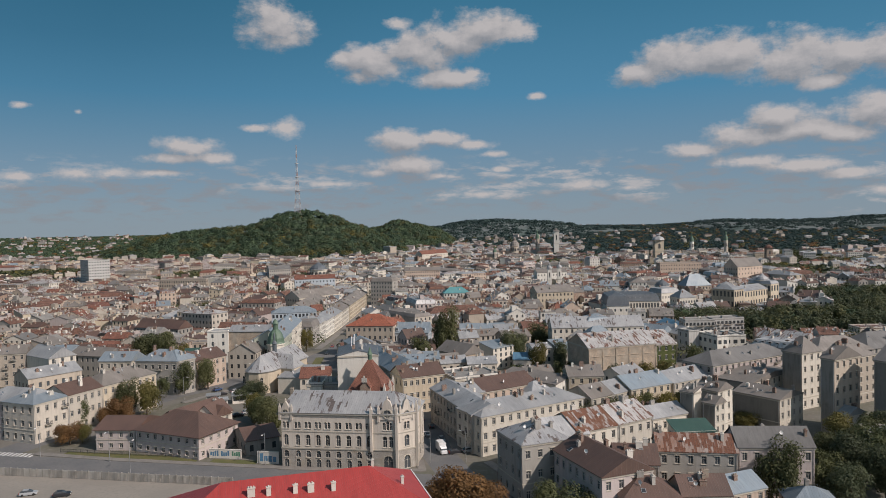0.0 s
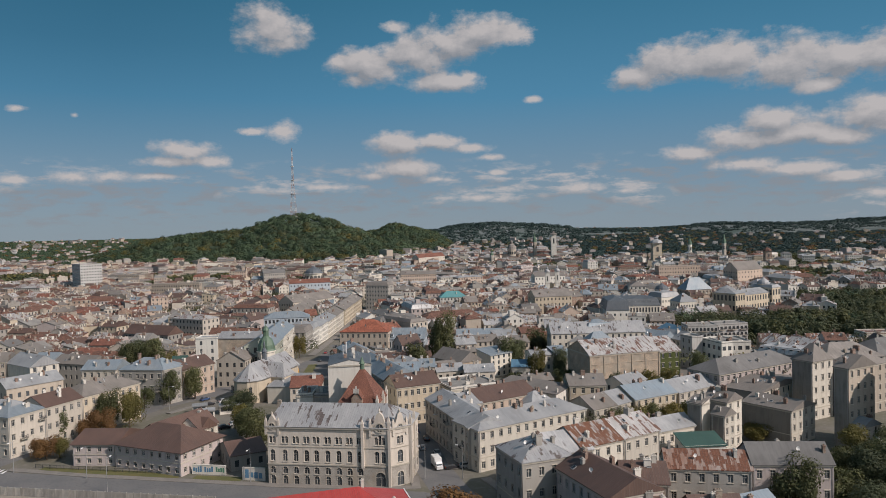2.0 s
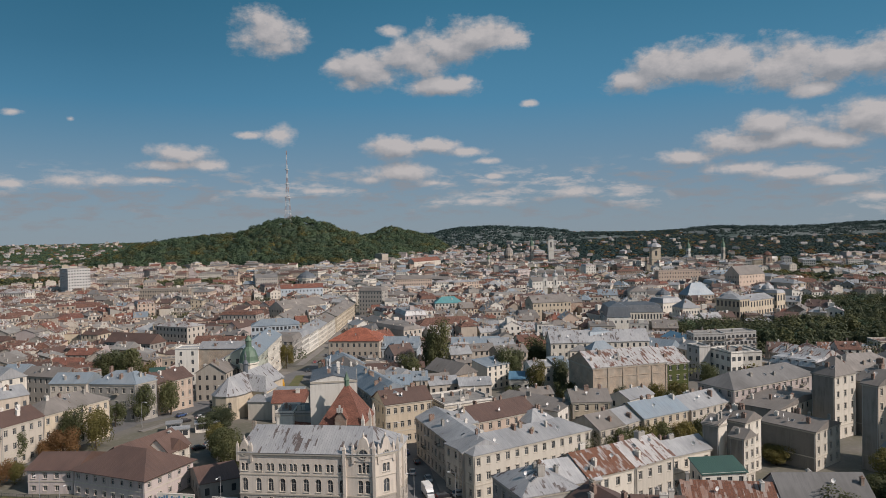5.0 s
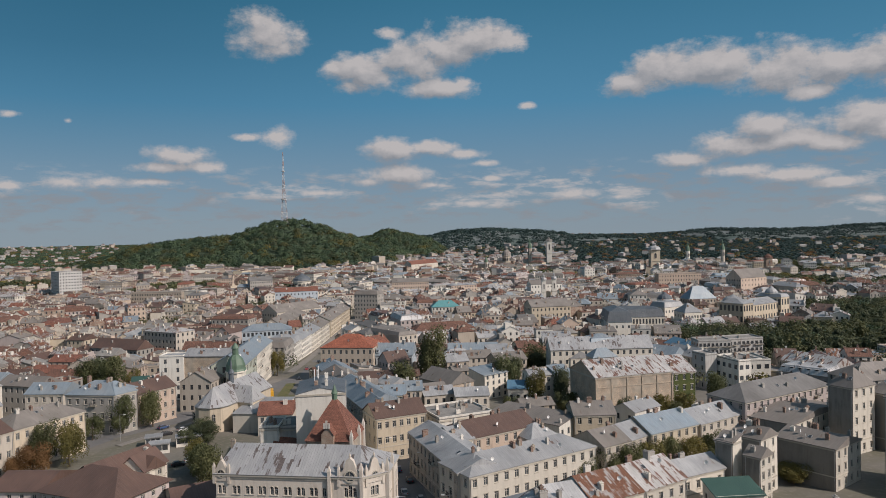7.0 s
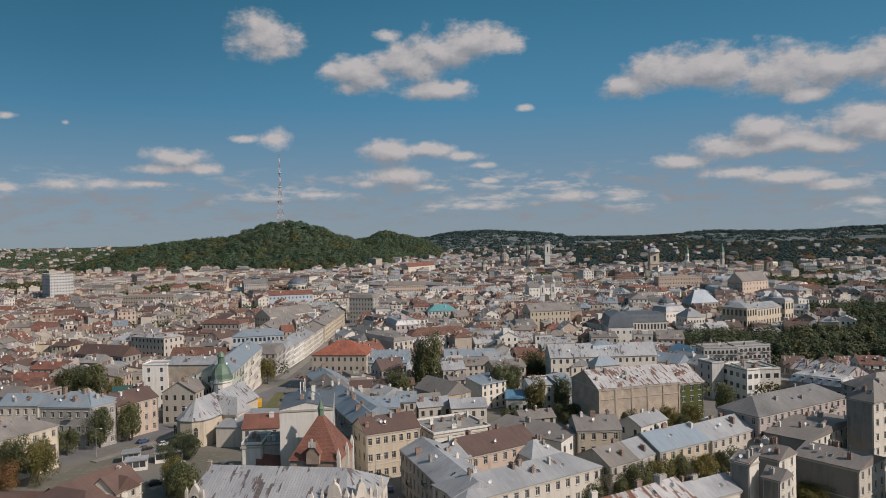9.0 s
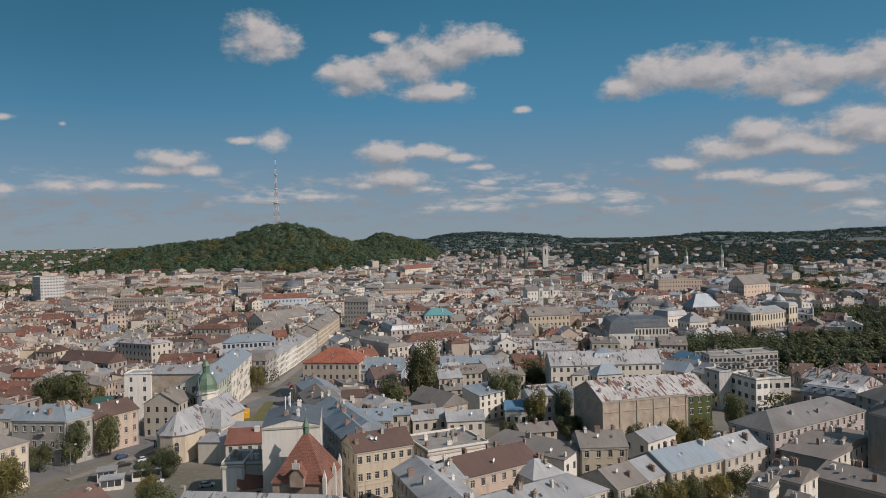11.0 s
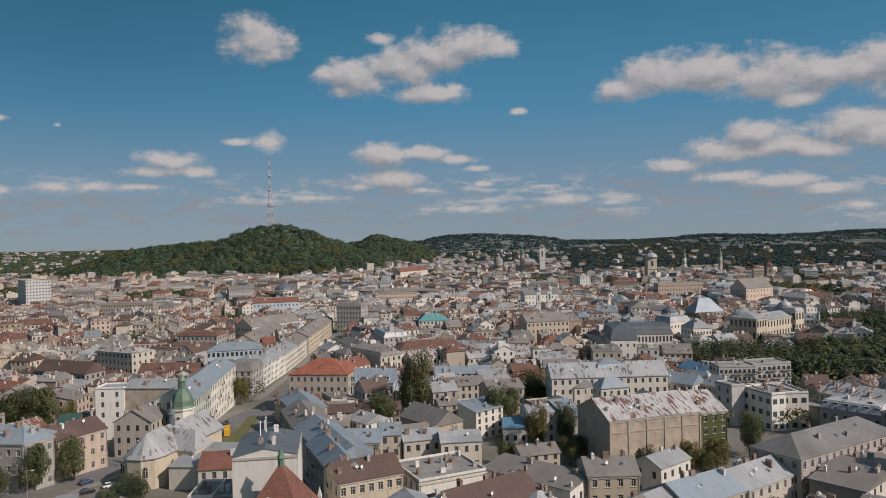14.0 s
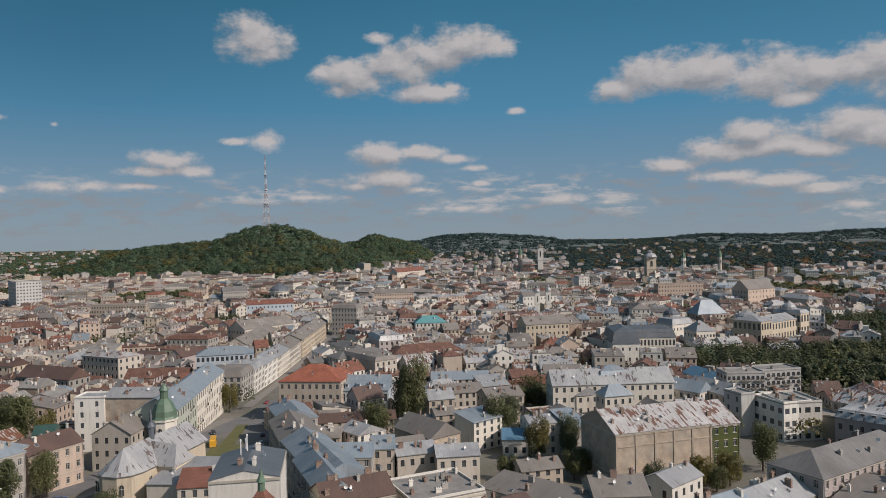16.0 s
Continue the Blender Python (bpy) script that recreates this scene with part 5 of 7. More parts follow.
def arch_window(w, h, wall):
    """A round-headed window: stone surround, spandrels to the wall's plane, glazing bars, pane."""
    key = (w, h)
    if key not in ARCH:
        s = Shape()
        pts = arch_points(w, h)
        top = pts[2:]
        for (a, b), (c, d) in zip(top, top[1:]):
            s.face((a, -0.22, b), (a, -0.22, h + 0.01), (c, -0.22, h + 0.01), (c, -0.22, d), mat=1)
            s.face((a, -0.22, b), (c, -0.22, d), (c, 0, d), (a, 0, b), mat=1)
            k, m = 1.16, h - w / 2
            s.face((a * k, -0.30, m + (b - m) * k), (c * k, -0.30, m + (d - m) * k), (c, -0.30, d), (a, -0.30, b), mat=2)
            s.face((a * k, -0.22, m + (b - m) * k), (c * k, -0.22, m + (d - m) * k), (c * k, -0.30, m + (d - m) * k), (a * k, -0.30, m + (b - m) * k), mat=2)
        s.box(-0.035, -0.06, 0.05, 0.035, 0.0, h - 0.1)
        s.box(-w / 2, -0.06, h * 0.62, w / 2, 0.0, h * 0.62 + 0.06)
        s.box(-w / 2, -0.06, 0, w / 2, 0.0, 0.08)
        s.box(-w / 2 - 0.12, -0.36, -0.16, w / 2 + 0.12, -0.0, -0.02, mat=2)
        p = Shape()
        p.face(*[(a, 0.01, b) for a, b in pts])
        ARCH[key] = (s.mesh("window", [FRAME, wall, TRIM]), p.mesh("pane", [GLASS]))
    return ARCH[key]


def pierced(s, u0, u1, z0, z1, holes, at, deep=0.22, back=None):
    """A wall strip with rectangular recesses (centre, sill, width, height), cut as a grid."""
    us = sorted({u0, u1, *[round(c - w / 2, 4) for c, b, w, h in holes], *[round(c + w / 2, 4) for c, b, w, h in holes]})
    zs = sorted({z0, z1, *[round(b, 4) for c, b, w, h in holes], *[round(b + h, 4) for c, b, w, h in holes]})
    for a, b in zip(us, us[1:]):
        for c, d in zip(zs, zs[1:]):
            mu, mz = (a + b) / 2, (c + d) / 2
            if any(abs(mu - q) < w / 2 and e < mz < e + h for q, e, w, h in holes):
                continue
            s.face(at(a, c), at(b, c), at(b, d), at(a, d))
    for c, b, w, h in holes:
        l, r, t = c - w / 2, c + w / 2, b + h
        s.face(at(l, b), at(r, b), at(r, b, deep), at(l, b, deep))
        s.face(at(l, t, deep), at(r, t, deep), at(r, t), at(l, t))
        s.face(at(l, b), at(l, b, deep), at(l, t, deep), at(l, t))
        s.face(at(r, b, deep), at(r, b), at(r, t), at(r, t, deep))


GRAND = plaster("great_house_stone", (0.56, 0.50, 0.43), 0.45)
RUSTIC = brickwork("rusticated_stone", (0.46, 0.42, 0.375), (0.38, 0.355, 0.32))


def great_house(x, y, rot, w, d):
    root = new("corner_house")
    root.matrix_basis = pose(x, y, 0, 0, 0, rot)
    tagged(root, "ornate grey stone corner house with rose windows and patched zinc roof", "house")
    PLACED.append((x, y, radians(rot), w + 8, d + 4))
    eave = 15.5
    fy = -d / 2
    s, low = Shape(), Shape()
    spots, doors = [], []
    cols = [1.35, 4.75, 7.75, 10.7, 13.4, 16.5, 19.5, 22.4, 25.3]
    for c in cols:
        spots += [(c - 0.5, 11.0, 0.75, 1.9), (c + 0.5, 11.0, 0.75, 1.9), (c, 6.2, 1.25, 3.1)]
        doors += [(c, 2.9, 1.35, 1.9), (c, 0.05, 1.3, 2.4)]
    g = 30.6
    spots += [(g - 0.95, 11.0, 0.75, 2.1), (g, 11.0, 0.75, 2.6), (g + 0.95, 11.0, 0.75, 2.1), (g - 0.85, 6.2, 1.1, 3.1), (g + 0.85, 6.2, 1.1, 3.1)]
    doors += [(g, 0.05, 2.6, 3.8)]
    front = lambda u, z, k=0.0: (-w / 2 + u, fy + k, z)
    pierced(s, 0, w, 5.4, eave, spots, front)
    pierced(low, 0, w, -2.5, 5.4, doors, front)
    # chamfered corner and the street side
    cx, cy = w / 2, fy
    ch = [(cx, cy), (cx + 4.6, cy + 4.0), (cx + 4.6, d / 2), (-w / 2, d / 2), (-w / 2, cy)]
    corner = []
    for i in range(4):
        a, b = Vector((*ch[i], 0)), Vector((*ch[i + 1], 0))
        L = (b - a).length
        dv = (b - a) / L
        nv = Vector((dv.y, -dv.x, 0))
        at = (lambda a, dv, nv: lambda u, z, k=0.0: tuple(a + dv * u - nv * k + Vector((0, 0, z))))(a, dv, nv)
        hs, hl = [], []
        if i == 0:
            hs = [(L / 2 - 0.5, 11.0, 0.8, 2.1), (L / 2 + 0.5, 11.0, 0.8, 2.1), (L / 2, 6.2, 1.5, 3.2)]
            hl = [(L / 2, 0.05, 1.9, 3.7)]
        elif i == 1:
            n = max(1, int(L / 3))
            hs = [h for k in range(n) for h in ((L * (k + 0.5) / n, 11.0, 0.9, 1.9), (L * (k + 0.5) / n, 6.2, 1.2, 3.1))]
            hl = [(L * (k + 0.5) / n, 1.6, 1.3, 2.4) for k in range(n)]
        pierced(s, 0, L, 5.4, eave, hs, at)
        pierced(low, 0, L, -2.5, 5.4, hl, at)
        corner += [(at(q, b0, 0.22), math.atan2(dv.y, dv.x), ww_, hh_) for q, b0, ww_, hh_ in hs + hl]
    part("wall", s.mesh("wall", [GRAND]), root)
    part("ground_storey", low.mesh("ground_storey", [RUSTIC]), root, "rusticated grey stone ground storey")
    for c, b, ww_, hh_ in spots + doors:
        corner.append((front(c, b, 0.22), 0.0, ww_, hh_))
    for p, turn, ww_, hh_ in corner:
        f, pn = arch_window(ww_, hh_, GRAND)
        o = part("window", f, root, m=Matrix.Translation(p) @ Matrix.Rotation(turn, 4, "Z"))
        part("pane", pn, o)
    # string courses and cornice
    c = Shape()
    for z0, z1, k in ((5.25, 5.6, 0.16), (10.0, 10.25, 0.10), (14.5, 15.0, 0.2), (15.0, 15.5, 0.42)):
        c.box(-w / 2 - k, fy - k, z0, w / 2, fy + 0.05, z1)
        for i in (0, 1):
            a, b = Vector((*ch[i], 0)), Vector((*ch[i + 1], 0))
            dv = (b - a).normalized()
            nv = Vector((dv.y, -dv.x, 0)) * k
            q = [a + nv, b + nv, b - nv * 0.2, a - nv * 0.2]
            c.prism([(v.x, v.y) for v in q], z0, z1)
    part("cornice", c.mesh("cornice", [TRIM]), root)
    # steep sheet roof with hips at the corner
    r = Shape()
    o, rz = 0.55, eave + 4.5
    e = eave + 0.02
    A, B, C, D, E = (-w / 2 - o, fy - o, e), (w / 2, fy - o, e), (cx + 4.6 + o, cy + 4.0 - 0.3, e), (cx + 4.6 + o, d / 2 + o, e), (-w / 2 - o, d / 2 + o, e)
    R0, R1 = (-w / 2 + 1.2, 0.5, rz), (w / 2 - 2.2, 0.5, rz)
    r.face(A, B, R1, R0)
    r.face(B, C, R1)
    r.face(C, D, R1)
    r.face(D, E, R0, R1)
    r.face(E, A, R0)
    r.face(E, D, C, B, A)
    part("roof", r.mesh("roof", [COVER["pale"]]), root)
    # gabled bays with a rose each

    def bay(u, half, top, rose, turn=None):
        q = Shape()
        t0 = Matrix.Translation((-w / 2 + u, fy - 0.25, 0)) if turn is None else turn
        out = [(-half, eave - 1.6), (half, eave - 1.6), (half, eave + 0.6), (half * 0.62, eave + 1.3), (half * 0.32, top - 0.7), (0, top), (-half * 0.32, top - 0.7), (-half * 0.62, eave + 1.3), (-half, eave + 0.6)]
        q.face(*[(a, 0, b) for a, b in out])
        for (a, b), (a2, b2) in zip(out, out[1:] + out[:1]):
            q.face((a, 0, b), (a, 0.9, b), (a2, 0.9, b2), (a2, 0, b2))
        q.face(*[(a, 0.9, b) for a, b in reversed(out)])
        for sx in (-1, 1):
            q.box(sx * half - 0.3, -0.12, eave - 2.2, sx * half + 0.3, 0.5, eave + 1.5)
            q.rings([(0.42, eave + 1.5), (0.0, eave + 2.6)], n=4, cx=sx * half, cy=0.2, turn=0.785)
        q.rings([(0.16, top - 0.2), (0.28, top + 0.3), (0.0, top + 1.0)], n=6, cx=0, cy=0.4)
        g_ = part("gable", q.mesh("gable", [GRAND]), root, m=t0)
        zc, R = eave + 0.1, rose
        rg, pn = Shape(), Shape()
        for k in range(16):
            a, b = 2 * math.pi * k / 16, 2 * math.pi * (k + 1) / 16
            P = lambda t, rr, yy: (rr * math.cos(t), yy, zc + rr * math.sin(t))
            rg.face(P(a, R, -0.16), P(b, R, -0.16), P(b, R * 1.3, -0.16), P(a, R * 1.3, -0.16))
            rg.face(P(a, R * 1.3, -0.16), P(b, R * 1.3, -0.16), P(b, R * 1.3, 0.02), P(a, R * 1.3, 0.02))
            rg.face(P(b, R, -0.16), P(a, R, -0.16), P(a, R, 0.02), P(b, R, 0.02))
        rg.box(-0.05, -0.1, zc - R, 0.05, -0.02, zc + R)
        rg.box(-R, -0.1, zc - 0.05, R, -0.02, zc + 0.05)
        pn.face(*[(R * math.cos(2 * math.pi * k / 16), -0.012, zc + R * math.sin(2 * math.pi * k / 16)) for k in range(16)])
        ro = part("rose_window", rg.mesh("rose_window", [TRIM]), g_)
        part("pane", pn.mesh("pane", [GLASS]), g_)

    bay(1.35, 1.7, eave + 3.1, 0.75)
    bay(30.6, 2.5, eave + 4.2, 1.05)
    bay(0, 2.0, eave + 4.0, 0.6, Matrix.Translation((cx + 2.3 + 0.15, cy + 2.0 - 0.15, 0)) @ Matrix.Rotation(math.atan2(4.0, 4.6), 4, "Z"))
    # pinnacles along the corner
    for px, py, hh in ((cx - 0.1, cy - 0.1, 3.4), (cx + 4.7, cy + 4.0, 3.4), (w / 2 - 7.2, cy - 0.2, 2.4), (cx + 4.7, cy + 9, 3.0)):
        q = Shape()
        q.box(px - 0.35, py - 0.35, 0 if hh > 3 else 5, px + 0.35, py + 0.35, eave + hh * 0.45)
        q.rings([(0.55, eave + hh * 0.45), (0.0, eave + hh)], n=4, cx=px, cy=py, turn=0.785)
        part("pinnacle", q.mesh("pinnacle", [GRAND]), root)
    part("chimney", chimney_mesh(BRICK_CH, 1.0, 2.2), root, m=pose(-w / 2 - 0.6, 3, eave + 2.0))


great_house(-34.2, 199.6, -7.3, 33.2, 15)



# ---- the red-roofed building beneath the camera's start ----
red = house(-35.6, 145.1, 17.4, 54, 24.1, 9, roof='hip', rise=6.2, floors=2, wall='cream', cover='red', chimneys=0, over=0.3, label="long cream building under a bright red sheet-metal hip roof")
for u, v, top, wide in ((-9.4, -4.0, 13.16, 1.5), (-6.0, -4.2, 13.04, 0.9), (-0.7, -4.4, 12.92, 0.9), (2.4, -4.6, 12.83, 1.3), (7.0, -4.9, 12.70, 0.9), (21.8, -3.7, 11.70, 0.6), (16.2, 0.9, 14.54, 0.6)):
    part("chimney", chimney_mesh(WHITEWASH, wide, 1.5), red, "white plastered chimney", m=pose(u, v, top))
gutter = Shape()
gutter.box(27.25, -12.4, 8.75, 27.5, 12.4, 9.0)
part("gutter", gutter.mesh("gutter", [WHITE]), red)

# ---- the steep tiled tower roof behind it ----
def tiled_tower(x, y, rot, half_w, half_d, eave, top):
    root = new("chapel")
    root.matrix_basis = pose(x, y, 0, 0, 0, rot)
    tagged(root, "brick chapel under a steep red clay-tile pyramid roof with small lantern", "chapel")
    PLACED.append((x, y, radians(rot), half_w * 2, half_d * 2))
    s = Shape()
    s.box(-half_w, -half_d, -2, half_w, half_d, eave)
    part("wall", s.mesh("wall", [WALL["brick"]]), root)
    r = Shape()
    o = 0.4
    c = [(-half_w - o, -half_d - o, eave), (half_w + o, -half_d - o, eave), (half_w + o, half_d + o, eave), (-half_w - o, half_d + o, eave)]
    for i in range(4):
        r.face(c[i], c[(i + 1) % 4], (0, 0, top))
    r.face(*reversed(c))
    part("roof", r.mesh("roof", [COVER["tile"]]), root)
    g = Shape()
    for sx in (-1.6, 1.6):
        g.face((sx, -half_d - 1.2, eave - 0.5), (sx, -half_d * 0.35, eave - 0.5), (sx, -half_d * 0.35, eave + 3.2), (sx, -half_d - 1.2, eave + 2.0))
    g.face((-1.6, -half_d - 1.2, eave - 0.5), (1.6, -half_d - 1.2, eave - 0.5), (1.6, -half_d - 1.2, eave + 2.0), (0, -half_d - 1.2, eave + 4.2), (-1.6, -half_d - 1.2, eave + 2.0))
    for sx in (-1, 1):
        g.face((sx * 1.9, -half_d - 1.4, eave + 1.8), (0, -half_d - 1.4, eave + 4.4), (0, -half_d * 0.2, eave + 4.4), (sx * 1.9, -half_d * 0.2, eave + 1.8), mat=1)
    part("gable", g.mesh("gable", [WALL["brick"], COVER["tile"]]), root)
    f = Shape()
    for k in range(3):
        f.box(-0.9 + 0.6 * k, -half_d - 1.5, eave + 3.6, -0.4 + 0.6 * k, -half_d - 1.25, eave + 5.0 + (0.7 if k == 1 else 0))
    part("finial", f.mesh("finial", [WHITEWASH]), root)
    n = Shape()
    n.rings([(0.75, top - 1.4), (0.7, top + 0.6), (0.95, top + 0.7), (0.55, top + 1.6), (0.0, top + 3.2)], n=8)
    part("lantern", n.mesh("lantern", [COVER["copper"]]), root)
    for px, py in ((half_w, -half_d), (half_w, half_d), (half_w + 0.4, 0)):
        q = Shape()
        q.box(px - 0.4, py - 0.4, -2, px + 0.4, py + 0.4, eave + 1.2)
        q.rings([(0.6, eave + 1.2), (0.0, eave + 3.2)], n=4, cx=px, cy=py, turn=0.785)
        part("pinnacle", q.mesh("pinnacle", [WHITEWASH]), root)


tiled_tower(-30.8, 228.5, -7, 6.1, 6.2, 14.0, 24.5)


# ---- church with the green-domed tower by the wide street ----
def church_tower(x, y, z, r, body, dome, name, label, wall, cover, sides=8, turn=0.39, lantern=True):
    root = new(name)
    root.matrix_basis = pose(x, y, z)
    tagged(root, label, "tower")
    PLACED.append((x, y, 0, r * 2, r * 2))
    s = Shape()
    s.rings([(r, -3), (r, body), (r * 1.12, body + 0.3), (r * 1.12, body + 0.9), (r * 0.9, body + 1.0)], n=sides, turn=turn)
    part("shaft", s.mesh("shaft", [WALL[wall]]), root)
    q = Shape()
    q.rings([(r * 1.02, body * 0.55), (r * 1.1, body * 0.55 + 0.2), (r * 1.1, body * 0.55 + 0.6), (r * 1.0, body * 0.55 + 0.8)], n=sides, turn=turn)
    part("cornice", q.mesh("cornice", [TRIM]), root)
    for i in range(sides):
        a = turn + 2 * math.pi * (i + 0.5) / sides
        rr = r * math.cos(math.pi / sides)
        f, pn = arch_window(round(r * 0.34, 1), round(body * 0.2, 1), WALL[wall])
        o = part("window", f, root, m=Matrix.Translation((rr * math.cos(a) * 1.03, rr * math.sin(a) * 1.03, body * 0.68)) @ Matrix.Rotation(a + math.pi / 2, 4, "Z"))
        part("pane", pn, o)
    d = Shape()
    k = dome
    rings = [(r * 1.1, body + 0.9), (r * 1.0, body + k * 0.12), (r * 0.95, body + k * 0.25), (r * 0.72, body + k * 0.42), (r * 0.42, body + k * 0.52)]
    if lantern:
        rings += [(r * 0.32, body + k * 0.54), (r * 0.32, body + k * 0.72), (r * 0.42, body + k * 0.73), (r * 0.2, body + k * 0.84), (0.08, body + k * 0.9), (0.06, body + k)]
    else:
        rings += [(0.0, body + k * 0.75)]
    d.rings(rings, n=max(sides, 8), turn=turn)
    part("dome", d.mesh("dome", [COVER[cover]]), root)
    return root


church_tower(-88.6, 328.6, -2.5, 3.9, 14.8, 13.8, "church_tower", "cream church tower with green copper dome and lantern", "ivory", "copper")


def church(x, y, rot):
    root = new("church")
    root.matrix_basis = pose(x, y, 0, 0, 0, rot)
    tagged(root, "cream plaster church with round apse and patched grey metal roof", "church")
    PLACED.append((x, y, radians(rot), 18, 34))
    hw, n0, n1, e = 6.2, -4.0, 26.0, 8.4
    out = [(hw, n0), (hw, n1), (-hw, n1), (-hw, n0)] + [(-hw * math.cos(a), n0 - hw * math.sin(a)) for a in (0.6, 1.2, 1.94, 2.54)]
    s = Shape()
    s.prism(out, -2, e)
    part("wall", s.mesh("wall", [WALL["yellow"]]), root)
    r = Shape()
    big = [(a * 1.06, (b + 4) * 1.04 - 4, e - 0.1) for a, b in out]
    R0, R1 = (0, n0, e + 6), (0, n1, e + 6)
    r.face(big[0], big[1], R1, R0)
    r.face(big[2], big[3], R0, R1)
    for i in range(3, 7):
        r.face(big[i], big[i + 1], R0)
    r.face(big[7], big[0], R0)
    r.face(*[(a, b, c - 0.25) for a, b, c in reversed(big)])
    part("roof", r.mesh("roof", [COVER["pale"]]), root)
    # transept with its own hipped roof
    t = Shape()
    t.box(hw - 1, 2, -2, hw + 5.5, 11, e - 0.4)
    part("transept", t.mesh("transept", [WALL["yellow"]]), root)
    q = Shape()
    a, b, c, d = (hw - 1, 1.4, e - 0.4), (hw + 6.1, 1.4, e - 0.4), (hw + 6.1, 11.6, e - 0.4), (hw - 1, 11.6, e - 0.4)
    u, v = (0.8, 6.5, e + 5.2), (hw + 3.2, 6.5, e + 4.6)
    q.face(a, b, v, u)
    q.face(c, d, u, v)
    q.face(b, c, v)
    q.face(d, c, b, a)
    part("transept_roof", q.mesh("transept_roof", [COVER["pale"]]), root)
    for px, py, a in ((-hw * 0.94, n0 - 3.4, 0), (hw * 0.55, n0 - hw * 0.86, 0.5), (hw + 0.02, -1, 1.57), (hw + 5.52, 6.5, 1.57)):
        f, pn = arch_window(1.1, 3.2, WALL["yellow"])
        o = part("window", f, root, m=Matrix.Translation((px, py, 3)) @ Matrix.Rotation(a, 4, "Z"))
        part("pane", pn, o)
    l = Shape()
    l.rings([(1.0, e + 5), (0.9, e + 8.6), (1.3, e + 8.8), (0.7, e + 10), (0.35, e + 10.3), (0.35, e + 11.4), (0.5, e + 11.5), (0.0, e + 14.5)], n=8, cx=0, cy=8)
    part("ridge_turret", l.mesh("ridge_turret", [COVER["dark"]]), root)


church(-84.0, 294.2, -14)

# white vent pipes on the tall white block, kiosks and painted walls by the yard
def vent_pipe(x, y, z, h):
    root = new("vent_pipe")
    root.matrix_basis = pose(x, y, z)
    tagged(root, "slim white vent pipe standing on a flat roof", "pipe")
    s = Shape()
    s.rings([(0.13, -0.6), (0.13, h), (0.2, h), (0.2, h + 0.3), (0.0, h + 0.45)], n=10)
    part("pipe", s.mesh("pipe", [WHITE]), root)
    q = Shape()
    q.rings([(0.16, 0.2), (0.2, 0.25), (0.2, 0.45), (0.16, 0.5)], n=10)
    part("collar", q.mesh("collar", [STEEL]), root)


for a in ((-39.6, 246.0, 24.6, 3.4), (-38.8, 248.0, 24.8, 3.8), (-39.6, 250.0, 24.6, 2.6)):
    vent_pipe(*a)


def kiosk(x, y, turn, w, d):
    root = new("kiosk")
    root.matrix_basis = pose(x, y, 0, 0, 0, turn)
    tagged(root, "small white flat-roofed street kiosk with glazed front", "kiosk")
    PLACED.append((x, y, radians(turn), w, d))
    s = Shape()
    s.box(-w / 2, -d / 2, -0.3, w / 2, d / 2, 2.9)
    part("body", s.mesh("body", [WHITEWASH]), root)
    r = Shape()
    r.box(-w / 2 - 0.3, -d / 2 - 0.5, 2.9, w / 2 + 0.3, d / 2 + 0.3, 3.2)
    part("roof", r.mesh("roof", [COVER["zinc"]]), root)
    for k in range(3):
        g = Shape()
        a = -w / 2 + 0.3 + k * (w - 0.6) / 3
        g.box(a, -d / 2 - 0.05, 0.9, a + (w - 0.6) / 3 - 0.2, -d / 2 + 0.05, 2.5)
        part("window", g.mesh("window", [GLASS]), root)


for a in ((-93.0, 262.5, 20, 6, 4), (-86.5, 270.5, 20, 8, 4), (-98, 270, 20, 5, 4)):
    kiosk(*a)


def painted_wall(x0, y0, x1, y1, h, colours):
    """A yard wall with areas of faded spray paint."""
    root = new("yard_wall")
    L = math.hypot(x1 - x0, y1 - y0)
    root.matrix_basis = pose(x0, y0, 0, 0, 0, math.degrees(math.atan2(y1 - y0, x1 - x0)))
    tagged(root, "pale plastered yard wall with faded blue and green spray paint", "wall")
    s = Shape()
    s.box(0, -0.15, -0.3, L, 0.15, h)
    s.box(-0.05, -0.22, h, L + 0.05, 0.22, h + 0.12)
    part("wall", s.mesh("wall", [WHITEWASH]), root)
    rr = random.Random(int(x0 * 10))
    for k, c in enumerate(colours):
        q = Shape()
        for j in range(4):
            a = L * (k + 0.12 + 0.2 * j) / len(colours)
            q.box(a, -0.165, 0.5 + rr.uniform(0, 0.4), a + L / len(colours) * 0.16, -0.151, h * rr.uniform(0.6, 0.9))
        part("paint_patch", q.mesh("paint_patch", [c]), root)


SPRAY_BLUE, SPRAY_GREEN = plain("spray_blue", (0.10, 0.22, 0.34), 0.8), plain("spray_green", (0.10, 0.24, 0.16), 0.8)
painted_wall(-75.5, 203, -65.5, 201.5, 2.6, [SPRAY_BLUE, SPRAY_BLUE, SPRAY_GREEN])
painted_wall(-59.6, 197.5, -53.2, 196.6, 3.4, [SPRAY_BLUE])

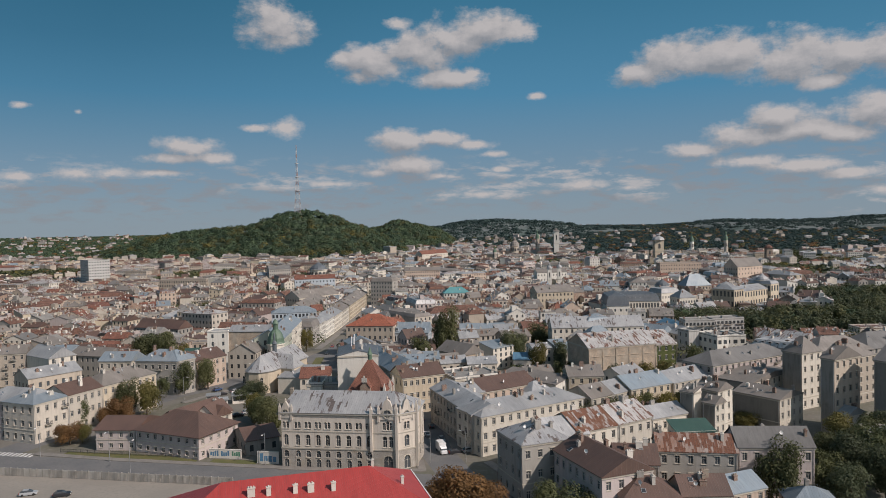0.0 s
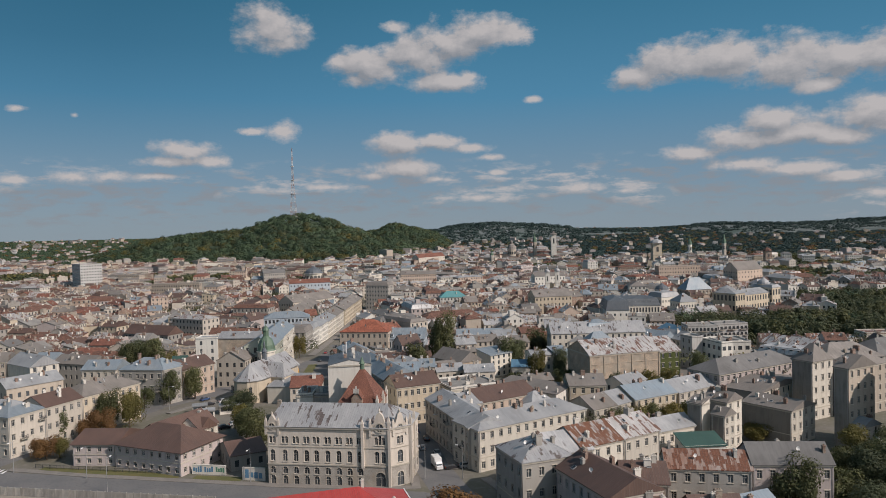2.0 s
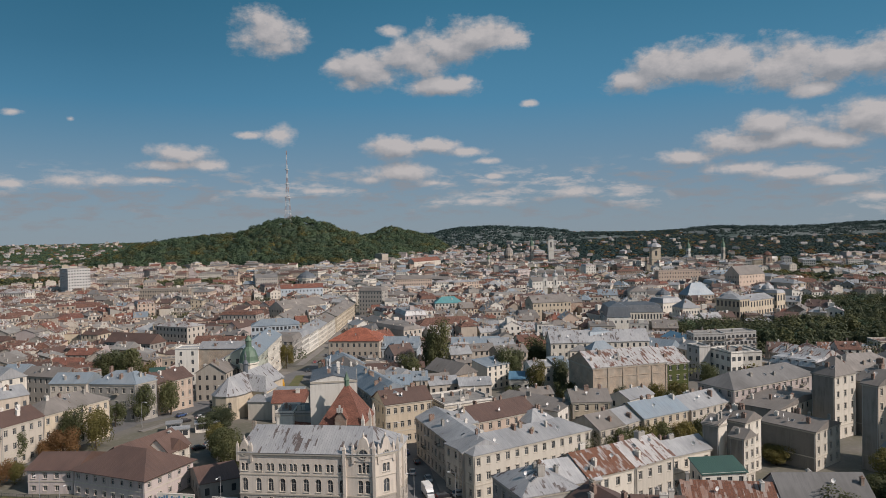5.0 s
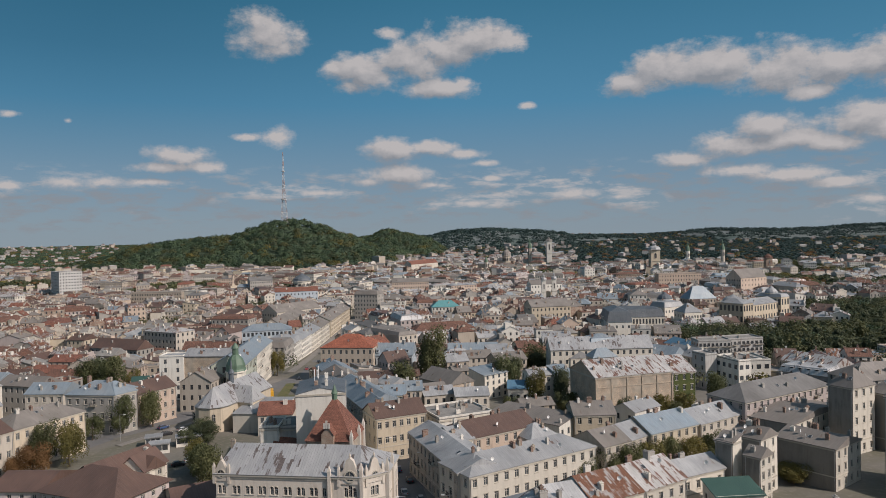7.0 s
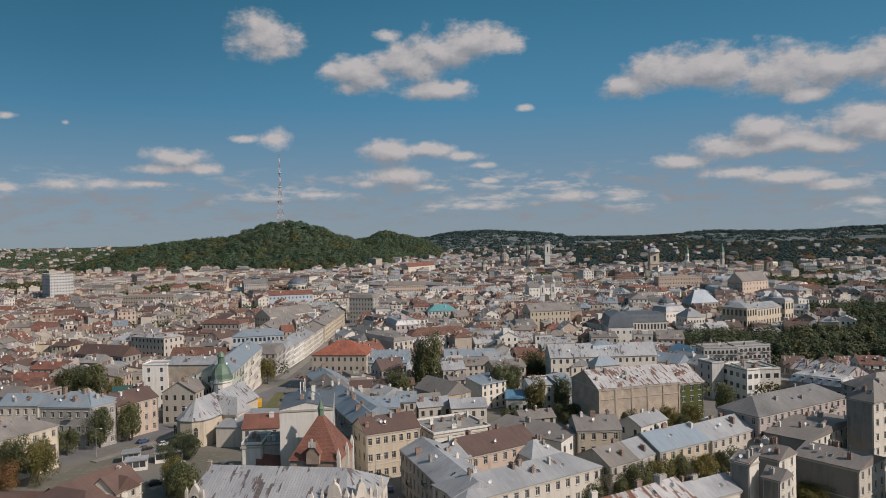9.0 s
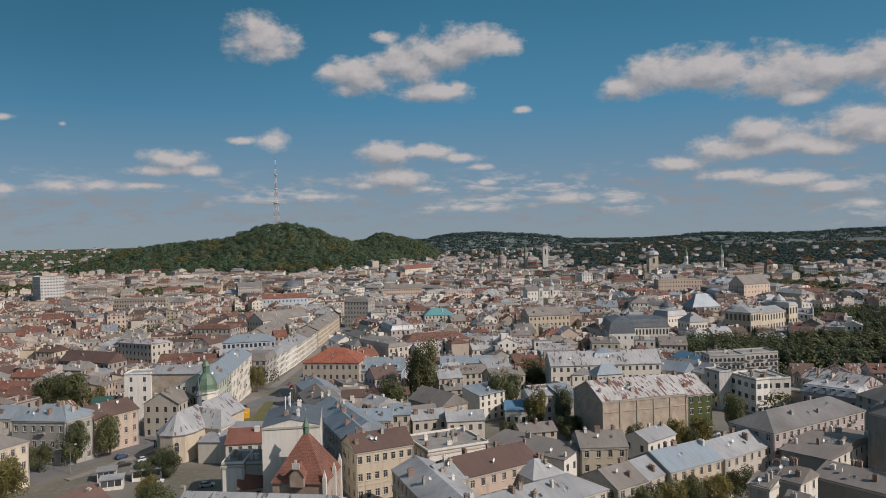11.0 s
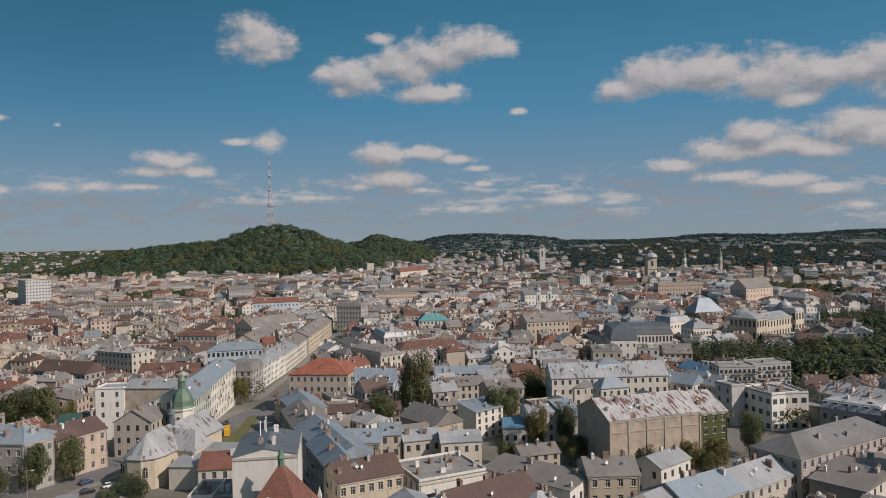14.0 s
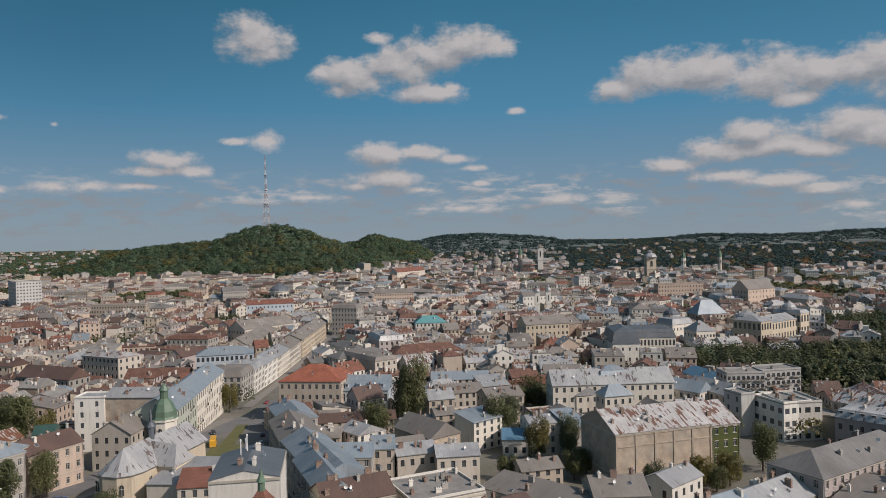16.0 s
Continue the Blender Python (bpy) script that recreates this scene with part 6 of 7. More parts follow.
# towers of the old town
church_tower(212, 1600, -12, 8.0, 60, 9, "town_hall_tower", "tall square white town hall tower with small cap", "white", "greybrown", 4, 0.785)
church_tower(172, 1620, -12, 4.8, 44, 24, "church_tower", "slender stone church tower with green spire", "tan", "copper", 8)
church_tower(352, 1280, -12, 11, 44, 14, "church_tower", "massive pale cathedral tower with a pointed cap", "yellow", "zinc", 4, 0.785)
church_tower(115, 1560, -12, 9, 30, 24, "church_dome", "large domed baroque church in grey stone", "tan", "greybrown", 12)
church_tower(62, 1350, -12, 3.6, 26, 12, "church_tower", "small domed church tower in pale stone", "cream", "copper", 8)
church_tower(98, 800, -12, 3.2, 27, 8, "church_tower", "white church tower with small pointed cap", "white", "zinc", 4, 0.785)
church_tower(109, 800, -12, 3.2, 28, 8, "church_tower", "white church tower with small pointed cap", "white", "zinc", 4, 0.785)
church_tower(-205, 1000, -12, 12, 20, 15, "theatre_dome", "dark green dome over pale classical theatre", "ivory", "dark", 14, 0.39, False)
church_tower(476, 1480, -12, 4, 34, 22, "church_tower", "pale church tower with green spire", "white", "copper", 8)
church_tower(535, 1450, -12, 4, 36, 22, "church_tower", "pale church tower with green spire", "cream", "copper", 8)
church_tower(505, 1180, -12, 7, 30, 10, "castle_tower", "square brick tower with pyramid roof", "brick", "oldtile", 4, 0.785, False)
church_tower(176, 628, -12, 6, 21, 9, "corner_dome", "dark dome on cream bank building corner", "ivory", "dark", 12, 0.39, False)
church_tower(226, 612, -12, 8, 20, 8, "corner_dome", "grey zinc dome on cream public building", "ivory", "zinc", 12, 0.39, False)
church_tower(254.2, 606.0, -12, 5.0, 26, 9, "corner_dome", "grey zinc dome over yellow assembly hall", "yellow", "zinc", 12, 0.39, False)


# ---- streets, parking and verge ----
strip("road", [(-260, 237), (-200, 219), (-143, 201.5), (-100, 193.5), (-62, 187.5), (-40, 184.5), (-12, 180), (4, 172), (22, 150), (40, 110)], 14, 0.03, ASPHALT, "grey asphalt street, worn and patched")
strip("road", [(1, 176), (-4, 190), (-9, 207), (-13, 235), (-18, 254), (-30, 272), (-40, 298), (-50, 318), (-60, 342), (-68, 362), (-76, 400), (-81, 457), (-86, 525), (-89, 610), (-92, 714), (-95, 800)],
      10, 0.034, ASPHALT, "dark asphalt street between house fronts")
strip("road", [(-143, 206), (-137, 224), (-131, 245), (-120, 282), (-106, 304), (-100, 325), (-92, 352), (-84, 385), (-79, 415)], 11, 0.038, ASPHALT, "asphalt side street joining the wide street")
strip("parking", [(-200, 182), (-45, 161)], 37, 0.026, PARKING, "pale gravelled parking ground")
strip("verge", [(-122, 208), (-92, 203.5), (-78, 201)], 4.5, 0.05, GRASS, "grass verge along the hall")
strip("verge", [(-75.5, 351), (-78, 372), (-80, 388)], 4.5, 0.15, GRASS, "narrow end of the grass island", 0.15)
strip("verge", [(-72.5, 330), (-75.5, 352)], 10, 0.16, GRASS, "yellowing grass island in the wide street", 0.16)
strip("verge", [(-74, 199), (-60, 197)], 5, 0.05, GRASS, "grass verge by the painted wall")
for pts, wd in (([(-131, 208.5), (-104, 202.3), (-62, 195), (-52, 193.4)], 2.4), ([(-52, 193.3), (-20, 189.5), (-12, 190), (-13.5, 198)], 3.0), ([(-14.5, 208), (-18.5, 234), (-24, 253), (-36, 270)], 2.4),
                ([(-2.0, 203), (-6.5, 228), (-11, 252), (-22, 272), (-33, 297)], 2.4), ([(-152, 240), (-139, 262), (-129, 284)], 2.2), ([(6, 196), (12, 183), (24, 165)], 2.6),
                ([(-72.5, 402), (-75, 457), (-79, 525), (-82, 610), (-85, 700)], 2.6), ([(-103, 330), (-99, 352), (-94, 376), (-90, 402)], 5.0), ([(-90, 430), (-91.5, 470), (-93, 525), (-94, 610), (-95, 700)], 4.5), ([(-110, 270), (-98, 297), (-91, 315)], 2.4)):
    strip("pavement", pts, wd, 0.18, PAVING, "stone-paved footway with a raised kerb", 0.2)
crossing = Shape()
for k in range(9):
    crossing.box(-143.5 + k * 1.5, 207.6 - k * 0.28, 0.03, -142.8 + k * 1.5, 210.8 - k * 0.28, 0.055, bottom=False)
tagged(new("crossing", crossing.mesh("crossing", [WHITE])), "white zebra crossing stripes on asphalt", "crossing", kind="structure")


def panel_wall(p, q, height):
    """A retaining wall of separate concrete panels between posts."""
    root = new("retaining_wall")
    dx, dy = q[0] - p[0], q[1] - p[1]
    L = math.hypot(dx, dy)
    root.matrix_basis = pose(p[0], p[1], 0, 0, 0, math.degrees(math.atan2(dy, dx)))
    tagged(root, "weathered concrete panel wall beside the parking ground", "wall")
    n = int(L / 2.0)
    a, b = Shape(), Shape()
    a.box(0.09, -0.07, -0.3, 1.91, 0.07, height)
    for k in range(5):
        a.box(0.2 + k * 0.35, -0.12, 0.15, 0.38 + k * 0.35, -0.071, height - 0.2)
    b.box(-0.09, -0.14, -0.3, 0.09, 0.14, height + 0.15)
    am, bm_ = a.mesh("panel", [CONCRETE]), b.mesh("post", [CONCRETE])
    for i in range(n):
        part("panel", am, root, m=pose(i * 2.0, 0, 0))
        part("post", bm_, root, m=pose(i * 2.0, 0, 0))
    part("post", bm_, root, m=pose(n * 2.0, 0, 0))


panel_wall((-150, 193.2), (-60, 179.6), 2.2)


def railing(pts):
    root = new("fence")
    tagged(root, "low metal picket fence along the grass verge", "fence")
    a, b = Shape(), Shape()
    a.box(-0.04, -0.04, -0.1, 0.04, 0.04, 1.2)
    am = a.mesh("post", [DARK])
    for (x0, y0), (x1, y1) in zip(pts, pts[1:]):
        L = math.hypot(x1 - x0, y1 - y0)
        n = int(L / 2.2)
        ang = math.degrees(math.atan2(y1 - y0, x1 - x0))
        for i in range(n):
            part("post", am, root, m=pose(x0 + (x1 - x0) * i / n, y0 + (y1 - y0) * i / n, 0))
        r = Shape()
        for z in (0.35, 1.05):
            r.box(0, -0.025, z, L, 0.025, z + 0.06)
        k = 0.15
        while k < L:
            r.box(k, -0.012, 0.2, k + 0.03, 0.012, 1.15)
            k += 0.3
        part("rail_panel", r.mesh("rail_panel", [DARK]), root, m=pose(x0, y0, 0, 0, 0, ang))


railing([(-124, 209.8), (-94, 204.8), (-79, 202.3)])


def street_lamp(x, y, turn, h=9.0):
    root = new("street_lamp")
    root.matrix_basis = pose(x, y, ground_z(x, y), 0, 0, turn)
    tagged(root, "grey steel street lamp with one curved arm", "street lamp")
    s = Shape()
    s.rings([(0.14, -0.2), (0.12, 1.2), (0.085, 1.3), (0.06, h)], n=8)
    part("pole", s.mesh("pole", [STEEL]), root)
    a = Shape()
    a.box(-0.04, -0.04, h - 0.1, 1.6, 0.04, h)
    part("arm", a.mesh("arm", [STEEL]), root)
    l = Shape()
    l.box(1.3, -0.14, h - 0.16, 2.0, 0.14, h + 0.04)
    part("lamp_head", l.mesh("lamp_head", [WHITE]), root)


for a in ((-140, 199.5, 80), (-128, 206, -100), (-104, 200.5, -100), (-93, 190, 80), (-57, 196, -100), (-10, 196, 180), (0, 196, 160), (-19, 242, 0), (-7, 228, 180), (-112, 276, 0), (-96, 306, 0), (-84, 340, 0), (-64, 368, 180)):
    street_lamp(*a)

# ---- vehicles ----
CAR_PAINT = {k: plain("car_paint_" + k, c, 0.3, 0.1, 0.1) for k, c in (("white", (0.7, 0.7, 0.7)), ("silver", (0.38, 0.39, 0.4)), ("black", (0.03, 0.03, 0.035)), ("red", (0.35, 0.04, 0.04)), ("blue", (0.05, 0.09, 0.2)))}
TYRE = plain("tyre_rubber", (0.025, 0.025, 0.025), 0.9)
LENS = plain("lamp_lens", (0.6, 0.6, 0.55), 0.2)
TAIL = plain("tail_lens", (0.4, 0.03, 0.02), 0.25)


def loft(s, sections, mat=0):
    """Skin through cross-sections given as (x, half width, low, high)."""
    rings = []
    for x, hw, lo, hi in sections:
        rings.append([(x, -hw, lo), (x, hw, lo), (x, hw, (lo + hi) / 2), (x, hw * 0.93, hi), (x, -hw * 0.93, hi), (x, -hw, (lo + hi) / 2)])
    for a, b in zip(rings, rings[1:]):
        for i in range(6):
            s.face(a[i], a[(i + 1) % 6], b[(i + 1) % 6], b[i], mat=mat)
    s.face(*reversed(rings[0]), mat=mat)
    s.face(*rings[-1], mat=mat)


wheel_shape = Shape()
for sy in (-1, 1):
    for k in range(12):
        a, b = 2 * math.pi * k / 12, 2 * math.pi * (k + 1) / 12
        wheel_shape.face((0, 0.1 * sy, 0), (0.31 * math.cos(a), 0.1 * sy, 0.31 * math.sin(a)), (0.31 * math.cos(b), 0.1 * sy, 0.31 * math.sin(b)))
        if sy > 0:
            wheel_shape.face(*[(0.31 * math.cos(t), y_, 0.31 * math.sin(t)) for t, y_ in ((a, -0.1), (b, -0.1), (b, 0.1), (a, 0.1))])
WHEEL = wheel_shape.mesh("wheel", [TYRE])
CARS = {}


def car(x, y, turn, paint="silver", kind="car"):
    if (paint, kind) in CARS:
        return copy_thing(CARS[paint, kind], pose(x, y, ground_z(x, y) + 0.04, 0, 0, turn))
    root = new({"car": "car", "van": "delivery_van", "bus": "bus"}[kind])
    root.matrix_basis = pose(x, y, ground_z(x, y) + 0.04, 0, 0, turn)
    b, g = Shape(), Shape()
    if kind == "car":
        words, L, wb = "%s parked hatchback car" % paint, 2.1, 1.3
        loft(b, [(-2.1, 0.72, 0.35, 0.8), (-1.9, 0.84, 0.25, 0.95), (0.8, 0.86, 0.22, 0.93), (1.9, 0.8, 0.25, 0.78), (2.1, 0.66, 0.35, 0.62)])
        loft(g, [(-1.95, 0.66, 0.93, 0.98), (-1.3, 0.70, 0.93, 1.38), (0.1, 0.70, 0.93, 1.42), (1.05, 0.66, 0.9, 0.95)])
        r = Shape()
        r.box(-1.25, -0.6, 1.38, 0.1, 0.6, 1.45)
    elif kind == "van":
        words, L, wb = "white box delivery van with windowed cab", 2.9, 1.9
        b.box(-2.9, -1.05, 0.75, 1.1, 1.05, 3.0)
        loft(b, [(1.15, 0.98, 0.4, 2.3), (1.9, 0.98, 0.4, 2.2), (2.5, 0.95, 0.4, 1.35), (2.95, 0.9, 0.4, 1.15)])
        loft(g, [(1.55, 0.985, 1.35, 2.1), (2.0, 0.98, 1.35, 2.05), (2.5, 0.9, 1.3, 1.36)])
        r = Shape()
        r.box(-2.8, -0.95, 3.0, 1.0, 0.95, 3.06)
    else:
        words, L, wb = "yellow city minibus with dark window band", 3.6, 2.2
        loft(b, [(-3.6, 1.08, 0.35, 2.7), (-3.4, 1.12, 0.32, 2.85), (3.2, 1.12, 0.32, 2.85), (3.6, 1.05, 0.35, 2.5)])
        g.box(-3.3, -1.135, 1.35, 3.1, 1.135, 2.2)
        g.box(3.2, -0.95, 1.3, 3.58, 0.95, 2.3)
        r = Shape()
        r.box(-2.6, -0.7, 2.85, 2.0, 0.7, 2.98)
    mat = CAR_PAINT[paint] if kind != "bus" else plain("bus_yellow", (0.62, 0.33, 0.03), 0.4)
    part("body", b.mesh("body", [mat]), root)
    part("windows", g.mesh("windows", [GLASS]), root)
    part("roof_panel", r.mesh("roof_panel", [mat if kind != "van" else WHITE]), root)
    hw = 0.8 if kind == "car" else 1.0
    for sx in (-1, 1):
        for sy in (-1, 1):
            part("wheel", WHEEL, root, m=pose(sx * wb, sy * hw, 0.31))
    for sy in (-1, 1):
        q, t = Shape(), Shape()
        q.box(L - 0.12, sy * 0.55 - 0.16, 0.55, L + 0.03, sy * 0.55 + 0.16, 0.72)
        t.box(-L - 0.03, sy * 0.6 - 0.12, 0.65, -L + 0.1, sy * 0.6 + 0.12, 0.88)
        part("headlight", q.mesh("headlight", [LENS]), root)
        part("tail_light", t.mesh("tail_light", [TAIL]), root)
    CARS[paint, kind] = tagged(root, words, {"car": "car", "van": "van", "bus": "bus"}[kind])
    return root


for a in ((-112.3, 175, 20, "silver"), (-103, 174, 20, "black"), (-124, 171, 20, "white"), (-143.6, 225.7, 15, "white"), (-151, 228.6, 80, "white"), (-147, 231, 80, "black"), (-82, 266, 10, "white"),
          (-81.3, 248, 30, "black"), (-79, 252, 30, "silver"), (-12.1, 222, 100, "silver"), (-7.4, 216, 285, "silver"), (-11.3, 231, 100, "black"), (-15, 240, 100, "blue"), (-3, 204, 20, "black"), (1, 205, 20, "silver"),
          (-19.5, 250, 110, "white"), (-104, 292, 60, "blue"), (-99, 283, 40, "black"), (-95, 288, 40, "white"), (-63, 352, 108, "silver"), (-66, 366, 108, "black"), (-71, 388, 100, "white"), (-79, 402, 280, "black"),
          (-75, 420, 100, "silver"), (-83, 440, 275, "red"), (-77, 452, 95, "white"), (-82, 470, 275, "black"), (-87, 372, 285, "black"), (-90, 362, 285, "silver"), (-58, 332, 115, "black"), (-47, 309, 118, "silver"), (-84, 510, 95, "white"), (-89, 545, 275, "silver"),
          (10, 186, 60, "black"), (-86, 244, 120, "white"), (-66, 262, 20, "silver")):
    car(*a)
car(-7.1, 204.9, 288, "white", "van")
car(-80.5, 352, 285, "white", "bus")
car(-21, 258, 115, "white", "van")

# ---- trees by the streets and in the yards ----
tree(-132.1, 234.9, 10.5, 4.4, "green")
tree(-121.6, 248.0, 13.7, 5.7, "green")
tree(-114.8, 249.2, 13.1, 5.7, "yellow")
tree(-120.5, 240.6, 9.5, 5.7, "autumn")
tree(-125.2, 238.0, 6.3, 3.8, "autumn")
tree(-125.0, 217.0, 6.8, 4.8, "autumn")
tree(-128.9, 219.0, 5.8, 3.8, "autumn")
tree(-121.9, 218.7, 6.3, 3.8, "yellow")
tree(-152.1, 230.6, 11.6, 6.2, "autumn")
tree(-155.8, 228.8, 11.6, 6.6, "green")
tree(-149.4, 232.4, 9.5, 4.8, "green")
tree(-116.1, 286.4, 13.7, 6.2, "green")
tree(-109.5, 295.8, 13.1, 6.2, "green")
tree(-74.5, 244.0, 9.5, 4.0, "yellow")
tree(-63.9, 224.5, 12.6, 5.2, "green")
tree(-70.0, 235.3, 10.5, 4.8, "green")
tree(-84.2, 279.1, 6.3, 4.8, "dark")
tree(-86.5, 275.2, 5.2, 4.8, "dark")
tree(-1.5, 156.4, 12.1, 8.4, "autumn")
tree(-6.0, 158.4, 8.4, 5.7, "autumn")
tree(4.3, 154.1, 9.5, 6.6, "autumn")
tree(19.8, 152.2, 10.5, 6.6, "green")
tree(24.5, 150.7, 8.4, 5.7, "green")
tree(72.3, 161.1, 15.2, 6.3, "green")
tree(95.4, 185.7, 10.5, 6.6, "green")
tree(95.8, 175.4, 12.6, 7.6, "dark")
tree(104.2, 179.1, 12.6, 7.6, "green")
tree(107.3, 203.3, 10.5, 6.2, "yellow")
tree(111.9, 196.6, 11.6, 6.6, "green")
tree(98.0, 164.4, 12.6, 7.6, "dark")
tree(85.3, 167.2, 10.5, 5.7, "green")
tree(87.3, 159.7, 10.5, 6.6, "dark")
tree(113.5, 185.0, 13.7, 7.6, "dark")
tree(89.5, 227.3, 5.2, 4.3, "yellow")
tree(116.5, 199.0, 12.5, 6.8, "dark")
tree(105.5, 190.5, 10.5, 6.0, "green")
tree(122.0, 192.0, 13.0, 7.2, "dark")
tree(103.0, 171.5, 12.0, 7.0, "dark")
tree(35.0, 220.7, 8.9, 4.3, "green")
tree(31.1, 227.3, 6.3, 4.8, "green")
tree(42.0, 226.7, 8.9, 4.3, "green")
tree(48.0, 228.8, 10.0, 4.8, "green")
tree(54.8, 232.7, 9.5, 4.8, "yellow")
tree(61.4, 235.9, 9.5, 4.8, "green")
tree(68.1, 238.3, 8.9, 4.3, "yellow")
tree(75.5, 242.6, 8.9, 4.3, "green")
tree(100.2, 274.4, 9.5, 6.2, "yellow")
tree(96.2, 279.0, 6.3, 4.8, "green")
tree(33.8, 320.4, 13.7, 5.2, "yellow")
tree(43.5, 321.6, 14.7, 5.2, "dark")
tree(22.8, 345.6, 16.8, 6.6, "green")
tree(28.3, 361.9, 14.7, 5.7, "dark")
tree(42.7, 397.3, 15.8, 8.5, "green")
tree(36.2, 398.3, 12.6, 6.6, "green")
tree(-8.8, 372.9, 27.3, 8.5, "green")
tree(-12.1, 376.6, 19.9, 6.6, "green")
tree(-21.9, 362.2, 12.6, 7.6, "green")
tree(-7.5, 318.2, 8.4, 5.7, "yellow")
tree(1.4, 321.6, 7.4, 4.8, "green")
tree(59.8, 285.0, 9.5, 3.8, "dark")
tree(74.9, 290.1, 9.5, 4.3, "yellow")
tree(83.7, 292.7, 9.5, 4.8, "yellow")
tree(78.3, 288.2, 7.4, 4.3, "green")
tree(98.9, 305.7, 14.2, 5.7, "green")
tree(-167.1, 359.6, 16.8, 8.5, "green")
tree(-154.7, 358.2, 18.9, 10.0, "green")
tree(-167.1, 371.2, 16.8, 8.5, "dark")
tree(-147.1, 362.9, 11.6, 4.8, "yellow")
tree(-189.8, 467.6, 12.6, 8.1, "green", far=True)
tree(-137.5, 379.9, 10.5, 5.7, "green")
tree(-94.1, 417.4, 13.7, 4.8, "yellow")
tree(98.2, 251.3, 8.4, 4.8, "green")
tree(107.1, 256.6, 8.9, 5.2, "dark")
tree(114.9, 260.9, 8.4, 5.2, "dark")
tree(123.5, 265.5, 8.4, 5.2, "dark")
tree(-72.7, 239.1, 8.4, 3.8, "yellow")
tree(-86.7, 269.1, 5.2, 3.8, "dark")
tree(-81.0, 271.3, 7.4, 4.8, "dark")
tree(92.9, 225.5, 5.2, 6.2, "yellow")
tree(89.3, 224.1, 4.2, 4.8, "yellow")
tree(-122.3, 277.6, 8.4, 4.8, "green")
tree(17.3, 263.1, 8.4, 4.3, "green")
tree(-119.2, 307.2, 13.1, 6.6, "green")
tree(41.5, 300.8, 8.4, 4.3, "green")
tree(46.2, 307.3, 7.4, 3.8, "yellow")
tree(22.2, 302.5, 7.4, 3.8, "green")
tree(-82.6, 306.4, 7.4, 3.8, "dark")
tree(-75.9, 306.9, 7.4, 3.8, "dark")
tree(-288.8, 608.7, 10.5, 6.6, "green", far=True)
tree(-162.1, 485.2, 9.5, 6.6, "autumn", far=True)
tree(120.8, 292.5, 9.5, 6.6, "dark")
tree(129.4, 290.7, 9.5, 6.6, "dark")
tree(152.3, 370.4, 6.3, 4.8, "green")
tree(153.4, 356.3, 8.4, 5.7, "autumn")
tree(56.5, 644.5, 10.5, 7.6, "yellow", far=True)
tree(88.5, 514.5, 9.5, 9.5, "green", far=True)
tree(-30.6, 611.8, 8.4, 7.6, "green", far=True)
tree(-191.6, 659.2, 14.7, 8.5, "dark", far=True)
tree(65.4, 654.7, 12.6, 9.5, "yellow", far=True)

# ---- the broadcasting mast on the hill ----
def mast(x, y, z, height):
    root = new("broadcast_mast")
    root.matrix_basis = pose(x, y, z)
    tagged(root, "tall red and white steel lattice broadcasting mast", "mast")
    red, white = plain("mast_red", (0.38, 0.28, 0.26), 0.6), plain("mast_white", (0.6, 0.6, 0.6), 0.6)

    def half(k):
        return 6.5 * (1 - k / 0.55) + 2.2 if k < 0.55 else max(0.5, 2.2 - (k - 0.55) * 3.4)
    n = 16
    for i in range(n):
        s = Shape()
        a, b = i / n, (i + 1) / n
        ra, rb, za, zb = half(a), half(b), a * height, b * height
        t = 0.26 if i < 11 else 0.2
        cs = ((1, 1), (-1, 1), (-1, -1), (1, -1))
        for k in range(4):
            (p, q), (r, w) = cs[k], cs[(k + 1) % 4]
            for p0, p1 in (((p * ra, q * ra, za), (p * rb, q * rb, zb)), ((p * ra, q * ra, za), (r * rb, w * rb, zb)), ((r * ra, w * ra, za), (p * rb, q * rb, zb)), ((p * rb, q * rb, zb), (r * rb, w * rb, zb))):
                v0, v1 = Vector(p0), Vector(p1)
                d = (v1 - v0).normalized()
                u = d.orthogonal().normalized() * t
                v = d.cross(u)
                ring = [u, v, -u, -v]
                for m in range(4):
                    s.face(v0 + ring[m], v0 + ring[(m + 1) % 4], v1 + ring[(m + 1) % 4], v1 + ring[m])
        part("lattice_section", s.mesh("lattice_section", [red if i % 2 else white]), root)
    s = Shape()
    for k in (0.36, 0.55, 0.74):
        s.rings([(half(k) + 1, k * height - 0.5), (half(k) + 3, k * height), (half(k) + 3, k * height + 1.2), (0.0, k * height + 1.2)], n=10)
    part("platform", s.mesh("platform", [white]), root)


mast(-435, 1875, 98, 192)

# ---- smaller houses of the town, lined up in blocks ----
def blocked(x, y, r):
    for a, b, t, w, d in PLACED:
        dx, dy = x - a, y - b
        if dx * dx + dy * dy > (w + d + 40) ** 2:
            continue
        c, s = math.cos(t), math.sin(t)
        if abs(dx * c + dy * s) < w / 2 + r and abs(-dx * s + dy * c) < d / 2 + r:
            return True
    for (x0, y0), (x1, y1), h in ROADS:
        k = ((x - x0) * (x1 - x0) + (y - y0) * (y1 - y0)) / max(1e-6, (x1 - x0) ** 2 + (y1 - y0) ** 2)
        k = min(1, max(0, k))
        if math.hypot(x - x0 - k * (x1 - x0), y - y0 - k * (y1 - y0)) < h + r:
            return True
    return False


def in_park(x, y):
    return (x > 150 and 415 < y < 540) or (x > 285 and 400 < y < 690)


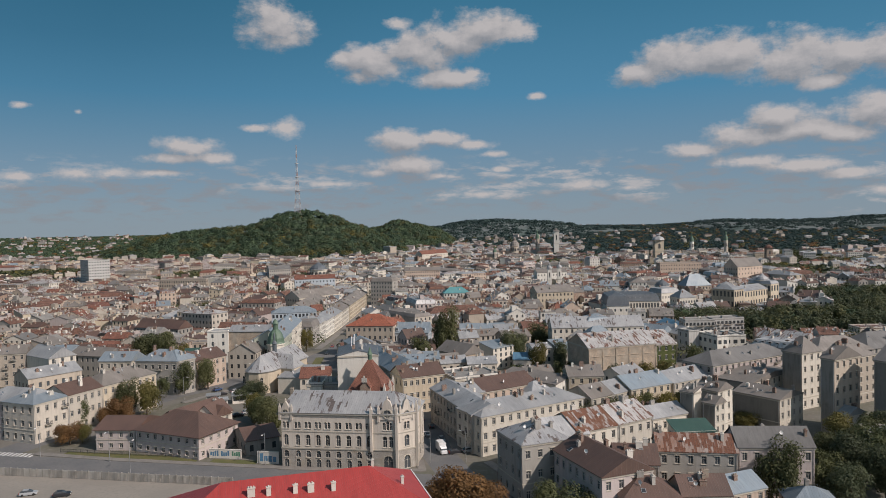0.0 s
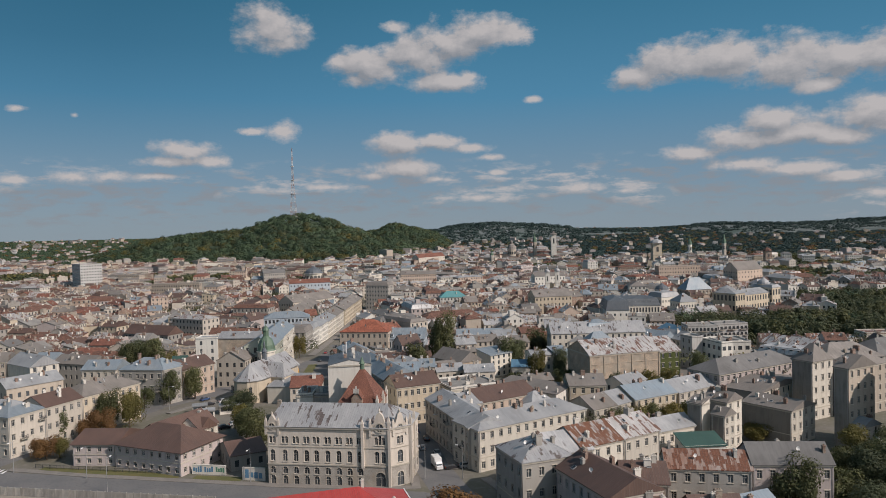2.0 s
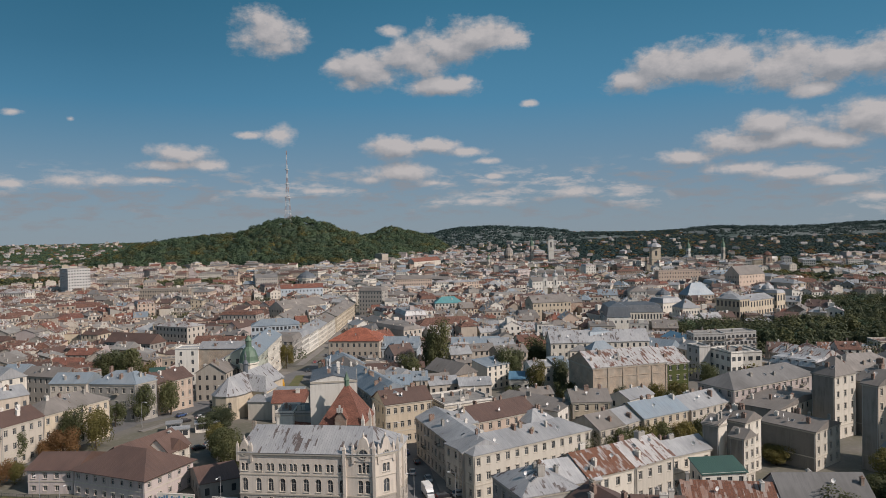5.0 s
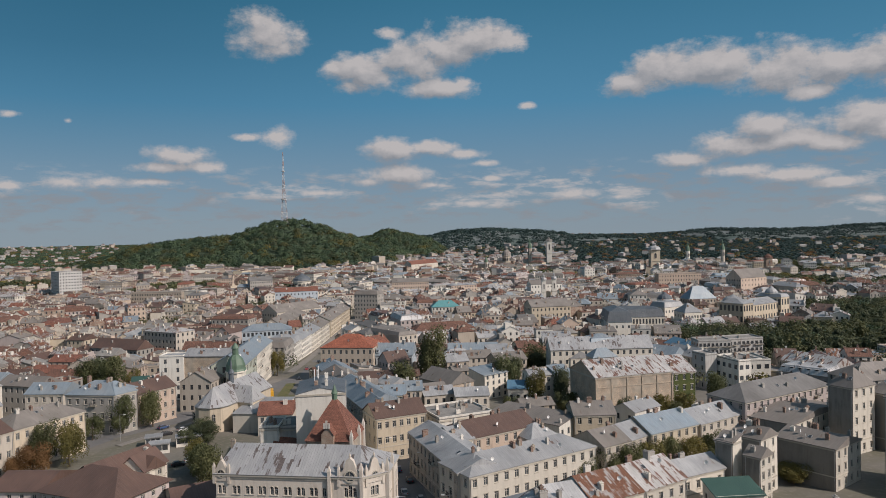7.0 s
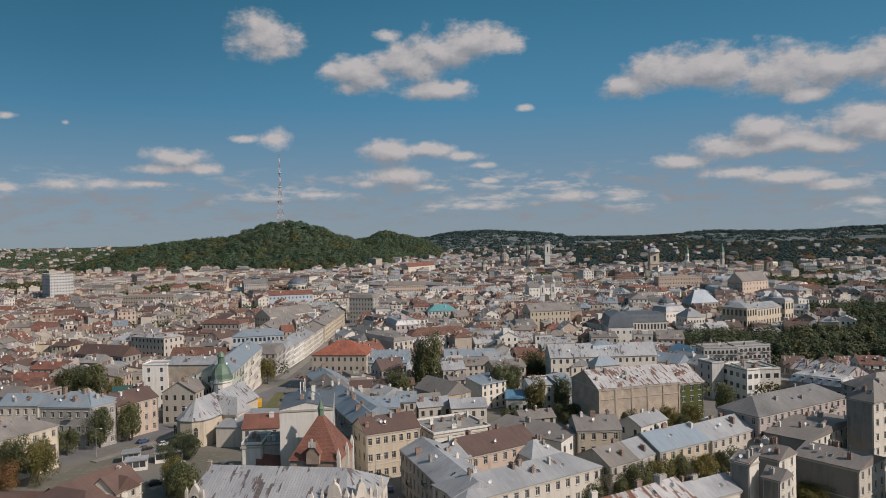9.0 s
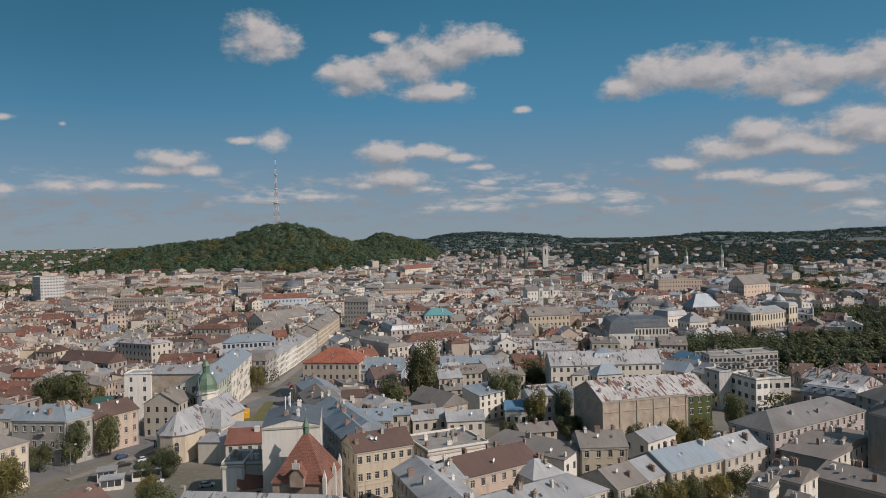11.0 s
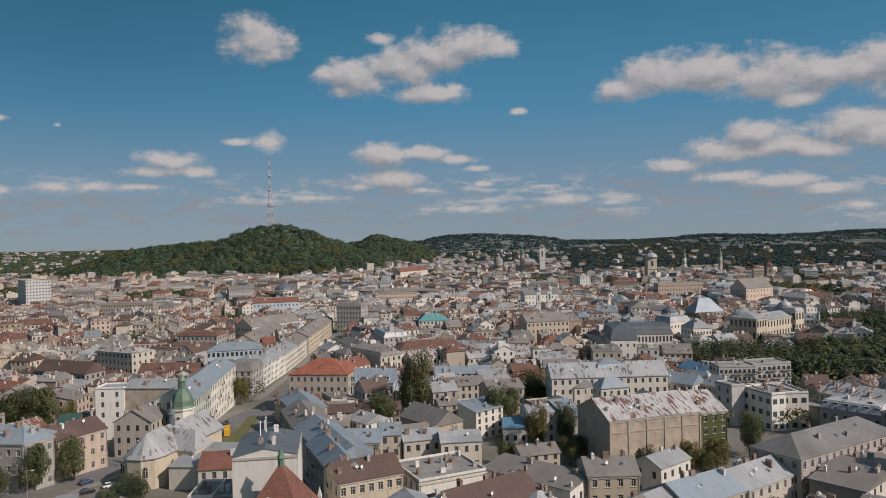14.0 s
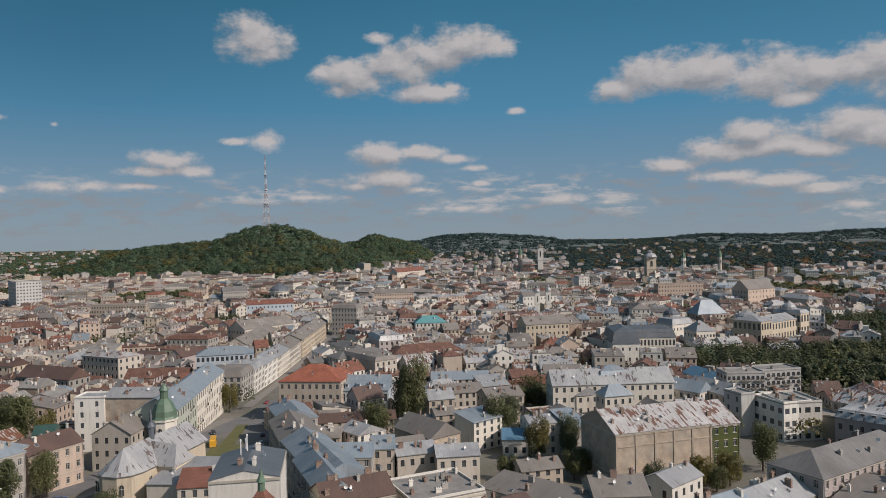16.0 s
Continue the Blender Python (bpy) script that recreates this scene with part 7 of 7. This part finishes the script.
WALL_KEYS, COVER_KEYS = sorted(WALL), sorted(COVER)
WALLS = ["cream", "yellow", "peach", "white", "white", "grey", "tan", "ivory", "ivory", "white", "cream", "lilac", "brick"]
MUTED = ["tan", "grey", "cream", "lilac", "peach", "tan", "ivory", "yellow", "brick"]
COVERS = ["zinc"] * 4 + ["pale"] * 4 + ["bluezinc"] * 2 + ["greybrown"] * 6 + ["brown"] * 5 + ["slate"] * 2 + ["bitumen"] * 2 + ["oldtile"] * 5 + ["rustpale"] * 3 + ["rust"] * 2 + ["tile"] * 3
TOWN_MATS = [WALL[k] for k in WALL_KEYS] + [COVER[k] for k in COVER_KEYS] + [GLASS, BRICK_CH]
NW, NC = len(WALL_KEYS), len(COVER_KEYS)
town, town_far = Shape(), Shape()


def town_house(dest, x, y, turn, w, d, eave, roof, rise, floors, wall, cover, rnd, windows):
    """One of the many small houses: walls with windows, a roof, firewalls and chimneys, joined to the rest of the town."""
    m = pose(x, y, ground_z(x, y), 0, 0, turn)
    s = Shape()
    P = [(-w / 2, -d / 2), (w / 2, -d / 2), (w / 2, d / 2), (-w / 2, d / 2)]
    bare = rnd.random() < 0.3 and w < 22
    for i, nb in enumerate((0 if bare else w / 3.2, d / 3.6, 0, 0 if bare else d / 3.6)):
        facade(s, P[i], P[(i + 1) % 4], -4, eave, floors if windows else 0, round(nb), 1.25, 1.9, 0.14, [], True, 1)
    r, gables = roof_shape(w, d, eave, roof, rise, 0.35)
    for q in gables:
        s.face(*q)
    if roof in ("gable", "shed") and rnd.random() < 0.4:
        e = rnd.choice((-1, 1)) * (w / 2 - 0.1)
        s.box(e - 0.35, -d / 2 + 0.2, eave - 1, e + 0.35, d / 2 - 0.2, eave + rise * 0.75)
        s.box(e - 0.35, -d / 5, eave + rise * 0.75, e + 0.35, d / 5, eave + rise + 0.7)
    if roof == "flat" or rnd.random() < 0.2:
        u, v = rnd.uniform(-0.3, 0.3) * w, rnd.uniform(-0.2, 0.2) * d
        s.box(u - 2, v - 1.6, eave - 1, u + 2, v + 1.6, eave + (0 if roof == "flat" else rise) + rnd.uniform(0.8, 2.4))
    dest.add(s, m, {0: WALL_KEYS.index(wall), 1: NW + NC})
    dest.add(r, m, {0: NW + COVER_KEYS.index(cover)})
    c, white = Shape(), Shape()
    for k in range(rnd.choice((4, 5, 6, 8)) if y < 900 else 4 if y < 1500 else 2):
        u, v = rnd.uniform(-0.45, 0.45) * w, rnd.uniform(-0.4, 0.4) * d
        top = eave + (0.2 if roof == "flat" else rise * (1 - abs(v) / (d / 2)) if roof != "shed" else rise * (v / d + 0.5))
        cw = rnd.choice((0.3, 0.4, 0.9))
        (c if rnd.random() < 0.55 else white).box(u - cw, v - 0.4, top - 2, u + cw, v + 0.4, top + rnd.uniform(0.8, 2.0))
    dest.add(c, m, {0: NW + NC + 1})
    dest.add(white, m, {0: WALL_KEYS.index(rnd.choice(("white", "tan", "ivory")))})


rnd = random.Random(5)
single = 0
spare_trees = []
y = 255.0
while y < 4300:
    far = y > 820
    x = -0.70 * y - 40 + rnd.uniform(0, 8)
    lim = 0.70 * y + 20
    while x < lim:
        big = 1.0 if y < 900 else 1.12 if y < 1500 else 1.2
        w, d = rnd.uniform(9, 19) * big, rnd.uniform(10, 13.5) * big
        block = noise.noise((x / 130, y / 130, 2.2))
        turn = 14 * math.sin(x / 210 + y / 300) - 4 + 70 * block
        if rnd.random() < 0.42:
            turn += 90
        large = y > 480 and rnd.random() < 0.07
        if large:
            w, d = rnd.uniform(26, 44), rnd.uniform(14, 17)
        px, py = x + w / 2, y + rnd.uniform(-3, 3) * big
        side = px / py
        green = noise.noise((px / 110, py / 110, 5.5)) + 0.25 * rnd.random() + (0.2 if side < -0.45 and y > 900 else 0)
        hill = ground_z(px, py) + 12 - 58 * smooth(2600, 4900, py) > (10 if py < 2300 else 15) and py > 1200
        if side > 0.17:
            bare_chance = 0.12 if y < 1050 else 0.12 + 0.865 * smooth(1000, 1650, y)
        elif side > -0.12:
            bare_chance = 0.10 if y < 1700 else 0.10 + 0.78 * smooth(1700, 2300, y)
        else:
            bare_chance = 0.12 if y < 900 else 0.22 if y < 1500 else 0.4 if y < 2000 else 0.94
        if green > 0.44 or hill or rnd.random() < bare_chance:
            if not hill and not in_park(px, py) and y > 334:
                spare_trees.append((px, py, rnd.uniform(7, 12), rnd.random()))
            x += 8 * big
            continue
        if in_park(px, py) or y < 332 or (not far and blocked(px, py, max(w, d) * 0.5)):
            x += 5
            continue
        fl = rnd.choice((2, 2, 3)) if y < 480 else rnd.choice((2, 3, 3, 3, 4)) if y < 1100 else rnd.choice((2, 3, 4, 4, 5))
        fl += 1 if large else 0
        low = 1.0 if y < 900 else 0.85
        # beyond 1700 m greyer walls put distant cloud shade into the colour
        args = (px, py, turn, w, d, fl * (3.2 if y < 480 else 3.7) + rnd.uniform(0, 1.6), rnd.choice(("gable", "gable", "gable", "hip", "shed", "flat")) if not large else rnd.choice(("hip", "flat", "mansard")),
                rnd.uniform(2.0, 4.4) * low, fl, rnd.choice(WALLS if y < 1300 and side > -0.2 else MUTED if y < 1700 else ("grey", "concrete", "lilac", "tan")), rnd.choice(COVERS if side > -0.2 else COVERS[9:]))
        if single < 90 and y < 430:
            house(*args, chimneys=rnd.choice((2, 3, 4, 6)), wh=1.8)
            single += 1
        else:
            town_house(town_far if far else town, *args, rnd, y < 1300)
        x += w + rnd.choice((0.3, 0.3, 0.3, 2, 5)) * big
    y += rnd.choice((12.3, 12.8, 14, 19)) * (1.0 if y < 900 else 1.6 if y < 1500 else 2.8)
tagged(new("town_houses", town.mesh("town_houses", TOWN_MATS)), "close-packed plastered town houses with metal and tile roofs", "houses", kind="stuff")
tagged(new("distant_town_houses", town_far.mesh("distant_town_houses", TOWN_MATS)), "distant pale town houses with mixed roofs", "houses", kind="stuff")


# ---- woods: the park, the hills, green patches of the town ----
class Woods:
    """Many leaf sprays, gathered as arrays and joined into one mesh."""

    def __init__(self, seed):
        r = np.random.RandomState(seed)
        self.parts, self.mats, self.r = [], [], r
        self.stock = {}

    def template(self, n, k):
        if (n, k) not in self.stock:
            r = self.r
            d = r.normal(0, 1, (n, 3))
            d[:, 2] = np.abs(d[:, 2] * 0.9 + 0.3)
            d /= np.linalg.norm(d, axis=1)[:, None]
            p = d * r.uniform(0.75, 1.1, (n, 1))
            nr = d + r.normal(0, 0.16, (n, 3)) + (0, 0, 0.15)
            nr /= np.linalg.norm(nr, axis=1)[:, None]
            a = np.cross(nr, r.normal(0, 1, (n, 3)))
            a /= np.linalg.norm(a, axis=1)[:, None]
            b = np.cross(nr, a)
            s = r.uniform(0.6, 1.3, (n, 1))
            self.stock[n, k] = (p, np.stack([-a * s * 0.5, -b * s * 0.36, a * s * 0.5, b * s * 0.4], 1))
        return self.stock[n, k]

    def clump(self, x, y, z, r, h, n, size, mat):
        p, q = self.template(n, self.r.randint(12))
        c = p * (r, r, h * 0.55) + (x, y, z + h * 0.45)
        self.parts.append(c[:, None, :] + q * size)
        self.mats.append(np.full(n, mat))

    def build(self, name, label, category):
        v = np.concatenate(self.parts).reshape(-1, 3)
        n = len(v) // 4
        me = bpy.data.meshes.new(name)
        me.from_pydata(v.tolist(), [], np.arange(n * 4).reshape(n, 4).tolist())
        for m in LEAVES:
            me.materials.append(m)
        me.polygons.foreach_set("material_index", np.concatenate(self.mats).astype(np.int32))
        return tagged(new(name, me), label, category, kind="stuff")


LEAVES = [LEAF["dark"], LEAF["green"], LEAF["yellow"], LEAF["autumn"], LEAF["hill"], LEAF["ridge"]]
for k in range(420):
    px, py = rnd.uniform(150, 480), rnd.uniform(405, 690)
    if in_park(px, py) and not blocked(px, py, 4) and px < py * 0.72:
        tree(px, py, rnd.uniform(12, 17), rnd.uniform(6, 8.5), rnd.choice(("dark", "dark", "dark", "dark", "dark", "green", "green", "green")), far=True)
woods, groves, park = Woods(1), Woods(2), Woods(3)
for k in range(1500):
    px, py = rnd.uniform(150, 480), rnd.uniform(405, 690)
    if in_park(px, py) and not blocked(px, py, 5) and px < py * 0.74:
        park.clump(px, py, ground_z(px, py), rnd.uniform(4.5, 8), rnd.uniform(10, 16), 170, 1.35, rnd.choice((0, 0, 0, 0, 4, 1)))
park.build("park_woods", "dense dark green trees filling the town park", "trees")
for k in range(6400):
    px, py = rnd.uniform(-1060, -20), rnd.uniform(1560, 2750)
    rise_ = ground_z(px, py) + 12 - 58 * smooth(2600, 4900, py)
    if rise_ > 9:
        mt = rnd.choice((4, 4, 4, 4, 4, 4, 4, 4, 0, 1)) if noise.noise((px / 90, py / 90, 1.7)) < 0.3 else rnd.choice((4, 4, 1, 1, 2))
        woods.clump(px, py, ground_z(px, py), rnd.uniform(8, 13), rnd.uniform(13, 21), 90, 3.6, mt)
for k in range(4200):
    px, py = rnd.uniform(-450, 3300), rnd.uniform(2900, 4150)
    if px > py * 0.72:
        continue
    rise_ = ground_z(px, py) + 12 - 58 * smooth(2600, 4900, py)
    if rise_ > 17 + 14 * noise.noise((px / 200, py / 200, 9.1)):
        # ridge woods wear the teal leaves that imitate haze
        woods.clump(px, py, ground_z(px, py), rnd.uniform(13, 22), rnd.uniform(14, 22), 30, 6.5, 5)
for px, py, hh, k in spare_trees:
    for j in range(1 if py < 800 else 2):
        ax, ay = px + rnd.uniform(-6, 6), py + rnd.uniform(-6, 6)
        if py < 800 and blocked(ax, ay, 3):
            continue
        q = 1.0 if py < 900 else 1.7
        # far groves on the right use the same haze-tinted leaves
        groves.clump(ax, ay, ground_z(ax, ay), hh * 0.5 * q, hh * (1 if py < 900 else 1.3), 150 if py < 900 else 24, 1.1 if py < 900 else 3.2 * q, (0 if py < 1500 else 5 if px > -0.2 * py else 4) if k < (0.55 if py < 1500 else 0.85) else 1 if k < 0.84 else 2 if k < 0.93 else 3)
woods.build("hill_woods", "dense dark green hill woods, the far ridge tinted for haze", "woods")
groves.build("town_groves", "groves of green and yellowing trees between houses", "trees")
